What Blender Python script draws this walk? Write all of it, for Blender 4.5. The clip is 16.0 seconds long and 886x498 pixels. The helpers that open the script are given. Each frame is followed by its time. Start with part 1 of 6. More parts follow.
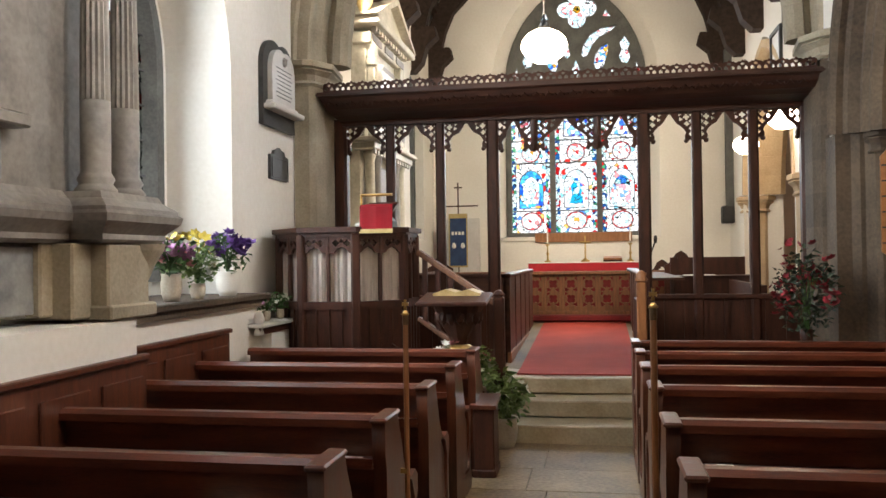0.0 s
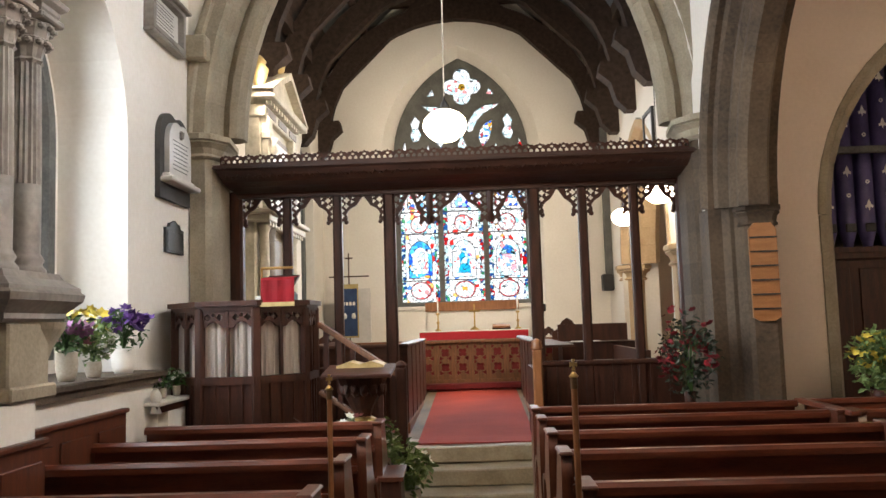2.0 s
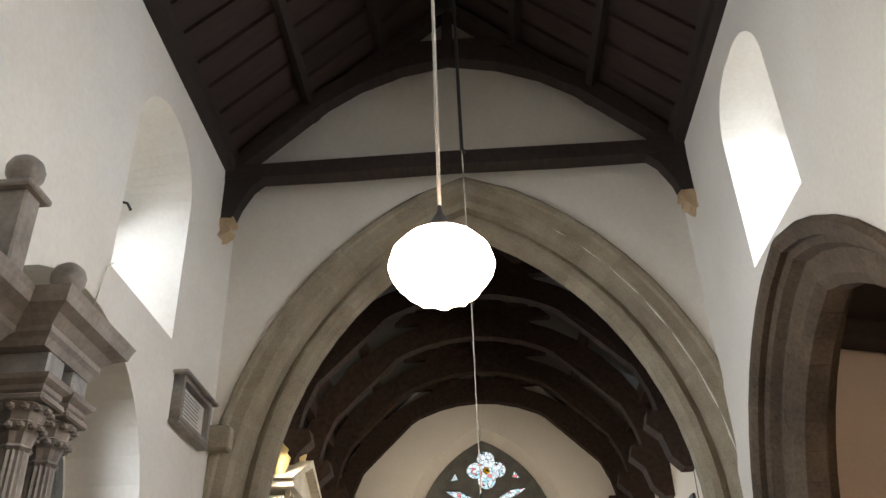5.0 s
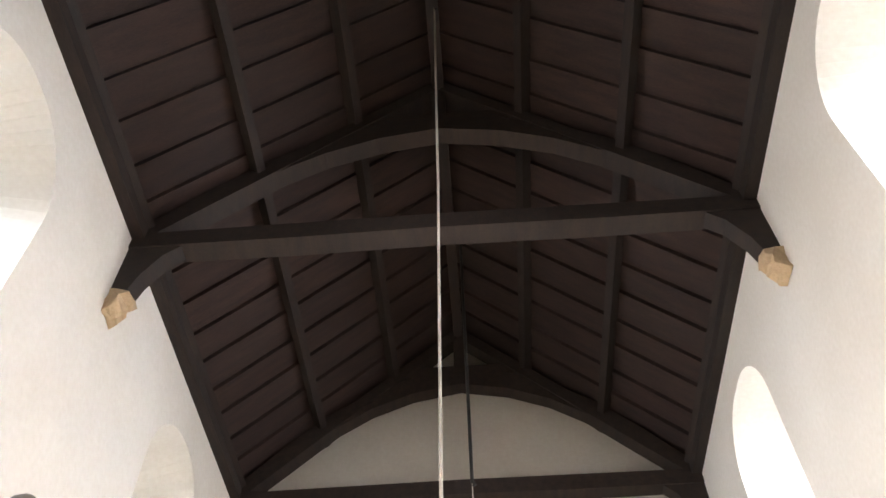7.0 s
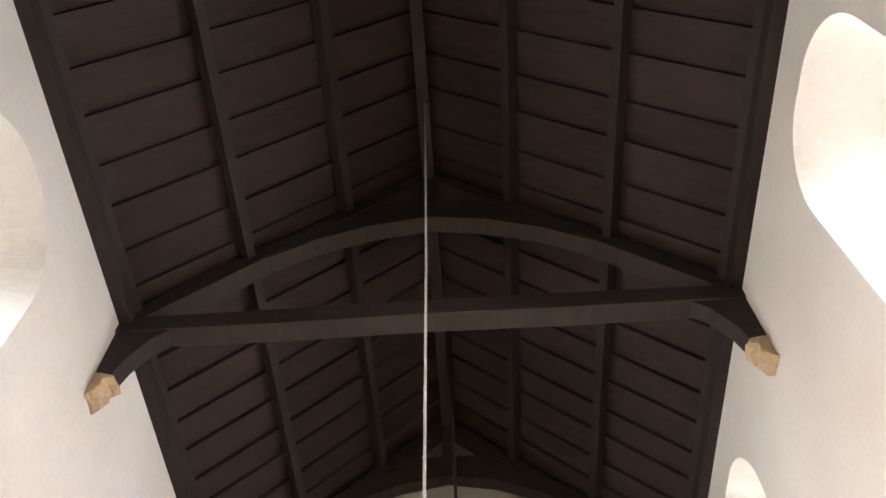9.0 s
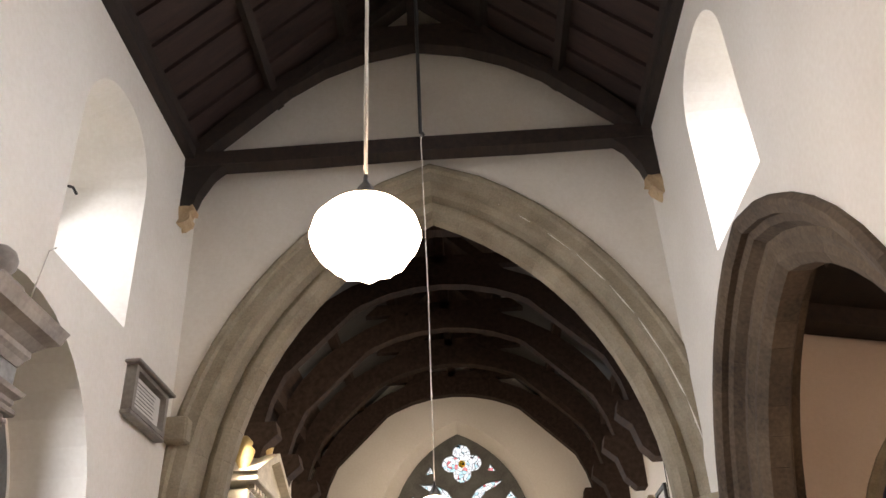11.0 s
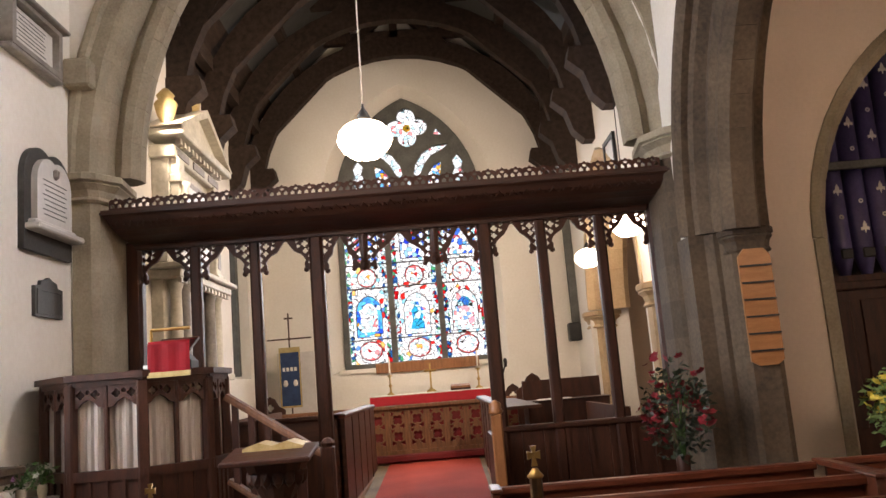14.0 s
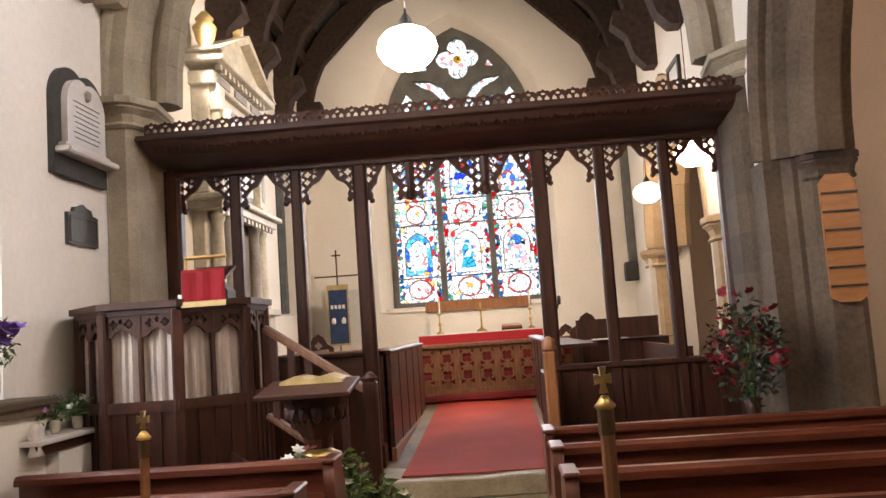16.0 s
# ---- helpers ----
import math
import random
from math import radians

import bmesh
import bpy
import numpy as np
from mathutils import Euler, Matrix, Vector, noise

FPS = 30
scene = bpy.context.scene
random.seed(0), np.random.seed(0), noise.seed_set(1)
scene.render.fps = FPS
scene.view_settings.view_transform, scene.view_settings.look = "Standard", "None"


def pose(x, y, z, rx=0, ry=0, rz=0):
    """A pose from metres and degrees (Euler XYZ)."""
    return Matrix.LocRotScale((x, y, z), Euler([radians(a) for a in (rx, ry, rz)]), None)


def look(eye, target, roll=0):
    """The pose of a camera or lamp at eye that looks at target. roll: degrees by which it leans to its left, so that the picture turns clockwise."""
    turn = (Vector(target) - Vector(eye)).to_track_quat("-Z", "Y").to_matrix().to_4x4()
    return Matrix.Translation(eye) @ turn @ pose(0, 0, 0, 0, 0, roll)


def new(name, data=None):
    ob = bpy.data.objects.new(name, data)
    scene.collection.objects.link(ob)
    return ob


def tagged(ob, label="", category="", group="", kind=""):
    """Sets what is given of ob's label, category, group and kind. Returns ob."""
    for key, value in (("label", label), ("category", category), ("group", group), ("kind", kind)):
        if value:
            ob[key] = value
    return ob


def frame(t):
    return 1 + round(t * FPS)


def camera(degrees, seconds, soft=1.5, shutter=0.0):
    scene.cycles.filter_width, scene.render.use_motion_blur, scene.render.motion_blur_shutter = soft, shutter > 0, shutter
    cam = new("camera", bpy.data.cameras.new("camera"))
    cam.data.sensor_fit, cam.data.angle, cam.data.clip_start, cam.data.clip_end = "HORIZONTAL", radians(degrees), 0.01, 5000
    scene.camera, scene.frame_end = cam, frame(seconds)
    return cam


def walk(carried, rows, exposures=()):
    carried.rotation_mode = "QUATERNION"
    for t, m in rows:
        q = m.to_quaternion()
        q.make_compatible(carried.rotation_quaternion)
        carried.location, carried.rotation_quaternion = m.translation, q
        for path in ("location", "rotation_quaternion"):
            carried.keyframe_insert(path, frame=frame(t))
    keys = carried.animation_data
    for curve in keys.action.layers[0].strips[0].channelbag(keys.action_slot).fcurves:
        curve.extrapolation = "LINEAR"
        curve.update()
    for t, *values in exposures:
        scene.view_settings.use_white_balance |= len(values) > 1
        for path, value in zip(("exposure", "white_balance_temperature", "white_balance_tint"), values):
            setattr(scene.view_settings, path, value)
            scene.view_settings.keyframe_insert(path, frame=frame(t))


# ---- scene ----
cam = camera(56.1, 16.0)
EXPOSURES = (
    (0.0, 0.8, 6500, 10), (3.0, 0.8, 6550, 12), (4.0, 0.45, 6500, 10), (5.0, 0.08, 6500, 11), (7.3, 0.9, 6650, 15), (8.2, 0.9, 6700, 16),
    (10.3, 0.36, 6900, 18), (11.0, 0.32, 6850, 18), (12.0, 0.28, 6850, 18), (13.0, 0.48, 6900, 19), (14.5, 0.68, 6950, 20), (16.0, 0.86, 6950, 20),
)
PATH = [
    (0, (0.4, 0.624, 1.669), (0.035, 2.591, 1.691), -0.8),
    (0.5, (0.42, 0.536, 1.638), (0.157, 2.518, 1.678), -0.4),
    (1, (0.409, 0.484, 1.629), (0.216, 2.474, 1.663), 0.5),
    (1.5, (0.335, 0.443, 1.697), (0.212, 2.437, 1.774), -0.1),
    (2, (0.228, 0.46, 1.7), (0.153, 2.451, 1.879), -1.8),
    (2.5, (0.248, 0.488, 1.702), (0.191, 2.469, 1.967), -2.0),
    (3, (0.214, 0.607, 1.731), (0.18, 2.58, 2.057), -1.6),
    (3.5, (0.232, 0.676, 1.745), (0.185, 2.627, 2.182), -1.0),
    (4, (0.175, 0.709, 1.859), (0.124, 2.616, 2.459), -1.4),
    (4.5, (0.084, 0.719, 1.895), (0.055, 2.55, 2.697), -2.0),
    (5, (0.072, 0.735, 1.941), (0.002, 2.456, 2.959), -2.2),
    (5.2, (0.084, 0.717, 1.97), (-0.006, 2.381, 3.076), -1.9),
    (7.5, (0.148, 0.544, 2.045), (0.092, 1.605, 3.739), -1.0),
    (8, (0.160, 0.487, 2.018), (0.112, 1.393, 3.800), -0.8),
    (10.5, (0.186, 0.885, 1.978), (0.166, 2.448, 3.226), -2.6),
    (11, (0.325, 0.942, 1.908), (0.283, 2.666, 2.92), -3.0),
    (11.5, (0.396, 1.058, 1.841), (0.278, 2.917, 2.569), -3.1),
    (12, (0.343, 1.21, 1.785), (0.236, 3.104, 2.418), -4.3),
    (12.5, (0.336, 1.383, 1.738), (0.261, 3.302, 2.296), -5.3),
    (13, (0.408, 1.553, 1.74), (0.328, 3.495, 2.212), -4.2),
    (13.5, (0.438, 1.694, 1.719), (0.349, 3.656, 2.095), -3.8),
    (14, (0.411, 1.823, 1.703), (0.433, 3.798, 2.019), -4.7),
    (14.5, (0.371, 1.928, 1.659), (0.495, 3.909, 1.905), -3.4),
    (15, (0.449, 2.054, 1.657), (0.565, 4.037, 1.895), -2.7),
    (15.5, (0.479, 2.203, 1.647), (0.503, 4.189, 1.884), -2.9),
    (16, (0.422, 2.278, 1.629), (0.308, 4.265, 1.823), -4.0),
]
walk(cam, [(t, look(e, g, r)) for t, e, g, r in PATH], EXPOSURES)


# ---- light ----
world = bpy.data.worlds.new("sky")
scene.world = world
world.use_nodes = True
wn = world.node_tree
sky = wn.nodes.new("ShaderNodeTexSky")
sky.sky_type, sky.sun_disc, sky.sun_elevation, sky.sun_rotation = "NISHITA", False, radians(42), radians(150)
sky.dust_density = 2.0
wn.links.new(sky.outputs[0], wn.nodes["Background"].inputs[0])
wn.nodes["Background"].inputs[1].default_value = 0.15
sun = new("sun", bpy.data.lights.new("sun", "SUN"))
sun.data.energy, sun.data.angle, sun.data.color = 0.8, radians(12), (1.0, 0.95, 0.88)
sun.matrix_world = look((20, -30, 40), (0, 0, 0))


def window_light(name, x, y, z, target, w, h, power, color=(0.86, 0.93, 1.0)):
    """Daylight that enters by a window's opening."""
    lamp = new(name, bpy.data.lights.new(name, "AREA"))
    lamp.data.shape, lamp.data.size, lamp.data.size_y = "RECTANGLE", w, h
    lamp.data.energy, lamp.data.color, lamp.data.spread = power, color, radians(125)
    lamp.matrix_world = look((x, y, z), target)
    return lamp


def sky_backdrop(name, verts):
    """Bright overcast sky far beyond the windows."""
    me = bpy.data.meshes.new(name)
    me.from_pydata(verts, [], [(0, 1, 2, 3)])
    m = bpy.data.materials.new("overcast_sky")
    m.use_nodes = True
    t = m.node_tree
    t.nodes.clear()
    e = t.nodes.new("ShaderNodeEmission")
    n = t.nodes.new("ShaderNodeTexNoise")
    n.inputs["Scale"].default_value = 0.03
    r = t.nodes.new("ShaderNodeValToRGB")
    r.color_ramp.elements[0].color, r.color_ramp.elements[1].color = (0.78, 0.86, 0.95, 1), (1.0, 1.0, 1.0, 1)
    c = t.nodes.new("ShaderNodeTexCoord")
    t.links.new(c.outputs["Object"], n.inputs[0])
    t.links.new(n.outputs[0], r.inputs[0])
    t.links.new(r.outputs[0], e.inputs[0])
    e.inputs[1].default_value = 1.35
    o = t.nodes.new("ShaderNodeOutputMaterial")
    t.links.new(e.outputs[0], o.inputs[0])
    me.materials.append(m)
    tagged(new(name, me), "pale overcast sky", kind="structure")


sky_backdrop("backdrop_east", [(-90, 75, -0.3), (90, 75, -0.3), (90, 75, 90), (-90, 75, 90)])
sky_backdrop("backdrop_north", [(-75, -90, -0.3), (-75, 75, -0.3), (-75, 75, 90), (-75, -90, 90)])
sky_backdrop("backdrop_south", [(75, -90, -0.3), (75, 75, -0.3), (75, 75, 90), (75, -90, 90)])


# ---- materials ----
def mat(name, c1, c2, rough=0.7, scale=3.0, fine=60.0, bump=0.15, metal=0.0, stretch=None, island=0.0, spec=0.5, coat=0.0, contrast=(0.35, 0.65)):
    """Two colours mixed by coarse and fine noise, with a fine relief; island varies the pieces."""
    m = bpy.data.materials.new(name)
    m.use_nodes = True
    t = m.node_tree
    b = t.nodes["Principled BSDF"]
    tc = t.nodes.new("ShaderNodeTexCoord")
    mp = t.nodes.new("ShaderNodeMapping")
    t.links.new(tc.outputs["Object"], mp.inputs[0])
    if stretch:
        mp.inputs["Scale"].default_value = stretch
    n1 = t.nodes.new("ShaderNodeTexNoise")
    n1.inputs["Scale"].default_value, n1.inputs["Detail"].default_value = scale, 6
    n2 = t.nodes.new("ShaderNodeTexNoise")
    n2.inputs["Scale"].default_value, n2.inputs["Detail"].default_value = fine, 4
    t.links.new(mp.outputs[0], n1.inputs[0])
    t.links.new(mp.outputs[0], n2.inputs[0])
    add = t.nodes.new("ShaderNodeMath")
    add.operation = "MULTIPLY_ADD"
    add.inputs[1].default_value = 0.35
    t.links.new(n2.outputs[0], add.inputs[0])
    sc = t.nodes.new("ShaderNodeMath")
    sc.operation = "MULTIPLY"
    sc.inputs[1].default_value = 0.65
    t.links.new(n1.outputs[0], sc.inputs[0])
    t.links.new(sc.outputs[0], add.inputs[2])
    r = t.nodes.new("ShaderNodeValToRGB")
    r.color_ramp.elements[0].position, r.color_ramp.elements[1].position = contrast
    r.color_ramp.elements[0].color, r.color_ramp.elements[1].color = (*c1, 1), (*c2, 1)
    t.links.new(add.outputs[0], r.inputs[0])
    out = r.outputs[0]
    if island:
        oi = t.nodes.new("ShaderNodeObjectInfo")
        gi = t.nodes.new("ShaderNodeNewGeometry")
        sm = t.nodes.new("ShaderNodeMath")
        sm.operation = "ADD"
        t.links.new(oi.outputs["Random"], sm.inputs[0])
        t.links.new(gi.outputs["Random Per Island"], sm.inputs[1])
        mr = t.nodes.new("ShaderNodeMapRange")
        mr.inputs["From Max"].default_value = 2.0
        mr.inputs["To Min"].default_value, mr.inputs["To Max"].default_value = 1 - island, 1 + island
        t.links.new(sm.outputs[0], mr.inputs[0])
        hv = t.nodes.new("ShaderNodeHueSaturation")
        t.links.new(mr.outputs[0], hv.inputs["Value"])
        t.links.new(out, hv.inputs["Color"])
        out = hv.outputs[0]
    t.links.new(out, b.inputs["Base Color"])
    rr = t.nodes.new("ShaderNodeMapRange")
    rr.inputs["To Min"].default_value, rr.inputs["To Max"].default_value = max(0.03, rough - 0.12), min(1, rough + 0.12)
    t.links.new(n1.outputs[0], rr.inputs[0])
    t.links.new(rr.outputs[0], b.inputs["Roughness"])
    b.inputs["Metallic"].default_value = metal
    b.inputs["Specular IOR Level"].default_value = spec
    b.inputs["Coat Weight"].default_value = coat
    b.inputs["Coat Roughness"].default_value = 0.25
    if bump:
        bp = t.nodes.new("ShaderNodeBump")
        bp.inputs["Strength"].default_value, bp.inputs["Distance"].default_value = bump, 0.02
        t.links.new(add.outputs[0], bp.inputs["Height"])
        t.links.new(bp.outputs[0], b.inputs["Normal"])
    return m


def glow(name, color, strength):
    """A lit lamp's glass."""
    m = bpy.data.materials.new(name)
    m.use_nodes = True
    b = m.node_tree.nodes["Principled BSDF"]
    b.inputs["Base Color"].default_value = (0.9, 0.88, 0.84, 1)
    b.inputs["Emission Color"].default_value = (*color, 1)
    b.inputs["Emission Strength"].default_value = strength
    return m


def tinted(name, stops, scale=9.0, lead=0.03, axis="XZ", clear=1.0):
    """Stained glass: coloured clear pieces of irregular shape with dark leads between."""
    m = bpy.data.materials.new(name)
    m.use_nodes = True
    t = m.node_tree
    t.nodes.clear()
    out = t.nodes.new("ShaderNodeOutputMaterial")
    tc = t.nodes.new("ShaderNodeTexCoord")
    mp = t.nodes.new("ShaderNodeMapping")
    mp.inputs["Scale"].default_value = (1, 0, 1) if axis == "XZ" else (0, 1, 1)
    t.links.new(tc.outputs["Object"], mp.inputs[0])
    vo = t.nodes.new("ShaderNodeTexVoronoi")
    vo.inputs["Scale"].default_value = scale
    ve = t.nodes.new("ShaderNodeTexVoronoi")
    ve.feature = "DISTANCE_TO_EDGE"
    ve.inputs["Scale"].default_value = scale
    t.links.new(mp.outputs[0], vo.inputs[0])
    t.links.new(mp.outputs[0], ve.inputs[0])
    sep = t.nodes.new("ShaderNodeSeparateColor")
    t.links.new(vo.outputs["Color"], sep.inputs[0])
    r = t.nodes.new("ShaderNodeValToRGB")
    r.color_ramp.interpolation = "CONSTANT"
    while len(r.color_ramp.elements) < len(stops):
        r.color_ramp.elements.new(1.0)
    for e, (p, c) in zip(r.color_ramp.elements, stops):
        e.position, e.color = p, (*c, 1)
    t.links.new(sep.outputs[0], r.inputs[0])
    gt = t.nodes.new("ShaderNodeMath")
    gt.operation = "GREATER_THAN"
    gt.inputs[1].default_value = lead
    t.links.new(ve.outputs["Distance"], gt.inputs[0])
    mx = t.nodes.new("ShaderNodeMix")
    mx.data_type = "RGBA"
    mx.inputs[6].default_value = (0.02, 0.02, 0.02, 1)
    t.links.new(gt.outputs[0], mx.inputs[0])
    t.links.new(r.outputs[0], mx.inputs[7])
    tr = t.nodes.new("ShaderNodeBsdfTransparent")
    gl = t.nodes.new("ShaderNodeBsdfGlossy")
    gl.inputs["Roughness"].default_value = 0.15
    ms = t.nodes.new("ShaderNodeMixShader")
    ms.inputs[0].default_value = 0.04
    t.links.new(mx.outputs[2], tr.inputs[0])
    t.links.new(tr.outputs[0], ms.inputs[1])
    t.links.new(gl.outputs[0], ms.inputs[2])
    t.links.new(ms.outputs[0], out.inputs[0])
    return m


PLASTER = mat("plaster", (0.74, 0.70, 0.63), (0.84, 0.81, 0.75), 0.9, 0.8, 25, 0.12)
PINK = mat("pink_plaster", (0.70, 0.58, 0.48), (0.78, 0.66, 0.56), 0.9, 0.8, 25, 0.12)
STONE = mat("dressed_stone", (0.24, 0.20, 0.14), (0.40, 0.35, 0.26), 0.85, 2.5, 45, 0.35, island=0.13)
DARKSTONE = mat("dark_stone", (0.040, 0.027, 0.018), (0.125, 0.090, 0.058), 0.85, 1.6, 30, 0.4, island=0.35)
WARMSTONE = mat("warm_stone", (0.42, 0.30, 0.17), (0.58, 0.44, 0.28), 0.85, 2.5, 40, 0.3, island=0.15)
SLAB = mat("floor_slab", (0.11, 0.075, 0.038), (0.31, 0.23, 0.13), 0.66, 1.6, 30, 0.25, island=0.08)
STEPSTONE = mat("step_stone", (0.26, 0.21, 0.13), (0.44, 0.37, 0.25), 0.6, 3, 40, 0.3, island=0.15)
MARBLE = mat("grey_marble", (0.14, 0.125, 0.115), (0.34, 0.31, 0.275), 0.5, 3.5, 26, 0.14, contrast=(0.3, 0.7))
BLUEMARBLE = mat("veined_marble", (0.13, 0.135, 0.14), (0.34, 0.34, 0.33), 0.4, 5, 22, 0.03, contrast=(0.3, 0.62))
PALEMARBLE = mat("pale_marble", (0.40, 0.37, 0.29), (0.66, 0.62, 0.52), 0.5, 2.5, 20, 0.05)
WHITEMARBLE = mat("white_marble", (0.58, 0.56, 0.53), (0.72, 0.70, 0.67), 0.4, 4, 20, 0.03)
SLATE = mat("slate", (0.03, 0.03, 0.03), (0.07, 0.07, 0.068), 0.5, 6, 40, 0.1)
PEW = mat("pew_wood", (0.052, 0.012, 0.006), (0.155, 0.039, 0.017), 0.36, 2.2, 30, 0.06, stretch=(1, 8, 8), coat=0.22)
PEWSIDE = mat("pew_end_wood", (0.050, 0.014, 0.008), (0.13, 0.040, 0.019), 0.35, 2.5, 30, 0.06, stretch=(8, 8, 1), coat=0.3)
OAK = mat("dark_oak", (0.024, 0.008, 0.0045), (0.070, 0.022, 0.011), 0.5, 3, 30, 0.12, stretch=(6, 6, 1), spec=0.35, coat=0.05)
OAKRED = mat("carved_oak", (0.038, 0.012, 0.006), (0.10, 0.035, 0.017), 0.45, 3, 30, 0.12, stretch=(1, 6, 6), coat=0.15)
LIGHTWOOD = mat("light_wood", (0.22, 0.085, 0.03), (0.36, 0.16, 0.065), 0.38, 4, 40, 0.05, stretch=(8, 8, 1), coat=0.3)
ROOFDARK = mat("black_roof_timber", (0.020, 0.013, 0.010), (0.060, 0.039, 0.030), 0.85, 3, 30, 0.25, stretch=(5, 1, 5), island=0.3, spec=0.25)
CORNICE = mat("carved_cornice_oak", (0.020, 0.007, 0.004), (0.060, 0.021, 0.011), 0.5, 3, 30, 0.25, stretch=(1, 6, 6))
ROOFWOOD = mat("roof_timber", (0.012, 0.008, 0.007), (0.040, 0.026, 0.020), 0.75, 3, 30, 0.25, stretch=(5, 1, 5), island=0.3)
BOARD = mat("roof_board", (0.018, 0.010, 0.009), (0.052, 0.030, 0.025), 0.8, 2.5, 26, 0.25, stretch=(1, 5, 1), island=0.35)
CARPET = mat("red_carpet", (0.38, 0.045, 0.030), (0.54, 0.080, 0.055), 0.95, 1.6, 220, 0.3)
REDCLOTH = mat("red_cloth", (0.33, 0.006, 0.014), (0.46, 0.012, 0.025), 0.75, 6, 150, 0.1)
WHITECLOTH = mat("white_cloth", (0.72, 0.69, 0.62), (0.82, 0.79, 0.73), 0.85, 4, 120, 0.15)
CURTAIN = mat("cream_curtain", (0.76, 0.66, 0.58), (0.88, 0.80, 0.73), 0.9, 7, 60, 0.2, stretch=(6, 6, 0.6))
BLUECLOTH = mat("blue_cloth", (0.012, 0.030, 0.085), (0.03, 0.06, 0.14), 0.8, 8, 90, 0.1)
GOLD = mat("brass", (0.42, 0.27, 0.09), (0.62, 0.43, 0.17), 0.38, 8, 60, 0.03, metal=1.0)
GILT = mat("gilt", (0.42, 0.30, 0.11), (0.58, 0.45, 0.22), 0.5, 8, 60, 0.1, metal=0.4)
IRON = mat("black_iron", (0.012, 0.012, 0.012), (0.03, 0.03, 0.03), 0.5, 8, 60, 0.05)
PAPER = mat("paper", (0.74, 0.73, 0.70), (0.82, 0.81, 0.78), 0.8, 6, 80, 0.02)
LEADMAT = mat("lead", (0.03, 0.032, 0.034), (0.06, 0.06, 0.062), 0.6, 6, 60, 0.05)
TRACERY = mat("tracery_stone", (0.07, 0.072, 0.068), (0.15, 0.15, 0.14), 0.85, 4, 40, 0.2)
CORD = mat("lamp_cord", (0.42, 0.38, 0.32), (0.55, 0.50, 0.43), 0.6, 10, 60, 0.0)
LAMPGLASS = glow("lit_opal_glass", (1.0, 0.78, 0.55), 46.0)
LAMPSMALL = glow("small_lit_glass", (1.0, 0.80, 0.58), 16.0)
LEAF = mat("leaf", (0.018, 0.055, 0.012), (0.07, 0.15, 0.03), 0.55, 9, 40, 0.1, island=0.45)
LEAFPALE = mat("pale_leaf", (0.08, 0.14, 0.04), (0.20, 0.28, 0.09), 0.55, 9, 40, 0.1, island=0.4)
PURPLE = mat("purple_petal", (0.075, 0.03, 0.17), (0.17, 0.08, 0.32), 0.6, 9, 40, 0.1, island=0.4)
MAUVE = mat("mauve_petal", (0.22, 0.08, 0.20), (0.38, 0.18, 0.34), 0.6, 9, 40, 0.1, island=0.35)
YELLOW = mat("yellow_petal", (0.55, 0.42, 0.04), (0.72, 0.58, 0.10), 0.6, 9, 40, 0.1, island=0.3)
WHITEPETAL = mat("white_petal", (0.55, 0.56, 0.48), (0.75, 0.75, 0.68), 0.6, 9, 40, 0.1, island=0.2)
PINKPETAL = mat("pink_petal", (0.40, 0.12, 0.14), (0.55, 0.24, 0.26), 0.6, 9, 40, 0.1, island=0.3)
REDPETAL = mat("red_petal", (0.11, 0.004, 0.010), (0.28, 0.010, 0.020), 0.6, 9, 40, 0.1, island=0.4)
WICKER = mat("vase", (0.36, 0.31, 0.24), (0.52, 0.47, 0.38), 0.5, 7, 60, 0.1)
RAILWOOD = mat("rail_oak", (0.10, 0.038, 0.014), (0.20, 0.085, 0.036), 0.62, 4, 40, 0.05, stretch=(8, 8, 1))
DEEPRED = mat("deep_red_cloth", (0.10, 0.006, 0.008), (0.17, 0.012, 0.014), 0.85, 6, 120, 0.1)
DARKLEAF = mat("dark_leaf", (0.006, 0.013, 0.005), (0.022, 0.036, 0.012), 0.5, 9, 40, 0.1, island=0.45)
ORGANPIPE = mat("painted_organ_pipe", (0.045, 0.038, 0.12), (0.085, 0.07, 0.19), 0.5, 4, 40, 0.03, island=0.1)
HYMN = mat("hymn_board_wood", (0.30, 0.12, 0.04), (0.42, 0.19, 0.07), 0.4, 4, 40, 0.05, stretch=(1, 6, 6))


# ---- building helpers ----
def mesh_of(name, bm, material, smooth=False):
    me = bpy.data.meshes.new(name)
    bmesh.ops.recalc_face_normals(bm, faces=bm.faces)
    bm.to_mesh(me)
    bm.free()
    me.materials.append(material)
    if smooth:
        for p in me.polygons:
            p.use_smooth = True
    return me


def part(name, bm, material, parent, label="", smooth=False):
    ob = new(name, mesh_of(name, bm, material, smooth))
    ob.parent = parent
    return tagged(ob, label)


def structure(name, bm, material, label="", smooth=False):
    return tagged(new(name, mesh_of(name, bm, material, smooth)), label, kind="structure")


def thing(name, x, y, z, label, category, group="", turn=0):
    ob = new(name)
    ob.empty_display_size = 0.1
    ob.matrix_basis = pose(x, y, z, 0, 0, turn)
    return tagged(ob, label, category, group)


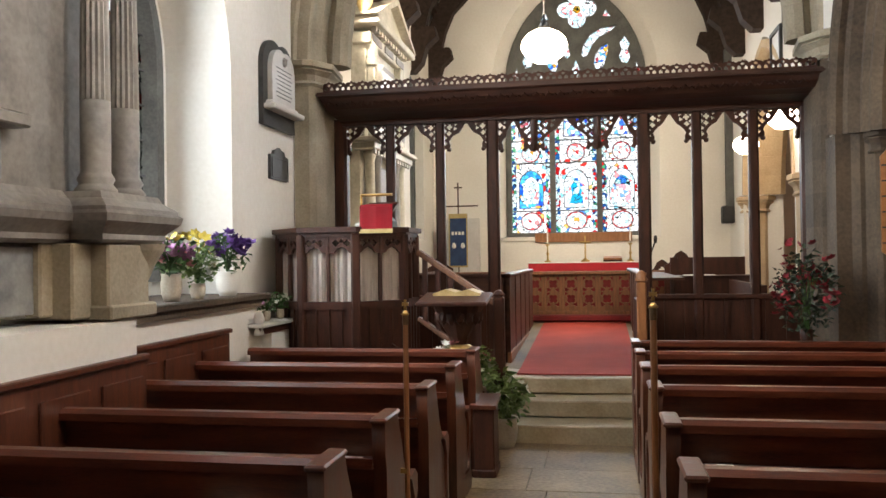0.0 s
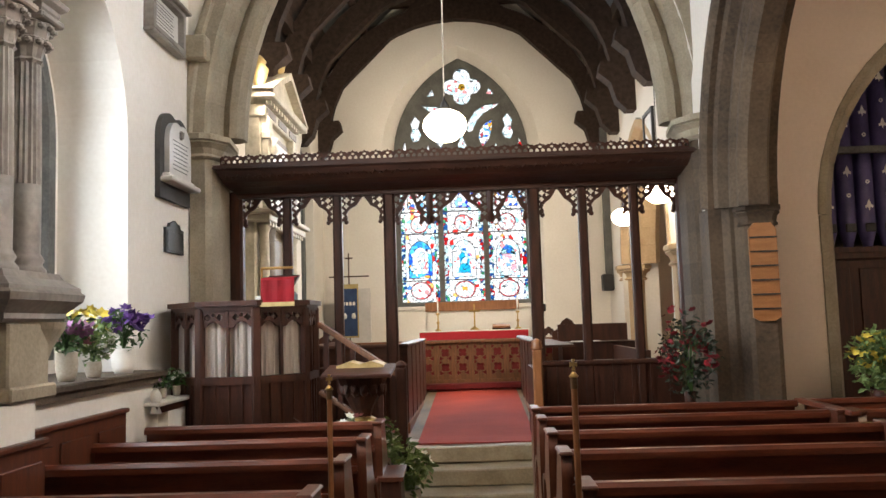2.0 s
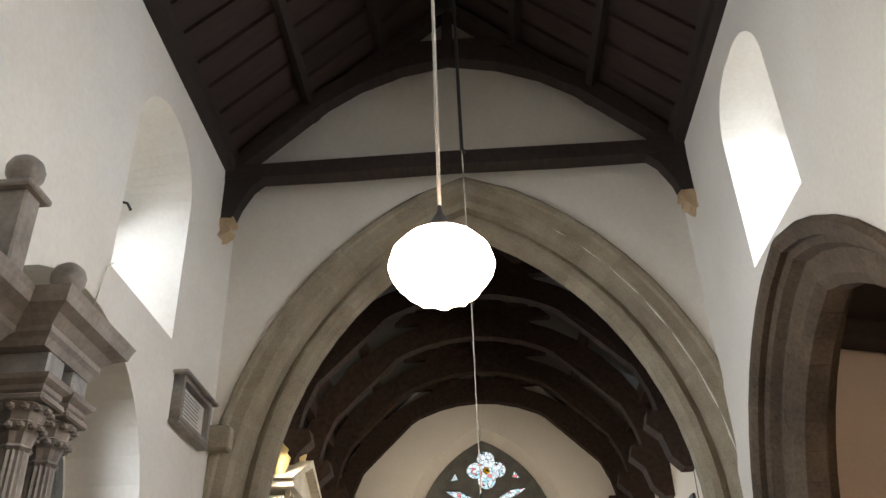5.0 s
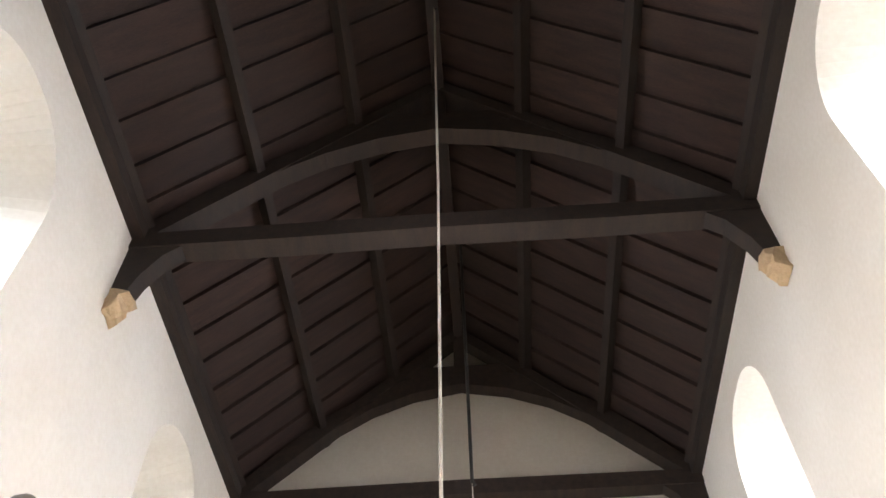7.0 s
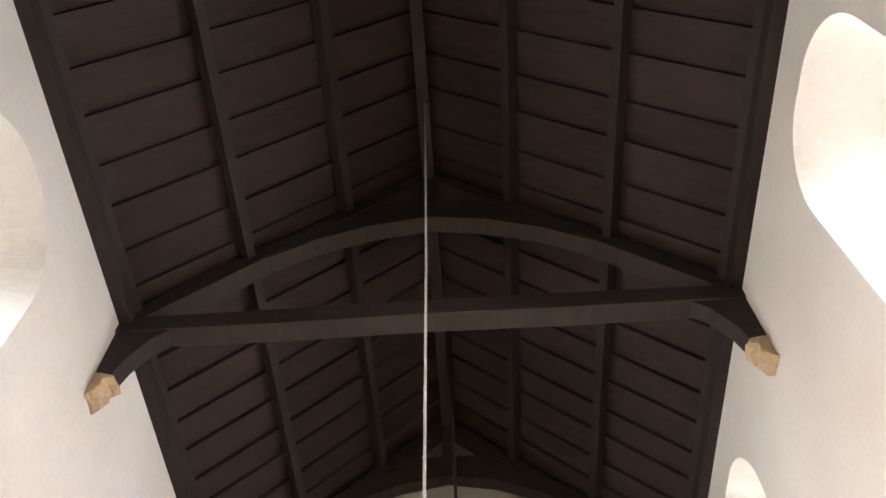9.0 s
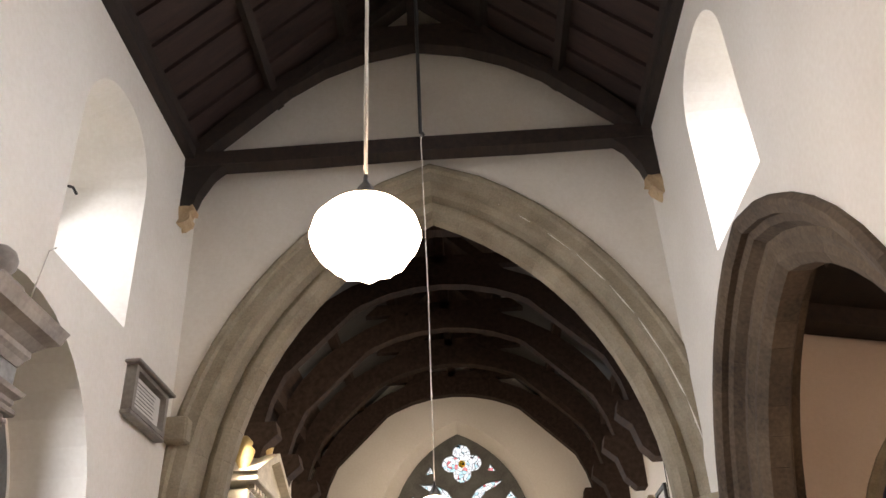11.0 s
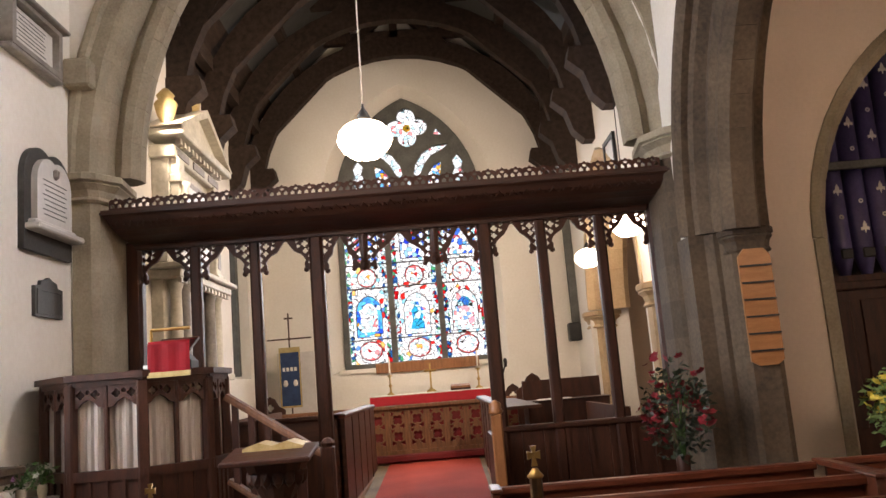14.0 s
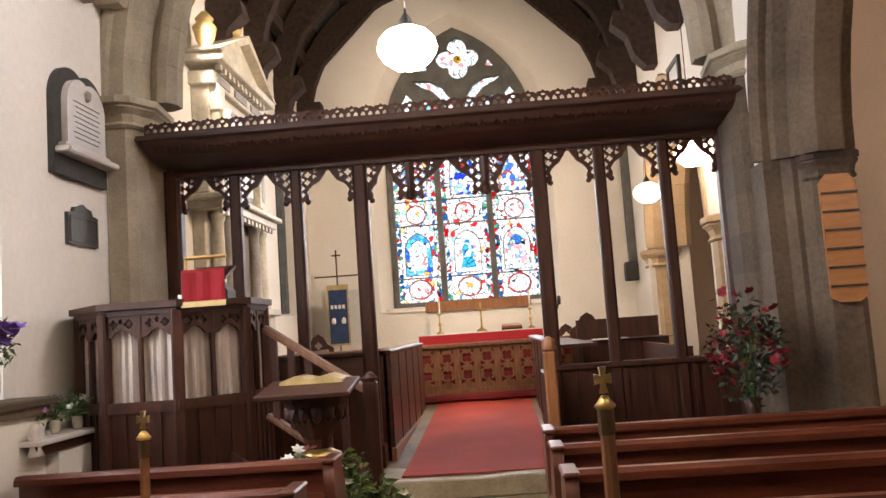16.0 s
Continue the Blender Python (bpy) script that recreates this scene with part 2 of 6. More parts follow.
def box(bm, x0, x1, y0, y1, z0, z1, m=None, bevel=0.0):
    r = bmesh.ops.create_cube(bm, size=1.0)
    vs = r["verts"]
    for v in vs:
        v.co = Vector((x0 + (v.co.x + 0.5) * (x1 - x0), y0 + (v.co.y + 0.5) * (y1 - y0), z0 + (v.co.z + 0.5) * (z1 - z0)))
    if bevel:
        es = list({e for v in vs for e in v.link_edges})
        r2 = bmesh.ops.bevel(bm, geom=es, offset=bevel, segments=1, affect="EDGES")
        vs = list({v for f in r2["faces"] for v in f.verts} | {v for v in vs if v.is_valid})
    if m:
        for v in vs:
            v.co = m @ v.co
    return bm


def B(*a, **k):
    return box(bmesh.new(), *a, **k)


def prism(bm, pts, axis, a, b):
    """A solid from an outline of (u, v) pairs, between a and b on the axis: 'x' takes (y, z), 'y' takes (x, z), 'z' takes (x, y)."""
    def at(u, v, w):
        return {"x": (w, u, v), "y": (u, w, v), "z": (u, v, w)}[axis]
    lo = [bm.verts.new(at(u, v, a)) for u, v in pts]
    hi = [bm.verts.new(at(u, v, b)) for u, v in pts]
    bm.faces.new(lo)
    bm.faces.new(hi[::-1])
    n = len(pts)
    for i in range(n):
        bm.faces.new((lo[i], lo[(i + 1) % n], hi[(i + 1) % n], hi[i]))
    return bm


def sweep(bm, outline, path, closed=False, cap=True):
    """A section of (n, b) pairs carried along a path of (point, normal, binormal) frames."""
    rings = [[bm.verts.new(p + nn * u + bb * v) for u, v in outline] for p, nn, bb in path]
    k = len(outline)
    for i in range(len(rings) - (0 if closed else 1)):
        r0, r1 = rings[i], rings[(i + 1) % len(rings)]
        for j in range(k):
            bm.faces.new((r0[j], r0[(j + 1) % k], r1[(j + 1) % k], r1[j]))
    if cap and not closed:
        bm.faces.new(rings[0][::-1])
        bm.faces.new(rings[-1])
    return bm


def lathe(bm, profile, segs=16, cx=0, cy=0, cz=0, flute=0.0):
    rings = []
    for r, z in profile:
        rings.append([bm.verts.new((cx + (r - (flute if i % 2 else 0)) * math.cos(2 * math.pi * i / segs), cy + (r - (flute if i % 2 else 0)) * math.sin(2 * math.pi * i / segs), cz + z)) for i in range(segs)])
    for a, b in zip(rings, rings[1:]):
        for i in range(segs):
            bm.faces.new((a[i], a[(i + 1) % segs], b[(i + 1) % segs], b[i]))
    bm.faces.new(rings[0][::-1])
    bm.faces.new(rings[-1])
    return bm


def tube(bm, pts, r, segs=8):
    """A round rod through points."""
    pts = [Vector(p) for p in pts]
    rings = []
    for i, p in enumerate(pts):
        d = (pts[min(i + 1, len(pts) - 1)] - pts[max(i - 1, 0)]).normalized()
        n = d.orthogonal().normalized()
        if rings:
            n = (last - d * last.dot(d)).normalized()
        last = n
        b = d.cross(n)
        rings.append([bm.verts.new(p + (n * math.cos(2 * math.pi * k / segs) + b * math.sin(2 * math.pi * k / segs)) * r) for k in range(segs)])
    for a, c in zip(rings, rings[1:]):
        for k in range(segs):
            bm.faces.new((a[k], a[(k + 1) % segs], c[(k + 1) % segs], c[k]))
    bm.faces.new(rings[0][::-1])
    bm.faces.new(rings[-1])
    return bm


def arch_half(w, spring, apex, n=10, bottom=None):
    """Right half of a pointed arch, from its foot to its apex, as (u, z) with u >= 0."""
    h = apex - spring
    R = (w * w + h * h) / (2 * w)
    c = w - R
    a1 = math.atan2(h, -c)
    pts = [(c + R * math.cos(a1 * i / n), spring + R * math.sin(a1 * i / n)) for i in range(n + 1)]
    pts[-1] = (0.0, apex)
    return ([(w, bottom)] if bottom is not None else []) + pts


def arch_line(w, spring, apex, n=10, bottom=None):
    """The whole arch from left foot over the apex to the right foot."""
    h = arch_half(w, spring, apex, n, bottom)
    return [(-u, z) for u, z in h] + h[-2::-1]


def pierced(bm, axis, a, b, u0, u1, z0, z1, holes):
    """A wall between a and b on the axis, with arched holes: (centre, half width, sill, spring, apex)."""
    holes = sorted(holes)
    cs = [None] + holes + [None]
    for L, R in zip(cs, cs[1:]):
        left = [(u0, z0), (u0, z1)] if L is None else None
        if L is not None:
            c, w, sill, sp, ap = L
            left = ([(c, z0), (c, sill)] if sill > z0 else []) + [(c + w, max(sill, z0))] + [(c + u, z) for u, z in arch_half(w, sp, ap)] + [(c, z1)]
        right = [(u1, z0), (u1, z1)] if R is None else None
        if R is not None:
            c, w, sill, sp, ap = R
            right = ([(c, z0), (c, sill)] if sill > z0 else []) + [(c - w, max(sill, z0))] + [(c - u, z) for u, z in arch_half(w, sp, ap)] + [(c, z1)]
        prism(bm, right + left[::-1], axis, a, b)
    return bm


def ring_between(bm, axis, a, ptsa, b, ptsb):
    """The slanting reveal between two outlines with as many points."""
    def at(u, v, w):
        return {"x": (w, u, v), "y": (u, w, v)}[axis]
    A = [bm.verts.new(at(u, v, a)) for u, v in ptsa]
    Bv = [bm.verts.new(at(u, v, b)) for u, v in ptsb]
    n = len(A)
    for i in range(n):
        bm.faces.new((A[i], A[(i + 1) % n], Bv[(i + 1) % n], Bv[i]))
    return bm


def arch_path(axis, at, c, pts):
    """Frames along an arch outline (u, z) in the plane at: outward normal, and the axis as binormal."""
    out = []
    for i, (u, z) in enumerate(pts):
        u0, z0 = pts[max(i - 1, 0)]
        u1, z1 = pts[min(i + 1, len(pts) - 1)]
        d = Vector((u1 - u0, z1 - z0)).normalized()
        n = Vector((-d.y, d.x))
        if axis == "y":
            out.append((Vector((c + u, at, z)), Vector((n.x, 0, n.y)), Vector((0, 1, 0))))
        else:
            out.append((Vector((at, c + u, z)), Vector((0, n.x, n.y)), Vector((1, 0, 0))))
    return out


def plate(name, outline, holes, thick):
    """A flat board from an outline with holes pierced through it, in x and y, thick in z."""
    cu = bpy.data.curves.new(name, "CURVE")
    cu.dimensions, cu.fill_mode, cu.extrude = "2D", "BOTH", thick / 2
    for pts in (outline, *holes):
        sp = cu.splines.new("POLY")
        sp.points.add(len(pts) - 1)
        sp.use_cyclic_u = True
        for p, (u, v) in zip(sp.points, pts):
            p.co = (u, v, 0, 1)
    ob = bpy.data.objects.new(name, cu)
    scene.collection.objects.link(ob)
    me = bpy.data.meshes.new_from_object(ob.evaluated_get(bpy.context.evaluated_depsgraph_get()))
    bpy.data.objects.remove(ob)
    bpy.data.curves.remove(cu)
    bm = bmesh.new()
    bm.from_mesh(me)
    bpy.data.meshes.remove(me)
    return bm


def upright(bm, axis="y"):
    """Turns a board from the ground plane to stand: (u, v) becomes (x, z), or (y, z) for a board across x."""
    m = Matrix(((1, 0, 0, 0), (0, 0, -1, 0), (0, 1, 0, 0), (0, 0, 0, 1))) if axis == "y" else Matrix(((0, 0, 1, 0), (1, 0, 0, 0), (0, 1, 0, 0), (0, 0, 0, 1)))
    bmesh.ops.transform(bm, matrix=m, verts=bm.verts)
    return bm


def moved(bm, x=0, y=0, z=0):
    bmesh.ops.translate(bm, vec=(x, y, z), verts=bm.verts)
    return bm


def circle(cx, cy, r, n=12):
    return [(cx + r * math.cos(2 * math.pi * i / n), cy + r * math.sin(2 * math.pi * i / n)) for i in range(n)]


def foil(cx, cy, r, lobes=4, n=6, turn=0.0):
    """Outline of a foiled opening with round lobes."""
    pts = []
    for k in range(lobes):
        a = turn + 2 * math.pi * k / lobes
        ox, oy = cx + 0.55 * r * math.cos(a), cy + 0.55 * r * math.sin(a)
        for i in range(n + 1):
            b = a - 1.75 + 3.5 * i / n
            pts.append((ox + 0.45 * r * math.cos(b), oy + 0.45 * r * math.sin(b)))
    return pts


# ---- setting: nave ----
XN, XS, YE = -2.74, 2.56, 8.98
RC = -0.09  # the roof's middle line
EAVES = 7.85

# lower and upper north wall, with the deep window recess and the clerestory
bm = bmesh.new()
pierced(bm, "x", XN - 0.85, XN, -5.0, 9.5, 0.0, 5.05, [(5.95, 1.5, 1.38, 3.35, 4.85)])
structure("wall_north", bm, PLASTER, "cream limewashed nave wall with an arched window recess")
CLER = [(6.90, 0.70, 5.21, 6.62, 7.28), (3.05, 0.70, 5.21, 6.62, 7.28), (-0.8, 0.70, 5.21, 6.62, 7.28)]
CLER_S = [(c - 0.24, 0.66, 5.42, 6.78, 7.34) for c, w, sl, sp, a in CLER]
bm = pierced(bmesh.new(), "x", XN - 0.85, XN, -5.0, 9.5, 5.05, EAVES + 0.1, CLER)
structure("wall_north_upper", bm, PLASTER, "cream limewashed clerestory wall with splayed windows")
bm = pierced(bmesh.new(), "x", XS, XS + 0.94, -5.0, 9.5, 5.45, EAVES + 0.1, CLER_S)
structure("wall_south_upper", bm, PLASTER, "cream limewashed clerestory wall with splayed windows")
ARC = [(6.65, 2.07, 0.0, 2.72, 5.36), (2.35, 2.0, 0.0, 2.72, 5.36), (-1.95, 2.0, 0.0, 2.72, 5.36)]
bm = pierced(bmesh.new(), "x", XS, XS + 0.60, -5.0, 9.5, 0.0, 5.45, ARC)
structure("wall_south", bm, PLASTER, "cream limewashed wall carried on stone arcade arches")
bm = pierced(bmesh.new(), "y", YE, YE + 0.7, XN - 0.4, XS + 0.4, 0.0, 10.6, [(0.0, 2.60, 0.0, 3.75, 7.60)])
structure("wall_east", bm, PLASTER, "cream limewashed gable wall over the chancel arch")
structure("wall_west", B(-3.6, 7.0, -5.4, -5.0, 0, 10.6), PLASTER, "plain cream plastered west wall")


def splay(name, side, c, w, sill, sp, ap, depth, w2, sill2, sp2, ap2):
    """Slanting reveals of a window, from the wall's face to the glass."""
    A = arch_line(w, sp, ap, 10, sill)
    C = arch_line(w2, sp2, ap2, 10, sill2)
    face = XN if side < 0 else XS
    bm = ring_between(bmesh.new(), "x", face + side * 0.004, [(c + u, z) for u, z in A], face + side * depth, [(c + u, z) for u, z in C])
    ring_between(bm, "x", face + side * depth, [(c + u, z) for u, z in C], face + side * depth, [(c + u, z) for u, z in A])
    structure(name, bm, PLASTER, "splayed plaster reveal of a window")


def plain_window(name, side, c, w, sill, sp, ap, depth):
    """A clear leaded window: frame, bars and panes."""
    face = (XN if side < 0 else XS) + side * depth
    win = tagged(new(name), "clear leaded clerestory window with dark iron bars", kind="structure")
    frame_pts = arch_line(w, sp, ap, 8, sill)
    part("window_frame", sweep(bmesh.new(), [(-0.03, -0.03), (0.02, -0.03), (0.02, 0.03), (-0.03, 0.03)], arch_path("x", face, c, frame_pts)), LEADMAT, win)
    bm = bmesh.new()
    for k in range(1, 5):
        z = sill + (ap - sill) * k / 5
        box(bm, face - 0.012, face + 0.012, c - w * 0.98, c + w * 0.98, z - 0.012, z + 0.012)
    box(bm, face - 0.01, face + 0.01, c - 0.012, c + 0.012, sill, ap)
    part("window_bar", bm, LEADMAT, win)
    pane = part("pane", prism(bmesh.new(), [(c + u, z) for u, z in frame_pts], "x", face + side * 0.02, face + side * 0.026), CLEAR, win)
    pane.visible_shadow = False
    return win


CLEAR = tinted("clear_leaded_glass", [(0.0, (0.88, 0.93, 0.95)), (0.5, (0.95, 0.97, 0.97))], 7.0, 0.012, "YZ")
for i in range(2):
    for side, nm, (c, w, sl, sp, ap), depth in ((-1, "north", CLER[i], 0.78), (1, "south", CLER_S[i], 0.86)):
        splay(f"window_reveal_{nm}_{i + 1}", side, c, w, sl, sp, ap, depth, 0.38, sl + 0.42, sp - 0.1, ap - 0.30)
        plain_window(f"window_{nm}_{i + 1}", side, c, 0.38, sl + 0.42, sp - 0.1, ap - 0.30, depth - 0.02)
        face = XN if side < 0 else XS
        window_light(f"daylight_{nm}_{i + 1}", face + side * (depth - 0.07), c, sl + 1.1, (face - side * 1.5, c, sl), 0.66, 1.3, 36 if side < 0 else 58)

# floor: flagstones of the aisle as pieces, boards under the pews
structure("floor", B(-3.4, 7.0, -5.0, 9.5, -0.3, -0.03), SLAB, "worn stone flagged church floor")
structure("pew_platform_north", B(XN, -0.62, -4.0, 7.95, -0.03, 0.05), PEWSIDE, "dark boarded floor under the pews")
structure("pew_platform_south", B(0.78, 6.4, -4.0, 8.1, -0.03, 0.05), PEWSIDE, "dark boarded floor under the pews")

# three worn steps and the chancel floor
for i, (y0, y1) in enumerate(((8.12, 8.52), (8.50, 8.88), (8.86, 9.6))):
    bm = B(-1.3 if i else -0.95, 0.84, y0, y1 + 0.02, 0.163 * i - (0.02 if i == 0 else 0), 0.163 * (i + 1) - 0.002 * i, bevel=0.012)
    bmesh.ops.subdivide_edges(bm, edges=[e for e in bm.edges if abs(e.verts[0].co.x - e.verts[1].co.x) > 0.5], cuts=8)
    for v in bm.verts:
        if v.co.z > 0.163 * (i + 1) - 0.03:
            v.co.z -= 0.012 * max(0.0, 1 - (v.co.x / 0.6) ** 2)
    structure(f"step_{i + 1}", bm, STEPSTONE, "worn sandstone chancel step")
structure("floor_chancel", prism(bmesh.new(), [(9.5, 0.2), (16.2, 0.2), (16.2, 0.655), (13.5, 0.655), (9.5, 0.483)], "x", -3.2, 5.9), SLAB, "stone chancel floor")
structure("floor_chancel_side", B(-2.7, -1.3, 8.8, 9.5, 0.0, 0.483), SLAB, "stone chancel floor")
structure("floor_chancel_south", B(0.84, 2.7, 8.84, 9.5, 0.0, 0.483), SLAB, "stone chancel floor")
bm = prism(bmesh.new(), [(9.02, 0.484), (9.5, 0.484), (13.55, 0.656), (13.55, 0.668), (9.5, 0.496), (9.02, 0.496)], "x", -0.42, 0.80)
tagged(new("carpet", mesh_of("carpet", bm, CARPET)), "red carpet runner up the middle of the chancel", "carpet")
structure("step_sanctuary", B(-2.6, 2.75, 13.56, 16.2, 0.3, 0.668, bevel=0.01), STEPSTONE, "pale stone sanctuary step before the rail")
structure("step_sanctuary_upper", B(-2.6, 2.75, 13.75, 16.2, 0.62, 0.68, bevel=0.01), STEPSTONE, "pale stone sanctuary step under the rail")


# stone arches in separate blocks
def stone_arch(name, axis, at, c, w, spring, apex, section, material, label, blocks):
    holder = tagged(new(name), label, kind="structure")
    pts = arch_line(w, spring, apex, blocks)
    path = arch_path(axis, at, c, pts)
    for i in range(len(path) - 1):
        p0, p1 = path[i], path[i + 1]
        k = 0.006
        a = (p0[0].lerp(p1[0], k), p0[1], p0[2])
        b = (p0[0].lerp(p1[0], 1 - k), p1[1], p1[2])
        part("voussoir", sweep(bmesh.new(), section, [a, b]), material, holder)
    bmj = sweep(bmesh.new(), [(n * 0.97 + 0.012, b * 0.985 + 0.004) for n, b in section], path)
    part("mortar", bmj, material, holder)
    return holder


def stone_pier(name, outline, z0, z1, material, label, courses, holder=None):
    """A pier of stone courses with fine joints."""
    holder = holder or tagged(new(name), label, kind="structure")
    cx = sum(p[0] for p in outline) / len(outline)
    cy = sum(p[1] for p in outline) / len(outline)
    for i in range(courses):
        a, b = z0 + (z1 - z0) * i / courses, z0 + (z1 - z0) * (i + 1) / courses
        part("stone", prism(bmesh.new(), outline, "z", a + 0.003, b - 0.003), material, holder)
    part("mortar", prism(bmesh.new(), [(cx + (x - cx) * 0.985, cy + (y - cy) * 0.985) for x, y in outline], "z", z0, z1), material, holder)
    return holder


def capital(holder, outline, z, h, grow, material):
    cx = sum(p[0] for p in outline) / len(outline)
    cy = sum(p[1] for p in outline) / len(outline)
    bm = bmesh.new()
    prof = [(0.0, 0.25), (0.08, 0.45), (0.16, 0.25), (0.22, 0.15), (0.45, 0.35), (0.62, 0.85), (0.70, 0.7), (0.74, 1.0), (0.96, 1.0), (1.0, 0.85)]
    rings = []
    for t, g in prof:
        ring = []
        for x, y in outline:
            d = Vector((x - cx, y - cy))
            d = d + d.normalized() * grow * g
            ring.append(bm.verts.new((cx + d.x, cy + d.y, z + h * t)))
        rings.append(ring)
    for a, b in zip(rings, rings[1:]):
        for i in range(len(a)):
            bm.faces.new((a[i], a[(i + 1) % len(a)], b[(i + 1) % len(a)], b[i]))
    bm.faces.new(rings[0][::-1])
    bm.faces.new(rings[-1])
    part("capital", bm, material, holder, "moulded stone capital")


SEC = [(0.47, -0.035), (0.47, 0.72), (0.28, 0.72), (0.22, 0.62), (0.22, 0.53), (0.10, 0.53), (0, 0.44), (0, 0.30), (0.05, 0.21), (0.11, 0.20), (0.13, 0.26), (0.18, 0.26), (0.205, 0.15), (0.255, 0.09), (0.265, 0.02), (0.28, -0.02), (0.38, -0.02), (0.40, -0.06), (0.44, -0.06)]
SEC = [(n * 1.22, d) for n, d in SEC]
arch = stone_arch("arch_chancel", "y", YE, 0.02, 2.25, 3.76, 7.22, SEC, STONE, "moulded grey-brown stone chancel arch", 13)
for s in (-1, 1):
    out = [(s * 2.72, YE - 0.03), (s * 2.56, YE - 0.03), (s * 2.50, YE + 0.03), (s * 2.48, YE + 0.12), (s * 2.46, YE + 0.20), (s * 2.46, YE + 0.5), (s * 2.50, YE + 0.66), (s * 2.72, YE + 0.72)]
    # the south respond is much darker than the north one and both capitals
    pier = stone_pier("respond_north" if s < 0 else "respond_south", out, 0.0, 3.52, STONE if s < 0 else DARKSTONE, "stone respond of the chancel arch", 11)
    capital(pier, out, 3.50, 0.25, 0.17, STONE)
structure("hood_stop_north", B(XN, -2.50, YE - 0.17, YE + 0.01, 4.54, 4.80, bevel=0.02), STONE, "plain stone block ending the hood mould")

# south arcade
SEC2 = [(0.50, -0.04), (0.50, 0.98), (0.26, 0.98), (0.26, 0.78), (0.12, 0.78), (0.0, 0.68), (0.0, 0.40), (0.08, 0.30), (0.14, 0.30), (0.20, 0.24), (0.26, 0.24), (0.30, 0.10), (0.36, 0.06), (0.36, -0.02), (0.42, -0.06), (0.46, -0.07)]
SEC2 = [(n, d * 0.64 if d > 0 else d) for n, d in SEC2]
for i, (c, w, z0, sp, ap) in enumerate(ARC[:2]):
    stone_arch(f"arch_arcade_{i + 1}", "x", XS, c, 1.66, sp + 0.0, 4.86, SEC2, DARKSTONE, "dark brown moulded stone arcade arch", 11)
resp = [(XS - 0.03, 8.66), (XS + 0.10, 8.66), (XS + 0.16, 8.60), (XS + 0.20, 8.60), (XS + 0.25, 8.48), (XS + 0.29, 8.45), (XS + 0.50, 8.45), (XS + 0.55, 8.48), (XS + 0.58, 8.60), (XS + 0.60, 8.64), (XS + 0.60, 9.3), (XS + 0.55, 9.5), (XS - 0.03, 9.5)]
pier = stone_pier("respond_arcade", resp, 0.0, 2.74, DARKSTONE, "dark brown stone respond of the arcade", 8)
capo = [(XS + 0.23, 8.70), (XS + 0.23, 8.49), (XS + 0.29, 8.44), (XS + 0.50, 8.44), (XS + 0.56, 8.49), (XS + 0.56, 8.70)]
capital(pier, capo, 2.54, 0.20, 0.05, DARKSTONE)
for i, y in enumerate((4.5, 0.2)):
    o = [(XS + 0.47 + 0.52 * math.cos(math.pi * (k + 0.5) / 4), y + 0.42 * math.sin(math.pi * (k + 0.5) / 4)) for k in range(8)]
    pier = stone_pier(f"pier_arcade_{i + 1}", o, 0.0, 2.5, DARKSTONE, "octagonal dark brown stone arcade pier", 8)
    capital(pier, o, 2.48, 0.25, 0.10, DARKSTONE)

# south aisle
structure("wall_aisle_south", B(6.5, 6.9, -5.0, 9.6, 0, 5.6), PINK, "pink-cream plastered aisle wall")
bm = pierced(bmesh.new(), "y", 9.2, 9.55, XS + 0.56, 6.6, 0.0, 5.6, [(5.2, 1.35, 0.0, 2.7, 4.84)])
structure("wall_aisle_east", bm, PINK, "pink-cream plastered aisle wall round the organ arch")
stone_arch("arch_organ", "y", 9.2, 5.2, 1.22, 2.7, 4.68, [(0.16, -0.03), (0.16, 0.36), (0, 0.36), (0, 0.06), (0.06, 0.0), (0.10, -0.05)], STONE, "chamfered stone arch before the organ", 9)
for s in (-1, 1):
    stone_pier("jamb_organ_west" if s < 0 else "jamb_organ_east", [(5.2 + s * 1.38, 9.17), (5.2 + s * 1.28, 9.17), (5.2 + s * 1.22, 9.26), (5.2 + s * 1.22, 9.56), (5.2 + s * 1.38, 9.56)], 0.0, 2.7, STONE, "stone jamb of the organ arch", 7)
bm = bmesh.new()
prism(bm, [(XS + 0.9, 5.5), (6.9, 4.9), (6.9, 5.1), (XS + 0.9, 5.7)], "y", -5.0, 9.6)
structure("ceiling_aisle", bm, ROOFWOOD, "dark timber aisle roof")
bm = bmesh.new()
for k in range(12):
    y = -4.2 + k * 1.15
    prism(bm, [(XS + 0.93, 5.28), (6.5, 4.72), (6.5, 4.9), (XS + 0.93, 5.48)], "y", y, y + 0.14)
structure("ceiling_aisle_rafters", bm, ROOFWOOD, "dark aisle rafters")

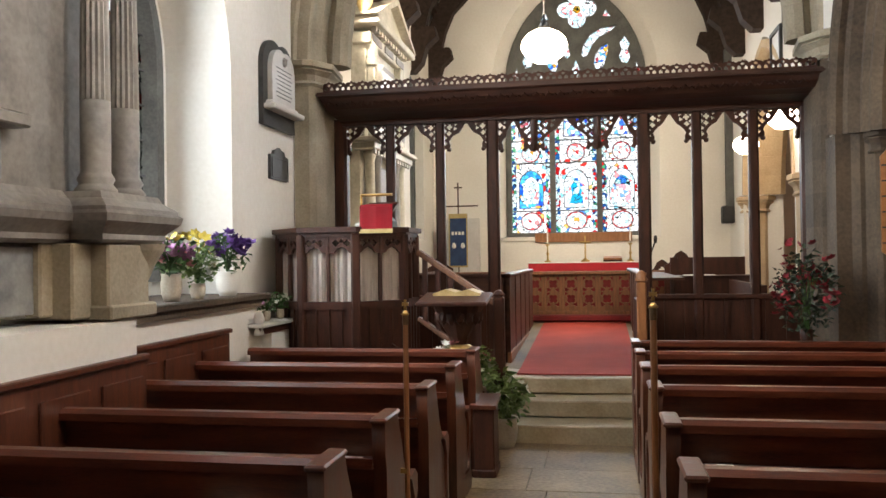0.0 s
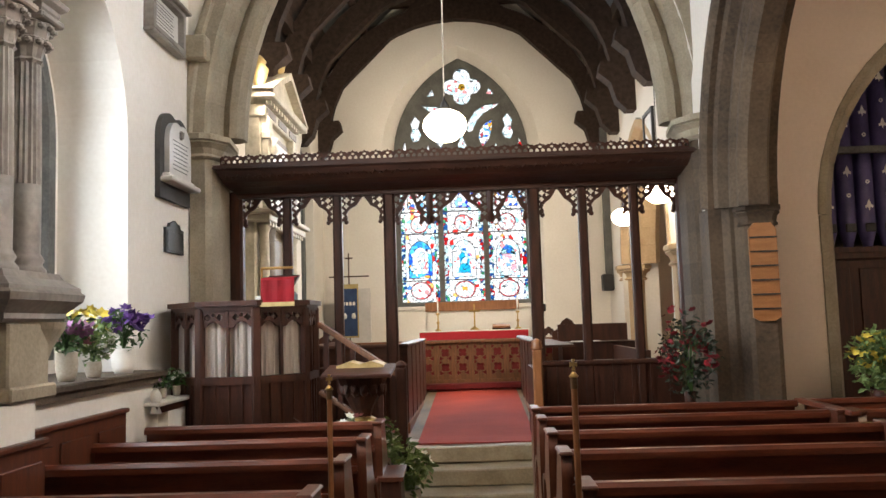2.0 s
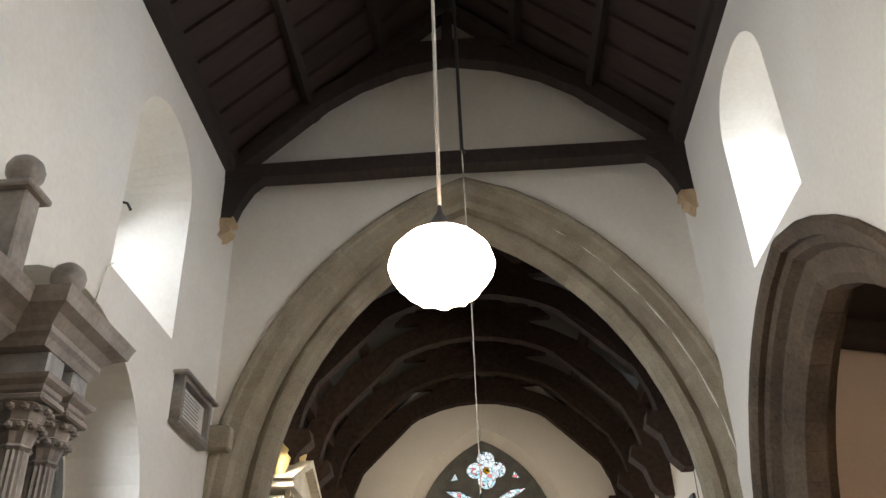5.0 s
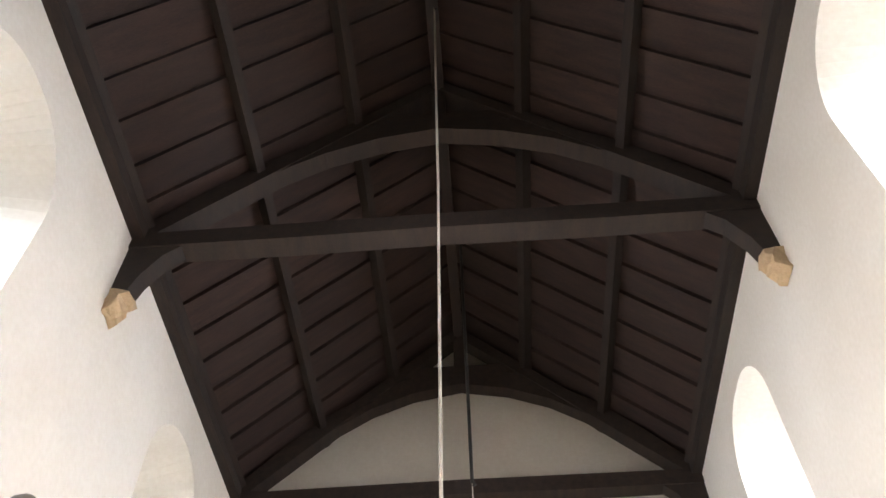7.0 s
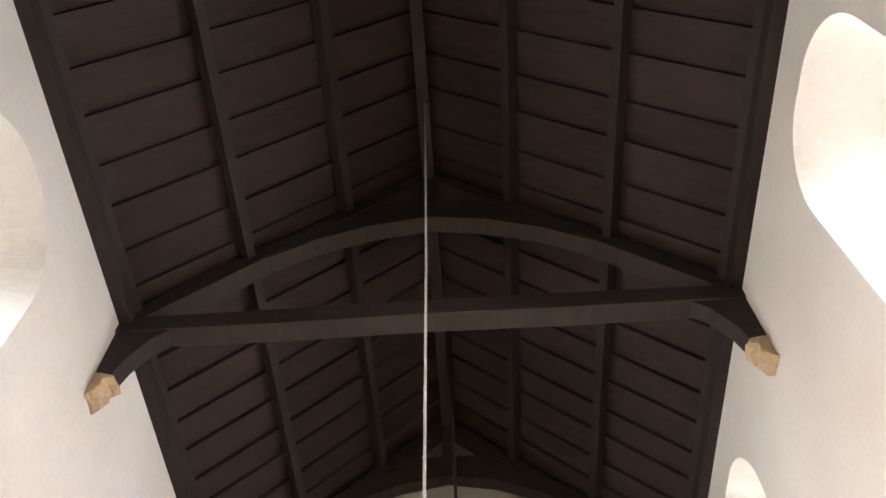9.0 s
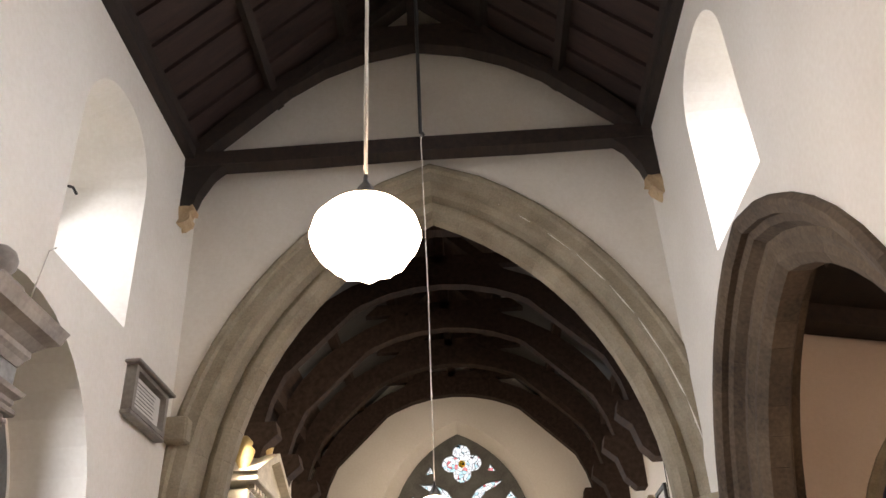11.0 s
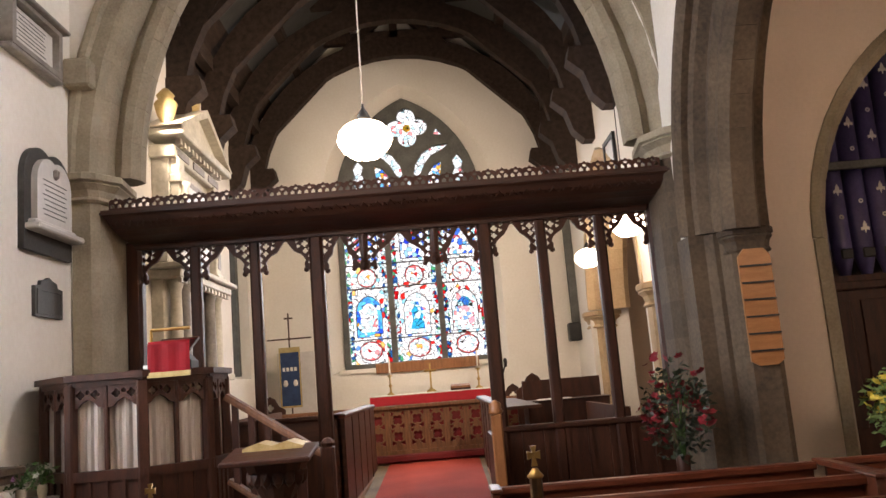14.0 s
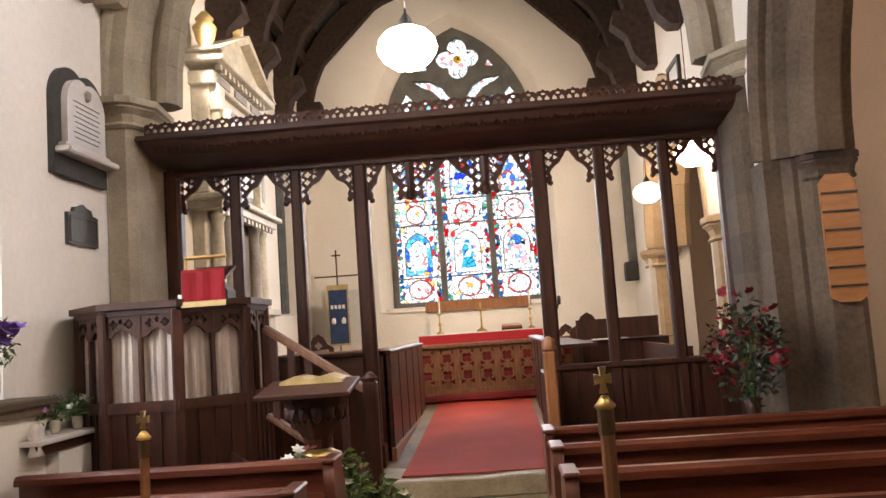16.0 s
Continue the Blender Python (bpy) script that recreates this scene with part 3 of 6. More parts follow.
# nave roof: boards lapped down the slope, purlins, trusses
RIDGE = 10.35
slope = (RIDGE - EAVES) / 2.72
run = math.hypot(2.72, RIDGE - EAVES)
bm = bmesh.new()
for s in (-1, 1):
    nrm = Vector((-s * (RIDGE - EAVES), 0, -2.72)).normalized()
    along = Vector((-s * 2.72, 0, RIDGE - EAVES)).normalized()
    base = Vector((s * 2.74, 0, EAVES + 0.02))
    y = -5.0
    while y < 8.8:
        wid = 0.40 + 0.03 * math.sin(y * 7)
        p = [base + along * d + Vector((0, yy, 0)) - nrm * o for d, yy, o in ((0, y, 0.0), (run + 0.05, y, 0.0), (run + 0.05, y + wid, 0.05), (0, y + wid, 0.05))]
        q = [v - nrm * 0.05 for v in p]
        vs = [bm.verts.new(v) for v in p + q]
        for f in ((0, 1, 2, 3), (7, 6, 5, 4), (0, 4, 5, 1), (1, 5, 6, 2), (2, 6, 7, 3), (3, 7, 4, 0)):
            bm.faces.new([vs[k] for k in f])
        y += wid
structure("ceiling_nave", bm, BOARD, "very dark stained timber roof boarding").location.x = RC
bm = bmesh.new()
for s in (-1, 1):
    nrm = Vector((-s * (RIDGE - EAVES), 0, -2.72)).normalized()
    along = Vector((-s * 2.72, 0, RIDGE - EAVES)).normalized()
    base = Vector((s * 2.74, 0, EAVES + 0.02))
    for d, ww, hh in ((0.16, 0.10, 0.14), (run * 0.36, 0.09, 0.13), (run * 0.68, 0.09, 0.13)):
        o = [base + along * (d + a) + nrm * b for a, b in ((-ww / 2, -0.02), (ww / 2, -0.02), (ww / 2, hh), (-ww / 2, hh))]
        v0 = [bm.verts.new(p + Vector((0, -5, 0))) for p in o]
        v1 = [bm.verts.new(p + Vector((0, 8.8, 0))) for p in o]
        bm.faces.new(v0)
        bm.faces.new(v1[::-1])
        for k in range(4):
            bm.faces.new((v0[k], v0[(k + 1) % 4], v1[(k + 1) % 4], v1[k]))
    x0, x1 = sorted((s * 2.54, s * 2.72))
    box(bm, x0, x1, -5, 8.8, EAVES - 0.12, EAVES + 0.06)
box(bm, -0.06, 0.06, -5, 8.8, RIDGE - 0.22, RIDGE + 0.05)
structure("ceiling_nave_purlins", bm, ROOFWOOD, "dark roof purlins, ridge and wall plates").location.x = RC


def truss(name, y):
    t = tagged(new(name), "dark oak tie-beam roof truss with curved braces and stone corbels", kind="structure")
    t.location.x = RC
    bm = bmesh.new()
    prism(bm, [(-2.72, 7.62), (-1.2, 7.61), (0, 7.63), (1.2, 7.61), (2.68, 7.62), (2.68, 7.80), (0, 7.82), (-2.72, 7.80)], "y", y - 0.10, y + 0.10)
    part("tie_beam", bm, ROOFWOOD, t)
    arc = [(-2.5, 7.78), (-2.1, 8.18), (-1.6, 8.62), (-1.1, 8.95), (-0.6, 9.16), (0.0, 9.28), (0.6, 9.16), (1.1, 8.95), (1.6, 8.62), (2.1, 8.18), (2.46, 7.78)]
    top = [(2.70, 7.80), (2.10, 8.45), (1.6, 8.90), (1.1, 9.24), (0.55, 9.44), (0.0, 9.5), (-0.55, 9.44), (-1.1, 9.24), (-1.6, 8.90), (-2.10, 8.45), (-2.72, 7.80)]
    part("curved_brace", prism(bmesh.new(), arc + top, "y", y - 0.09, y + 0.09), ROOFWOOD, t)
    part("collar", B(-0.80, 0.80, y - 0.08, y + 0.08, 9.44, 9.60), ROOFWOOD, t)
    part("king_post", B(-0.07, 0.07, y - 0.08, y + 0.08, 9.6, RIDGE), ROOFWOOD, t)
    for s in (-1, 1):
        part("rafter", prism(bmesh.new(), [(s * 2.70, 7.78), (s * 0.02, RIDGE - 0.06), (s * 0.02, RIDGE - 0.26), (s * 2.48, 7.78)], "y", y - 0.1, y + 0.1), ROOFWOOD, t)
        w = (XN if s < 0 else XS) - RC
        part("wall_bracket", prism(bmesh.new(), [(w, 7.66), (w - s * 0.50, 7.66), (w - s * 0.32, 7.50), (w - s * 0.19, 7.26), (w - s * 0.12, 7.02), (w, 7.02)], "y", y - 0.08, y + 0.08), ROOFWOOD, t)
        bm = bmesh.new()
        prism(bm, [(w, 7.04), (w - s * 0.15, 7.04), (w - s * 0.17, 6.98), (w - s * 0.12, 6.95), (w - s * 0.12, 6.88), (w - s * 0.06, 6.82), (w, 6.80)], "y", y - 0.10, y + 0.10)
        bmesh.ops.subdivide_edges(bm, edges=bm.edges[:], cuts=2, use_grid_fill=True)
        for v in bm.verts:
            v.co += noise.noise_vector(v.co * 11) * 0.035 + noise.noise_vector(v.co * 31) * 0.012
            v.co.z += 0.05
        part("corbel", bm, WARMSTONE, t)


for k, y in enumerate((8.55, 4.84, 1.0, -2.85)):
    truss(f"roof_truss_{k + 1}", y)
structure("roof_nave_cover", prism(bmesh.new(), [(-3.6, 7.25), (0, RIDGE + 0.32), (3.7, 7.25), (3.7, 7.45), (0, RIDGE + 0.52), (-3.6, 7.45)], "y", -5.4, 9.5), SLATE, "slate roof covering")

# ---- setting: chancel ----
CN, CS, CE = -2.62, 2.72, 16.0
structure("wall_chancel_north", pierced(bmesh.new(), "x", CN - 0.6, CN, 9.5, 16.6, 0.3, 5.9, [(14.55, 0.55, 2.0, 4.4, 5.0)]), PLASTER, "cream plastered chancel wall")
bm = pierced(bmesh.new(), "x", CS, CS + 0.6, 9.5, 16.6, 0.3, 5.9, [(12.85, 1.75, 0.4, 2.6, 4.7), (10.0, 0.35, 0.4, 2.6, 3.3)])
structure("wall_chancel_south", bm, PLASTER, "cream plastered chancel wall over the side arcade")
structure("wall_chancel_east", pierced(bmesh.new(), "y", CE, CE + 0.6, -3.3, 3.4, 0.3, 9.0, [(0.03, 1.50, 1.98, 4.9, 7.0)]), PLASTER, "cream plastered east wall round the great window")
A = arch_line(1.50, 4.9, 7.0, 12, 1.98)
C = arch_line(1.26, 4.9, 6.80, 12, 2.06)
structure("window_reveal_east", ring_between(bmesh.new(), "y", CE - 0.002, [(u + 0.03, z) for u, z in A], CE + 0.40, [(u + 0.03, z) for u, z in C]), PLASTER, "splayed plaster reveal of the east window")
structure("wall_chapel_south", B(5.6, 5.9, 9.55, 16.6, 0.3, 5.6), PINK, "pink plastered chapel wall seen through the arcade")
structure("wall_chapel_east", B(3.3, 5.9, 16.3, 16.6, 0.3, 5.6), PINK, "plastered chapel wall")
structure("ceiling_chapel", B(3.3, 5.9, 9.55, 16.6, 5.5, 5.7), ROOFWOOD, "dark chapel ceiling")
for i, (y, r) in enumerate(((10.82, 0.27), (14.75, 0.22))):
    o = [(CS + 0.22 + r * math.cos(math.pi * (k + 0.5) / 4), y + r * math.sin(math.pi * (k + 0.5) / 4)) for k in range(8)]
    pier = stone_pier(f"pier_chancel_{i + 1}", o, 0.4, 2.35, WARMSTONE, "octagonal warm sandstone pier of the side arcade", 7)
    capital(pier, o, 2.33, 0.26, 0.10, WARMSTONE)
stone_arch("arch_chapel", "x", CS, 12.85, 1.62, 2.6, 4.5, [(0.16, -0.02), (0.16, 0.62), (0.06, 0.62), (0, 0.54), (0, 0.08), (0.06, -0.02)], WARMSTONE, "warm sandstone chamfered arcade arch", 9)

# chancel roof: arched ribs under boarding
bm = bmesh.new()
prism(bm, [(-2.9, 5.75), (-2.45, 6.55), (-1.3, 7.85), (0, 8.55), (1.3, 7.85), (2.5, 6.55), (3.0, 5.75), (3.0, 6.0), (2.6, 6.7), (1.3, 8.0), (0, 8.75), (-1.3, 8.0), (-2.6, 6.7), (-2.9, 6.0)], "y", 9.4, 16.6)
structure("ceiling_chancel", bm, ROOFDARK, "black-stained arched timber chancel roof")
bm = bmesh.new()
for z, x in ((6.3, 2.5), (7.3, 1.72), (8.05, 0.85)):
    for s in (-1, 1):
        x0, x1 = sorted((s * x - 0.07, s * x + 0.07))
        box(bm, x0, x1, 9.5, 16.0, z - 0.1, z + 0.12)
box(bm, -0.07, 0.07, 9.5, 16.0, 8.25, 8.6)
structure("ceiling_chancel_purlins", bm, ROOFDARK, "dark chancel purlins")


def chancel_rib(name, y):
    t = tagged(new(name), "black arched brace truss of the chancel roof", kind="structure")
    inner = [(2.42 * math.cos(a), 5.15 + 2.28 * math.sin(a)) for a in [math.pi * k / 20 for k in range(21)]]
    outer = [(2.75 * math.cos(a), 5.15 + 2.62 * math.sin(a)) for a in [math.pi * k / 20 for k in range(21)]]
    part("arched_brace", prism(bmesh.new(), inner + outer[::-1], "y", y - 0.09, y + 0.09), ROOFDARK, t)
    part("collar", B(-1.35, 1.35, y - 0.07, y + 0.07, 7.72, 7.9), ROOFDARK, t)
    part("king_post", B(-0.07, 0.07, y - 0.07, y + 0.07, 7.6, 8.5), ROOFDARK, t)
    for s in (-1, 1):
        part("rafter", prism(bmesh.new(), [(s * 2.75, 5.85), (s * 0.02, 8.5), (s * 0.02, 8.3), (s * 2.55, 5.8)], "y", y - 0.08, y + 0.08), ROOFDARK, t)
        part("hammer_bracket", prism(bmesh.new(), [(s * 2.72, 5.55), (s * 2.22, 5.55), (s * 2.18, 5.38), (s * 2.36, 5.22), (s * 2.44, 4.95), (s * 2.58, 4.80), (s * 2.72, 4.80)], "y", y - 0.13, y + 0.13), ROOFDARK, t)


for k in range(5):
    chancel_rib(f"chancel_truss_{k + 1}", 9.95 + k * 1.46)
structure("roof_chancel_cover", prism(bmesh.new(), [(-3.5, 5.6), (0, 8.9), (3.5, 5.6), (3.5, 5.8), (0, 9.1), (-3.5, 5.8)], "y", 9.5, 16.7), SLATE, "slate roof covering")
structure("ground", B(-400, 400, -400, 400, -1.0, -0.35), LEAF, "grass churchyard")


# ---- pendant lamps ----
def pendant(x, y, z, r, top):
    t = thing("pendant_lamp", x, y, z, "lit opal glass pendant lamp hanging on a long cord", "lamp", "pendant lamps")
    prof = [(0.02, -0.74), (0.30, -0.72), (0.52, -0.66), (0.60, -0.58), (0.76, -0.48), (0.93, -0.24), (1.0, -0.05), (0.93, 0.22), (0.72, 0.46), (0.40, 0.62), (0.2, 0.66)]
    bm = lathe(bmesh.new(), [(a * r, b * r) for a, b in prof], 48)
    for v in bm.verts:
        # eight lobes round the lower half
        q = max(0.0, -v.co.z / r) * 0.09 * (0.5 + 0.5 * math.cos(8 * math.atan2(v.co.y, v.co.x)))
        v.co.x, v.co.y, v.co.z = v.co.x * (1 + q), v.co.y * (1 + q), v.co.z * (1 + q)
    shade = part("shade", bm, LAMPGLASS if r > 0.2 else LAMPSMALL, t, "glowing fluted opal glass shade", True)
    part("gallery", lathe(bmesh.new(), [(0.24 * r, 0.62 * r), (0.26 * r, 0.78 * r), (0.16 * r, 0.98 * r), (0.05 * r, 1.15 * r), (0.04 * r, 1.3 * r)], 14), IRON, shade, "bronzed lamp gallery", True)
    part("cord", tube(bmesh.new(), [(0, 0, 1.25 * r), (0.01, 0, (top - z) * 0.5), (0, 0, top - z)], 0.009 if r > 0.2 else 0.005), CORD if y < 9 else IRON, t)
    part("cord_hook", tube(bmesh.new(), [(0, 0, top - z - 0.04), (0.03, 0, top - z - 0.02), (0, 0, top - z)], 0.012, 6), IRON, t)
    return t


pendant(-0.064, 3.87, 3.72, 0.232, RIDGE - 0.2)
pendant(0.03, 6.93, 3.27, 0.175, 6.66)
pendant(2.60, 13.6, 3.30, 0.19, 4.56)
pendant(2.50, 10.6, 3.22, 0.18, 6.46)
# unseen lamp, added to brighten the south aisle and its organ arch
pendant(4.9, 4.6, 3.7, 0.25, 5.3)
rod = thing("lamp_rod", 0.03, 6.93, 6.64, "dark iron rod hanging from the nave ridge above a lamp", "rod")
part("rod", tube(bmesh.new(), [(0, 0, 0.02), (0, 0, RIDGE - 0.2 - 6.64)], 0.017), IRON, rod)
part("hook", tube(bmesh.new(), [(0.0, 0, 0.04), (0.025, 0, 0.02), (0.02, 0, -0.01), (0.0, 0, -0.005)], 0.008, 6), IRON, rod)


# ---- pews ----
def pew_end_board(parent, x, material):
    """The shaped bench end: a tall back, a swept arm and a pierced opening."""
    out = [(-0.20, 0.0), (0.44, 0.0), (0.44, 0.10), (0.41, 0.14), (0.40, 0.42), (0.43, 0.48), (0.43, 0.56), (0.37, 0.60), (0.29, 0.58), (0.20, 0.62), (0.13, 0.70), (0.09, 0.80), (0.045, 0.88), (0.02, 0.945), (-0.22, 0.945), (-0.22, 0.80), (-0.20, 0.74)]
    hole = [(0.06, 0.14), (0.36, 0.14), (0.36, 0.46), (0.30, 0.56), (0.21, 0.60), (0.12, 0.56), (0.06, 0.46)]
    bm = upright(plate("end", out, [hole], 0.06), "x")
    end = part("bench_end", moved(bm, x), material, parent)
    part("end_panel", moved(upright(plate("panel", [(0.05, 0.13), (0.37, 0.13), (0.37, 0.47), (0.21, 0.62), (0.05, 0.47)], [], 0.022), "x"), x), material, end)
    part("end_cap", B(x - 0.04, x + 0.04, -0.24, 0.03, 0.945, 0.968, bevel=0.008), material, end)


def pew(x0, x1, y, floor, label, ends=(True, True)):
    t = thing("pew", 0, y, floor, label, "pew", "church pews")
    lean = 0.035
    bm = prism(bmesh.new(), [(-0.02, 0.0), (0.01, 0.0), (0.01 - lean, 0.92), (-0.025 - lean, 0.92)], "x", x0, x1)
    part("back", bm, PEW, t)
    bm = prism(bmesh.new(), [(-0.075 - lean, 0.90), (-0.075 - lean, 0.935), (-0.05 - lean, 0.955), (0.0 - lean, 0.955), (0.025 - lean, 0.935), (0.025 - lean, 0.90)], "x", x0, x1)
    part("top_rail", bm, PEW, t)
    ledge = part("book_ledge", B(x0 + 0.03, x1 - 0.03, -0.21, -0.045, 0.735, 0.76, bevel=0.006), PEW, t)
    part("ledge_lip", B(x0 + 0.03, x1 - 0.03, -0.215, -0.195, 0.755, 0.785), PEW, ledge)
    part("seat", B(x0, x1, 0.0, 0.40, 0.40, 0.44, bevel=0.012), PEW, t)
    part("seat_front", B(x0, x1, 0.34, 0.36, 0.02, 0.40), PEW, t)
    if ends[0]:
        pew_end_board(t, x0, PEWSIDE)
    if ends[1]:
        pew_end_board(t, x1, PEWSIDE)
    return t


PEWS_N = (7.12, 6.22, 5.32, 4.40, 3.57, 2.65, 1.75, 0.85)
PEWS_S = (7.08, 6.26, 5.42, 4.45, 3.60, 2.70, 1.80, 0.90)
for y in PEWS_N:
    pew(-2.42, -0.56, y, 0.0, "dark polished mahogany pew with a shaped end and book ledge", (False, True))
for y in PEWS_S:
    pew(0.70, 2.92, y, 0.0, "dark polished mahogany pew with a shaped end and book ledge", (True, True))
    if y > 3:
        pew(3.05, 6.2, y - 0.05, 0.0, "dark polished mahogany pew in the side aisle", (True, False))
desk = thing("prayer_desk", 0, 7.80, 0.0, "dark polished panelled desk before the first pew", "prayer desk")
part("panel", B(0.70, 2.92, -0.02, 0.02, 0, 0.90), PEW, desk)
part("top_rail", B(0.70, 2.94, -0.06, 0.04, 0.90, 0.955, bevel=0.012), PEW, desk)
part("book_ledge", B(0.73, 2.90, -0.21, -0.02, 0.735, 0.76, bevel=0.006), PEW, desk)
part("end_board", B(0.67, 0.73, -0.22, 0.06, 0, 0.94, bevel=0.01), PEWSIDE, desk)
part("end_cap", B(0.66, 0.74, -0.24, 0.08, 0.94, 0.968, bevel=0.008), PEWSIDE, desk)
front = thing("pew_screen", 3.0, 7.35, 0.03, "dark panelled screen before the side-aisle pews", "pew screen")
part("panel", B(0.02, 3.2, 0.44, 0.48, 0, 0.88), PEW, front)
part("top_rail", B(0.0, 3.2, 0.42, 0.50, 0.88, 0.93, bevel=0.01), PEW, front)
part("side_rail", B(-0.06, 0.02, -0.6, 0.50, 0.90, 0.94, bevel=0.008), PEW, front)

# papers and books left on the ledges
for x, y, w, d in ((-0.98, 3.57, 0.2, 0.05), (-0.72, 3.57, 0.10, 0.13), (-0.70, 2.65, 0.10, 0.13), (-0.73, 4.40, 0.12, 0.1), (-0.68, 5.32, 0.12, 0.1), (-0.86, 4.40, 0.2, 0.05), (0.92, 5.42, 0.16, 0.1), (0.90, 4.45, 0.12, 0.12), (0.86, 6.26, 0.10, 0.1), (1.02, 3.60, 0.14, 0.12), (0.92, 7.08, 0.10, 0.1)):
    tagged(new("service_sheet", mesh_of("service_sheet", B(x - w / 2, x + w / 2, y - 0.19, y - 0.19 + d, 0.757, 0.765), PAPER)), "white folded service sheet lying on a pew ledge", "paper", "service sheets")


# ---- chancel screen ----
def screen():
    t = thing("chancel_screen", 0, 9.6, 0.03, "dark carved oak chancel screen with pierced fretwork", "screen")
    posts = [(-2.41, 0.075), (-1.84, 0.05), (-1.28, 0.05), (-0.70, 0.065), (0.895, 0.065), (1.43, 0.05), (1.99, 0.05), (2.52, 0.075)]
    for x, w in posts:
        bm = bmesh.new()
        foot = 0.455
        prism(bm, [(x - w, -w * 0.6), (x - w * 0.6, -w), (x + w * 0.6, -w), (x + w, -w * 0.6), (x + w, w * 0.6), (x + w * 0.6, w), (x - w * 0.6, w), (x - w, w * 0.6)], "z", foot, 3.2)
        post = part("post", bm, OAK, t)
        part("post_base", B(x - w * 1.35, x + w * 1.35, -w * 1.35, w * 1.35, foot - 0.004, foot + 0.2, bevel=0.012), OAK, post)
    # coved cornice, front and back
    prof = [(-0.62, 3.40), (-0.62, 3.355), (-0.59, 3.34), (-0.56, 3.29), (-0.49, 3.235), (-0.38, 3.20), (-0.22, 3.18), (-0.11, 3.17), (-0.09, 3.15), (-0.09, 3.12), (0.09, 3.12), (0.09, 3.18), (0.14, 3.20), (0.42, 3.25), (0.62, 3.33), (0.62, 3.40)]
    bm = prism(bmesh.new(), prof, "x", -2.55, 2.55)
    for v in bm.verts:
        v.co.x = 0.03 + v.co.x * (2.40 + 0.12 * (v.co.z - 3.12) / 0.28) / 2.55
    part("cornice", bm, CORNICE, t, "coved and carved oak cornice")
    bm = bmesh.new()
    for k in range(40):
        x = -2.42 + k * 0.121
        tube(bm, [(x, -0.555, 3.282), (x + 0.03, -0.53, 3.265), (x + 0.06, -0.57, 3.30), (x + 0.10, -0.53, 3.265), (x + 0.126, -0.555, 3.282)], 0.011, 5)
    part("vine_carving", bm, CORNICE, t, "running vine carved along the cove")
    part("cornice_bead", B(-2.49, 2.55, -0.635, -0.60, 3.36, 3.38), CORNICE, t)
    # pierced cresting
    unit = 0.122
    n = 40
    holes = []
    for k in range(n):
        c = (k + 0.5) * unit
        holes += [[(c - 0.048, 0.02), (c - 0.012, 0.02), (c - 0.012, 0.05), (c - 0.03, 0.075), (c - 0.05, 0.05)], [(c + 0.048, 0.02), (c + 0.012, 0.02), (c + 0.012, 0.05), (c + 0.03, 0.075), (c + 0.05, 0.05)], circle(c, 0.092, 0.019, 8)]
    top = [(0, 0), (n * unit, 0)]
    for k in range(n - 1, -1, -1):
        c = (k + 0.5) * unit
        top += [(c + 0.062, 0.105), (c + 0.04, 0.125), (c + 0.018, 0.122), (c, 0.145), (c - 0.018, 0.122), (c - 0.04, 0.125), (c - 0.062, 0.105)]
    for y in (-0.605, 0.59):
        part("cresting", moved(upright(plate("crest", [(u, v * 0.74) for u, v in top], [[(u, v * 0.74) for u, v in h] for h in holes], 0.022)), -n * unit / 2 + 0.03, y, 3.40), OAK, t, "pierced oak cresting")
    # fretwork heads between the posts
    def fret(x0, x1, drop):
        w = x1 - x0
        h = 0.30 + drop
        o = [(0, h), (0, -0.02), (0.035, -0.035), (0.06, 0.0), (0.085, -0.02), (0.11, 0.0), (0.115, 0.04), (0.10, 0.075), (0.12, 0.11), (0.15, 0.14), (w * 0.36, h - 0.13), (w * 0.43, h - 0.075), (w / 2, h - 0.015)]
        o = o + [(w - u, v) for u, v in o[-2::-1]]
        hs = []
        for s in (0, 1):
            for (u, v, r) in ((0.055, 0.055, 0.024), (0.05, 0.115, 0.026), (0.10, 0.165, 0.026), (0.045, 0.19, 0.030), (0.105, 0.235, 0.03), (0.045, 0.255, 0.022), (0.165, 0.215, 0.02), (0.175, 0.265, 0.018), (0.02, 0.08, 0.008), (0.02, 0.155, 0.010), (0.085, 0.275, 0.010)):
                uu, vv = u * w / 0.57, v * h / 0.30
                hs.append(foil(w - uu if s else uu, vv, r * 1.12, 4 if r > 0.02 else 3, 4))
        part("fretwork", moved(upright(plate("fret", o, hs, 0.035)), x0, 0.0, 3.14 - h), OAK, t, "pierced and cusped oak tracery")
        for u in (0.10, w - 0.10):
            bm = bmesh.new()
            bmesh.ops.create_icosphere(bm, subdivisions=1, radius=0.028, matrix=Matrix.Translation((x0 + u, 0, 3.14 - h - 0.012)))
            part("cusp_knob", bm, OAK, t)
    xs = [p[0] for p in posts]
    for a, b in ((0, 1), (1, 2), (2, 3), (4, 5), (5, 6), (6, 7)):
        fret(xs[a], xs[b], 0.0)
    for a, b in ((-0.70, -0.25), (-0.25, 0.42), (0.42, 0.895)):
        fret(a, b, 0.03)
    for x in (-0.25, 0.42):
        part("pendant_boss", lathe(bmesh.new(), [(0.01, 2.77), (0.035, 2.79), (0.05, 2.84), (0.03, 2.89), (0.04, 2.95), (0.045, 3.14)], 8, x, 0, 0), OAK, t)
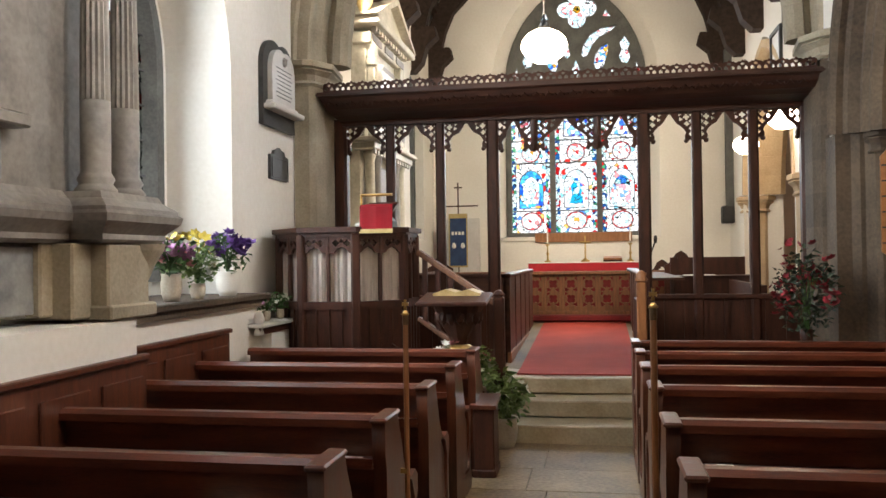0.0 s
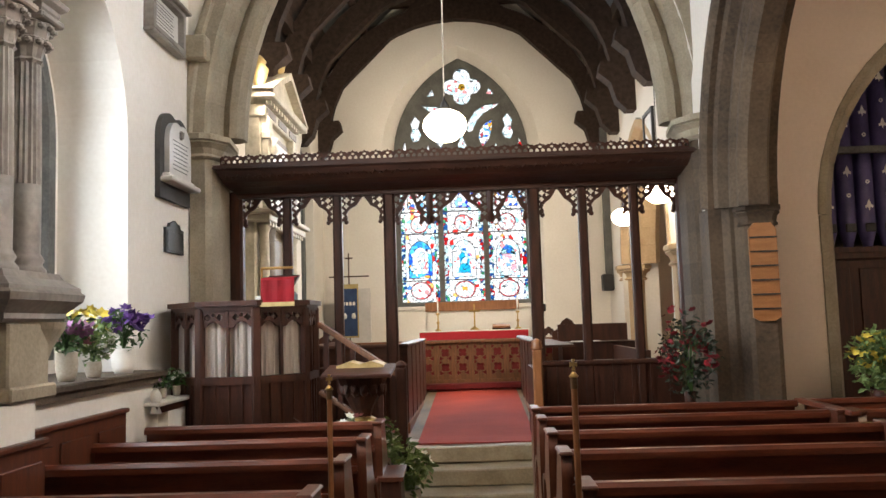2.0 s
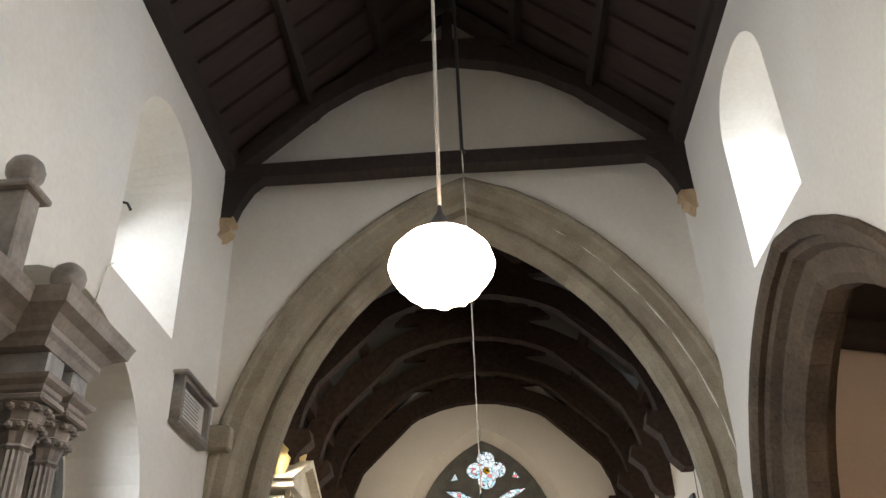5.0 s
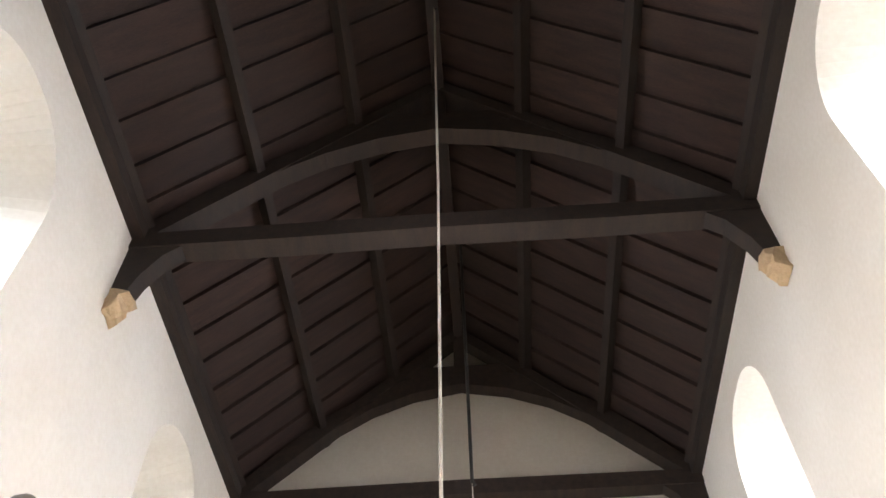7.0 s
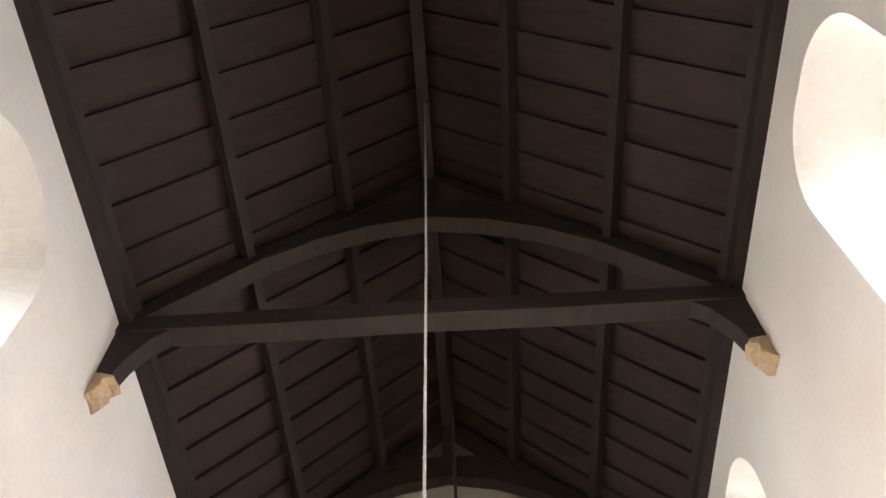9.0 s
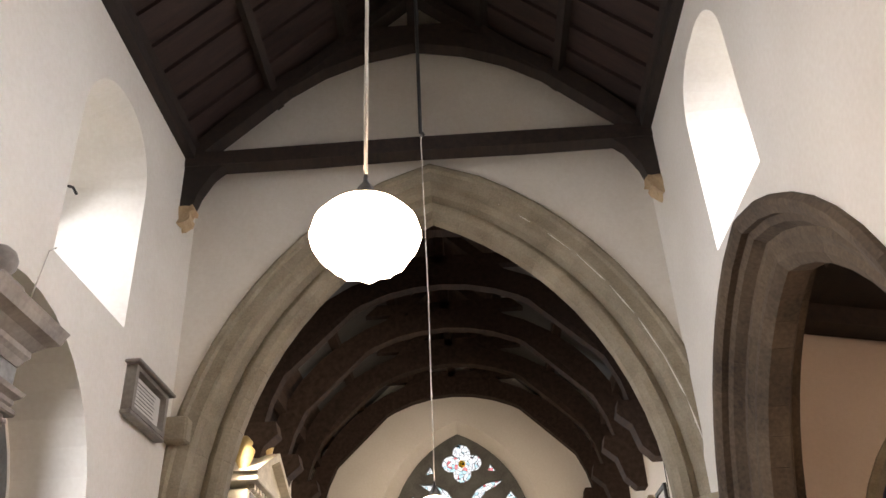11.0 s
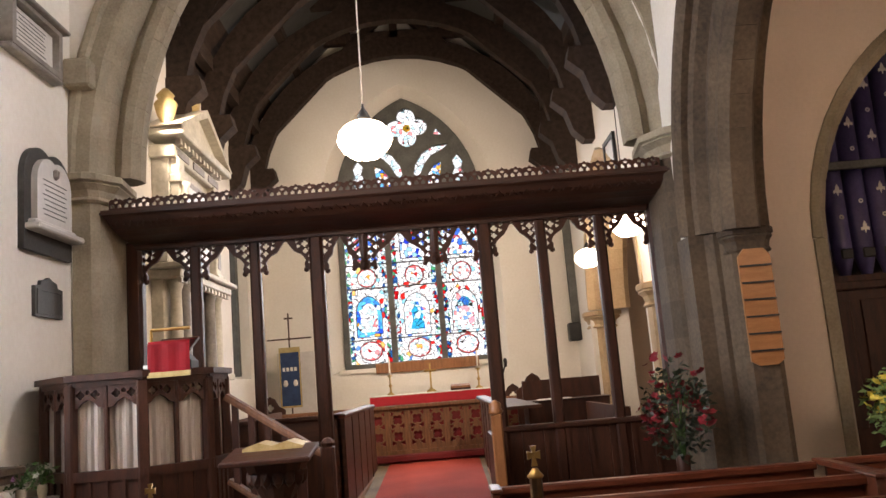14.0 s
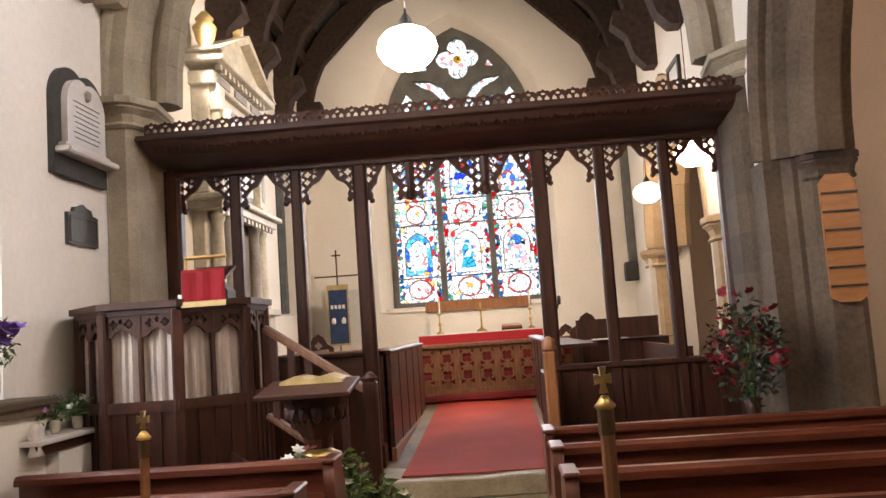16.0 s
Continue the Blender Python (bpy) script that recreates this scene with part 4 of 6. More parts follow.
    # solid lower panels
    for x0, x1 in ((-2.41, -0.70), (0.895, 2.52)):
        part("lower_panel", B(x0, x1, -0.03, 0.03, 0.49, 1.18), OAK, t)
        part("panel_rail", B(x0, x1, -0.075, 0.075, 1.18, 1.23, bevel=0.012), OAK, t)
        k = x0 + 0.2
        while k < x1 - 0.1:
            part("panel_stile", B(k - 0.02, k + 0.02, -0.045, -0.03, 0.5, 1.18), OAK, t)
            k += 0.2
    return t


screen()


# ---- east window ----
STOPS = [(0.0, (0.94, 0.96, 0.95)), (0.44, (0.80, 0.16, 0.14)), (0.48, (0.95, 0.95, 0.93)), (0.70, (0.35, 0.55, 0.82)), (0.73, (0.94, 0.96, 0.95)), (0.86, (0.55, 0.80, 0.86)), (0.90, (0.92, 0.72, 0.40)), (0.93, (0.95, 0.93, 0.90))]
STAINED = tinted("stained_glass_field", STOPS, 13.0, 0.045)
BORDER = tinted("stained_glass_border", [(0.0, (0.75, 0.86, 0.86)), (0.30, (0.7, 0.04, 0.06)), (0.48, (0.85, 0.9, 0.9)), (0.66, (0.06, 0.30, 0.55)), (0.78, (0.25, 0.60, 0.42)), (0.86, (0.9, 0.9, 0.86))], 18.0, 0.06)
FIGURE = tinted("stained_glass_figure", [(0.0, (0.20, 0.42, 0.85)), (0.14, (0.93, 0.95, 0.96)), (0.55, (0.40, 0.70, 0.90)), (0.66, (0.92, 0.90, 0.86)), (0.80, (0.70, 0.30, 0.36)), (0.90, (0.85, 0.62, 0.25))], 15.0, 0.045)
PALEGLASS = tinted("stained_glass_pale", [(0.0, (0.90, 0.93, 0.93)), (0.7, (0.75, 0.88, 0.90)), (0.93, (0.90, 0.55, 0.55))], 14.0, 0.035)
BLUEGLASS = tinted("stained_glass_blue", [(0.0, (0.10, 0.22, 0.75)), (0.35, (0.92, 0.94, 0.95)), (0.8, (0.55, 0.75, 0.90)), (0.9, (0.7, 0.15, 0.15))], 12.0, 0.04)
REDGLASS = tinted("stained_glass_red", [(0.0, (0.92, 0.93, 0.92)), (0.55, (0.78, 0.12, 0.12)), (0.72, (0.92, 0.62, 0.25)), (0.85, (0.9, 0.88, 0.84))], 12.0, 0.04)
SKYGLASS = tinted("stained_glass_sky", [(0.0, (0.12, 0.32, 0.85)), (0.24, (0.30, 0.72, 0.95)), (0.55, (0.85, 0.93, 0.96)), (0.68, (0.18, 0.55, 0.90)), (0.92, (0.85, 0.62, 0.25))], 13.0, 0.04)
CYANGLASS = tinted("stained_glass_cyan", [(0.0, (0.10, 0.62, 0.80)), (0.55, (0.75, 0.92, 0.95)), (0.75, (0.15, 0.45, 0.85))], 11.0, 0.035)
FIGUREPALE = tinted("stained_glass_rose", [(0.0, (0.93, 0.92, 0.90)), (0.5, (0.88, 0.62, 0.66)), (0.68, (0.93, 0.93, 0.92)), (0.9, (0.45, 0.62, 0.80))], 15.0, 0.04)
RUBYGLASS = tinted("stained_glass_ruby", [(0.0, (0.78, 0.08, 0.10)), (0.55, (0.93, 0.80, 0.78)), (0.85, (0.85, 0.25, 0.22))], 14.0, 0.04)
GOLDGLASS = tinted("stained_glass_gold", [(0.0, (0.85, 0.55, 0.12)), (0.6, (0.9, 0.75, 0.4)), (0.85, (0.7, 0.2, 0.1))], 12.0, 0.04)


def east_window():
    w = tagged(new("window_east"), "tall three-light traceried window filled with bright stained glass", kind="structure")
    yg = CE + 0.34
    cx = 0.03
    outline = arch_line(1.30, 4.9, 6.84, 12, 2.03)
    lights = [(-0.84, 0.36), (0.0, 0.38), (0.84, 0.36)]
    holes = []
    for c, hw in lights:
        holes.append([(c + u, z) for u, z in arch_line(hw, 4.45, 4.95, 6, 2.12)])
    holes.append(foil(0.06, 6.29, 0.37, 4, 7, math.pi / 2))
    for s in (-1, 1):
        holes.append([(0.03 + s * u, z) for u, z in ((0.10, 5.42), (0.14, 5.60), (0.27, 5.80), (0.48, 5.92), (0.78, 5.94), (0.62, 5.82), (0.44, 5.74), (0.31, 5.60), (0.22, 5.42), (0.16, 5.36))])
        holes.append([(0.03 + s * u, z) for u, z in ((0.60, 5.62), (0.46, 5.56), (0.36, 5.42), (0.33, 5.24), (0.40, 5.08), (0.52, 5.22), (0.58, 5.42))])
        holes.append([(0.03 + s * u, z) for u, z in ((0.90, 5.74), (0.80, 5.62), (0.84, 5.48), (0.78, 5.36), (0.84, 5.24), (0.94, 5.22), (1.0, 5.36), (0.95, 5.48), (0.99, 5.60))])
        holes.append([(0.03 + s * u, z) for u, z in ((0.50, 6.12), (0.56, 6.26), (0.66, 6.10))])
        holes.append([(0.03 + s * u, z) for u, z in ((1.08, 5.05), (1.10, 5.26), (1.18, 5.05))])
        holes.append([(0.03 + s * u, z) for u, z in ((0.62, 5.02), (0.66, 5.16), (0.70, 5.02))])
    holes.append([(0.03, 4.98), (-0.06, 5.12), (0.03, 5.34), (0.12, 5.12)])
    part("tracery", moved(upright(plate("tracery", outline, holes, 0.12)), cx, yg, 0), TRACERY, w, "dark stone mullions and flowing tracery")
    def glass(name, pts, material, y=0.0, label="", cut=()):
        g = part(name, moved(upright(plate(name, pts, list(cut), 0.006)), cx, yg + 0.03 - y, 0), material, w, label)
        g.visible_shadow = False
    for c, hw in lights:
        z = 2.10
        inner = hw - 0.085
        # side borders
        for s in (-1, 1):
            glass("border_pane", [(c + s * inner, 2.10), (c + s * (hw + 0.02), 2.10), (c + s * (hw + 0.02), 4.5), (c + s * inner, 4.5)], BORDER, 0, "bordered with small coloured leaded panes")
        # field, with the pictured panel and roundels let in
        pan = [(c + u, v) for u, v in arch_line(0.225, 3.02, 3.30, 6, 2.58)]
        low = [(c + 0.2 * math.cos(a), 2.34 + 0.17 * math.sin(a)) for a in [math.pi * 2 * k / 12 for k in range(12)]]
        up = [(c + 0.17 * math.cos(a), 3.62 + 0.17 * math.sin(a)) for a in [math.pi * 2 * k / 12 for k in range(12)]]
        head = [(c + u, v) for u, v in arch_line(0.22, 4.30, 4.62, 6, 3.92)]
        field = [(c - inner, 2.10), (c + inner, 2.10), (c + inner, 4.5), (c + inner * 0.5, 4.85), (c, 4.98), (c - inner * 0.5, 4.85), (c - inner, 4.5)]
        ob = moved(upright(plate("field", field, [pan, low, up, head], 0.006)), cx, yg + 0.03, 0)
        g = part("field_pane", ob, STAINED, w, "leaded glass of white, red and blue pieces")
        g.visible_shadow = False
        robe = [(c + u, v) for u, v in ((-0.12, 2.66), (0.13, 2.66), (0.10, 2.86), (0.12, 3.00), (0.05, 3.06), (0.04, 3.14), (-0.03, 3.14), (-0.05, 3.06), (-0.10, 2.98), (-0.08, 2.84))]
        inside = [(c + (u - c) * 0.66, 2.88 + (v - 2.88) * 0.70) for u, v in pan]
        glass("figure_panel", pan, SKYGLASS if c < -0.1 else PALEGLASS, 0, "pictured panel in blue and white glass", [inside])
        if c > 0.1:
            glass("sky_pane", [(u, v) for u, v in inside if v > 2.85] + [(c - 0.14, 3.06), (c + 0.02, 3.0)], CYANGLASS, -0.004)
            glass("robe_pane", inside, FIGUREPALE)
        elif c > -0.1:
            glass("figure_ground", inside, PALEGLASS, 0, "", [robe])
            glass("robe_pane", robe, CYANGLASS)
        else:
            glass("robe_pane", inside, PALEGLASS)
        for z0, r in ((2.34, 0.17), (3.62, 0.17)):
            wide = low if z0 < 3 else up
            band = [(c + (u - c) * 0.87, z0 + (v - z0) * 0.87) for u, v in wide]
            core = foil(c, z0, 0.07, 4, 5, math.pi / 4)
            glass("roundel_rim", wide, RUBYGLASS, 0, "red glass rim", [band])
            glass("roundel_pane", band, PALEGLASS, 0, "", [core])
            glass("roundel_centre", core, REDGLASS, 0, "red and gold centre")
        glass("canopy_pane", head, BLUEGLASS if c == 0 else FIGURE)
        for zz in (2.52, 3.42, 3.84):
            part("saddle_bar", B(cx + c - hw, cx + c + hw, yg + 0.0, yg + 0.02, zz, zz + 0.022), LEADMAT, w)
        bm = bmesh.new()
        for ring in (pan, low, up, head):
            tube(bm, [(cx + u, yg + 0.024, v) for u, v in ring + ring[:1]], 0.009, 5)
        part("lead_came", bm, LEADMAT, w)
    for k, h in enumerate(holes[3:]):
        glass("tracery_pane", h, (PALEGLASS, PALEGLASS, FIGURE, PALEGLASS, PALEGLASS, REDGLASS)[k % 6] if k else PALEGLASS)
    glass("roundel_pane", circle(0.06, 6.29, 0.07, 16), GOLDGLASS, 0.012)
    structure("window_sill_east", B(-1.35, 1.45, CE - 0.05, CE + 0.42, 1.96, 2.035, bevel=0.01), PLASTER, "plaster sill of the east window")


east_window()
window_light("daylight_east", 0.03, CE + 0.15, 3.9, (0.03, 8.0, 1.6), 2.2, 3.4, 60)


# ---- north side of the nave ----
# window in the recess
bm = pierced(bmesh.new(), "x", XN - 0.85, XN - 0.62, 4.4, 7.5, 1.2, 5.0, [(5.95, 1.34, 1.50, 3.35, 4.70)])
structure("wall_recess_back", bm, PLASTER, "plaster round the window at the back of the recess")
win = tagged(new("window_recess"), "dark-framed leaded stained glass window in a deep recess", kind="structure")
pts = arch_line(1.34, 3.35, 4.70, 10, 1.50)
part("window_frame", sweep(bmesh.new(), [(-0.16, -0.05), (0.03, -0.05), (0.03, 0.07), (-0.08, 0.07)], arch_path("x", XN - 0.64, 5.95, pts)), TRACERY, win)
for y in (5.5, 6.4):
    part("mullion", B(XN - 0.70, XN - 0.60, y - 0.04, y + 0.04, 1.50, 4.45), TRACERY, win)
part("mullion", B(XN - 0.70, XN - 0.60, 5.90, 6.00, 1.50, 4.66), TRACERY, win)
NWIN = tinted("aisle_stained_glass", [(0.0, (0.85, 0.88, 0.86)), (0.45, (0.75, 0.55, 0.30)), (0.55, (0.85, 0.86, 0.84)), (0.78, (0.5, 0.10, 0.08)), (0.86, (0.8, 0.82, 0.80))], 9.0, 0.05, "YZ")
pane = part("pane", prism(bmesh.new(), [(5.95 + u, z) for u, z in pts], "x", XN - 0.68, XN - 0.674), NWIN, win)
pane.visible_shadow = False
for k in range(9):
    part("saddle_bar", B(XN - 0.67, XN - 0.65, 4.75, 7.15, 1.8 + k * 0.3, 1.815 + k * 0.3), LEADMAT, win)
window_light("daylight_recess", XN - 0.56, 5.95, 3.0, (XN + 2.0, 6.6, 2.2), 1.9, 2.4, 85)

# sill, dado wall and wainscot
structure("window_sill_recess", B(XN - 0.62, -2.43, 5.12, 7.56, 1.33, 1.385, bevel=0.012), DARKSTONE, "grey stone sill shelf of the recess")
structure("sill_moulding", B(XN, -2.46, 5.12, 7.54, 1.28, 1.33), DARKSTONE, "moulded stone under the sill")
structure("wall_dado", B(XN - 0.1, -2.50, 5.10, 7.50, 0, 1.29), PLASTER, "white painted dado wall under the window sill")
structure("wall_dado_west", B(XN - 0.1, -2.28, -4.5, 5.12, 0, 1.34), PLASTER, "white painted dado wall under the monument")


def wainscot(name, y0, y1, x, top):
    t = tagged(new(name), "dark panelled wooden wainscot along the wall", kind="structure")
    part("board", B(x - 0.03, x, y0, y1, 0.03, top), PEWSIDE, t)
    part("cap_rail", B(x - 0.03, x + 0.03, y0, y1, top, top + 0.035, bevel=0.008), PEWSIDE, t)
    n = max(2, round((y1 - y0) / 0.5))
    for k in range(n):
        a, b = y0 + (y1 - y0) * k / n + 0.05, y0 + (y1 - y0) * (k + 1) / n - 0.05
        part("panel", B(x, x + 0.014, a, b, 0.25, top - 0.09, bevel=0.006), PEWSIDE, t)


wainscot("wainscot_1", 5.14, 6.72, -2.44, 1.11)
wainscot("wainscot_2", -4.0, 5.12, -2.22, 1.10)


# ---- large wall monument ----
def monument():
    t = thing("wall_monument", XN, 4.22, 1.34, "tall grey marble wall monument with fluted twin columns", "monument")
    def blk(name, x0, x1, y0, y1, z0, z1, m, label="", bev=0.012):
        # depths are measured out from the wall, heights from the floor
        part(name, B(x0, x1, y0 - 4.0, y1 - 4.0, z0 - 1.34, z1 - 1.34, bevel=bev), m, t, label)
    def moulding(name, y0, y1, depth, z0, prof, m):
        bm = bmesh.new()
        ring = []
        for out, h in prof:
            a, b = y0 - 4.0 - out, y1 - 4.0 + out
            ring.append([bm.verts.new(p) for p in ((0, a, z0 + h - 1.34), (depth + out, a, z0 + h - 1.34), (depth + out, b, z0 + h - 1.34), (0, b, z0 + h - 1.34))])
        for r0, r1 in zip(ring, ring[1:]):
            for i in range(4):
                bm.faces.new((r0[i], r0[(i + 1) % 4], r1[(i + 1) % 4], r1[i]))
        bm.faces.new(ring[0][::-1])
        bm.faces.new(ring[-1])
        part(name, bm, m, t)
    step = [(0.0, 0.0), (0.03, 0.02), (0.03, 0.05), (0.05, 0.07), (0.10, 0.12), (0.11, 0.16), (0.09, 0.18), (0.09, 0.20), (0.02, 0.25), (0.0, 0.29)]
    corn = [(0.0, 0.0), (0.02, 0.05), (0.04, 0.08), (0.04, 0.12), (0.09, 0.18), (0.15, 0.22), (0.165, 0.28), (0.18, 0.32), (0.0, 0.34)]
    blk("back_slab", 0, 0.14, 2.2, 5.02, 1.38, 4.1, MARBLE)
    # pedestal under the columns and its bracket
    blk("pedestal", 0, 0.46, 4.62, 5.05, 1.36, 1.78, STONE, "plain sandstone pedestal")
    blk("pedestal_plinth", 0, 0.49, 4.60, 5.09, 1.345, 1.43, STONE)
    blk("side_pedestal", 0, 0.36, 4.44, 4.62, 1.36, 1.78, STONE)
    part("bracket", lathe(bmesh.new(), [(0.03, 0.18), (0.07, 0.22), (0.10, 0.30), (0.16, 0.40), (0.17, 0.44)], 14, 0.36, 1.08, 0), STONE, t)
    moulding("pedestal_moulding", 4.55, 5.16, 0.46, 1.78, step, MARBLE)
    moulding("panel_moulding", 2.2, 4.50, 0.26, 1.78, step, MARBLE)
    blk("lower_panel", 0.14, 0.20, 2.3, 4.36, 1.40, 1.76, BLUEMARBLE, "veined blue-grey marble panel", 0.006)
    blk("panel_frame", 0.14, 0.24, 4.34, 4.46, 1.38, 1.78, STONE)
    blk("inscription_panel", 0.14, 0.20, 2.6, 4.12, 2.10, 2.40, BLUEMARBLE, "dark veined marble panel")
    blk("panel_ledge", 0.14, 0.28, 2.3, 4.24, 2.42, 2.50, MARBLE)
    blk("relief_pilaster", 0.14, 0.24, 4.02, 4.28, 2.5, 3.75, MARBLE, "carved marble pilaster")
    bm = bmesh.new()
    for k in range(9):
        z = 2.62 + k * 0.12
        bmesh.ops.create_icosphere(bm, subdivisions=1, radius=0.05, matrix=Matrix.Translation((0.25, -0.1 - 0.03 * (k % 2), z - 1.34)) @ Matrix.Diagonal((0.5, 1.1, 0.9, 1)))
    part("carved_drop", bm, MARBLE, t, "drop of carved fruit")
    blk("upper_slab", 0.14, 0.20, 2.3, 4.02, 2.6, 3.7, MARBLE)
    for y in (4.71, 5.01):
        prof = [(0.115, 0.0), (0.118, 0.03), (0.10, 0.055), (0.092, 0.07), (0.105, 0.10), (0.09, 0.13), (0.082, 0.15), (0.084, 0.35), (0.083, 0.62)]
        part("column_base", lathe(bmesh.new(), prof, 20, 0.33, y - 4.0, 0.72), MARBLE, t, "", True)
        part("fluted_shaft", lathe(bmesh.new(), [(0.085, 1.34), (0.081, 1.8), (0.075, 2.20)], 32, 0.33, y - 4.0, 0.0, 0.010), MARBLE, t, "fluted marble shaft")
        bm = lathe(bmesh.new(), [(0.08, 2.19), (0.095, 2.21), (0.08, 2.23), (0.095, 2.30), (0.125, 2.36), (0.11, 2.37), (0.12, 2.42), (0.145, 2.47), (0.13, 2.48)], 16, 0.33, y - 4.0, 0.0, 0.012)
        for k in range(12):
            a = 2 * math.pi * k / 12
            for rr, zz in ((0.118, 2.33), (0.138, 2.44)):
                bmesh.ops.create_icosphere(bm, subdivisions=1, radius=0.026, matrix=Matrix.Translation((0.33 + rr * math.cos(a), y - 4.0 + rr * math.sin(a), zz)))
        part("capital", bm, MARBLE, t, "leaf-carved capital")
        blk("abacus", 0.17, 0.49, y - 0.13, y + 0.13, 3.82, 3.87, MARBLE)
        moulding("architrave", y - 0.09, y + 0.09, 0.45, 3.87, [(0, 0), (0.02, 0.03), (0.02, 0.06), (0.05, 0.09), (0.06, 0.12)], MARBLE)
        blk("frieze_block", 0.1, 0.46, y - 0.09, y + 0.09, 3.99, 4.16, BLUEMARBLE)
    moulding("cornice", 4.54, 5.10, 0.46, 4.16, corn, MARBLE)
    moulding("cornice_recess", 2.2, 4.46, 0.26, 4.16, corn, MARBLE)
    blk("frieze", 0.0, 0.26, 2.2, 4.40, 3.87, 4.16, MARBLE)
    for y, up in ((5.0, 0.08), (4.3, 0.46)):
        blk("finial_pedestal", 0.16, 0.34, y - 0.08, y + 0.08, 4.46, 4.66 + up, MARBLE)
        blk("finial_cap", 0.12, 0.38, y - 0.13, y + 0.13, 4.66 + up, 4.71 + up, MARBLE)
        part("ball_finial", lathe(bmesh.new(), [(0.05, 0), (0.045, 0.03), (0.08, 0.06), (0.105, 0.11), (0.11, 0.16), (0.09, 0.22), (0.05, 0.26), (0.01, 0.27)], 16, 0.25, y - 4.0, 4.71 + up - 1.34), MARBLE, t, "stone ball finial", True)

    # the order above the pedestal is a little squat
    for ob in t.children:
        for v in ob.data.vertices:
            if v.co.z > 0.72:
                v.co.z = 0.72 + (v.co.z - 0.72) * 0.86


monument()


# ---- wall tablets ----
def tablet_square():
    t = thing("memorial_tablet", XN, 8.20, 4.49, "white marble tablet in a grey moulded frame", "tablet", "memorial tablets")
    part("frame", moved(upright(plate("f", [(-0.42, 0.02), (0.42, 0.02), (0.42, 0.44), (-0.42, 0.44)], [[(-0.36, 0.06), (0.36, 0.06), (0.36, 0.40), (-0.36, 0.40)]], 0.10), "x"), 0.05), MARBLE, t)
    part("slab", B(0, 0.04, -0.38, 0.38, 0.05, 0.39), WHITEMARBLE, t)
    part("cornice", B(0, 0.15, -0.48, 0.48, 0.44, 0.475, bevel=0.01), MARBLE, t)
    part("base", B(0, 0.10, -0.44, 0.44, -0.02, 0.02, bevel=0.01), MARBLE, t)
    for k in range(8):
        part("inscription_line", B(0.04, 0.042, -0.24 + 0.03 * (k % 2), 0.24 - 0.02 * (k % 3), 0.345 - k * 0.034, 0.352 - k * 0.034), SLATE, t)


def tablet_arched():
    t = thing("memorial_tablet", XN, 8.46, 2.97, "white arched marble tablet on a black slate backing", "tablet", "memorial tablets")
    part("slate_back", moved(upright(plate("b", arch_line(0.41, 0.58, 0.82, 10, 0.0), [], 0.05), "x"), 0.025), SLATE, t)
    part("marble_face", moved(upright(plate("m", [(u, v) for u, v in arch_line(0.30, 0.56, 0.75, 10, 0.22)], [], 0.05), "x"), 0.075), WHITEMARBLE, t)
    part("ledge", B(0.04, 0.17, -0.40, 0.40, 0.15, 0.20, bevel=0.012), WHITEMARBLE, t)
    part("ledge_moulding", B(0.04, 0.12, -0.35, 0.35, 0.20, 0.24, bevel=0.012), WHITEMARBLE, t)
    part("crest", lathe(bmesh.new(), [(0.01, 0.62), (0.03, 0.64), (0.035, 0.69), (0.01, 0.71)], 8, 0.105, 0, 0), MARBLE, t)
    for k in range(8):
        part("inscription_line", B(0.10, 0.102, -0.21 + 0.02 * (k % 3), 0.21 - 0.03 * (k % 2), 0.58 - k * 0.04, 0.588 - k * 0.04), SLATE, t)


def plaque_dark():
    t = thing("memorial_plaque", XN, 8.50, 2.47, "small dark bronze plaque with a shaped top", "plaque", "memorial tablets")
    part("plate", moved(upright(plate("p", [(-0.235, 0), (0.235, 0), (0.235, 0.24), (0.15, 0.25), (0.13, 0.29), (0.06, 0.30), (0, 0.325), (-0.06, 0.30), (-0.13, 0.29), (-0.15, 0.25), (-0.235, 0.24)], [], 0.03), "x"), 0.015), SLATE, t)
    part("border", moved(upright(plate("q", [(-0.21, 0.02), (0.21, 0.02), (0.21, 0.22), (-0.21, 0.22)], [[(-0.195, 0.035), (0.195, 0.035), (0.195, 0.205), (-0.195, 0.205)]], 0.008), "x"), 0.034), SLATE, t)


tablet_square()
tablet_arched()
plaque_dark()


# ---- flowers ----
def leafy(bm, n, cx, cy, cz, rx, ry, rz, size, rng, droop=0.0):
    """Many small pointed leaves scattered through an uneven clump."""
    for _ in range(n):
        a, b = rng.uniform(0, 2 * math.pi), rng.uniform(-1, 1)
        r = rng.uniform(0.25, 1.0) ** 0.6
        k = math.sqrt(max(0, 1 - b * b))
        p = Vector((cx + rx * r * k * math.cos(a), cy + ry * r * k * math.sin(a), cz + rz * r * b - droop * r * r))
        m = Euler((rng.uniform(-1.3, 1.3), rng.uniform(-1.3, 1.3), rng.uniform(0, 6.3))).to_matrix()
        s = size * rng.uniform(0.6, 1.4)
        vs = [bm.verts.new(p + m @ Vector(q)) for q in ((0, 0, 0), (s * 0.32, s * 0.5, 0.1 * s), (0, s * 1.2, -0.12 * s), (-s * 0.32, s * 0.5, 0.1 * s))]
        bm.faces.new(vs)
    return bm


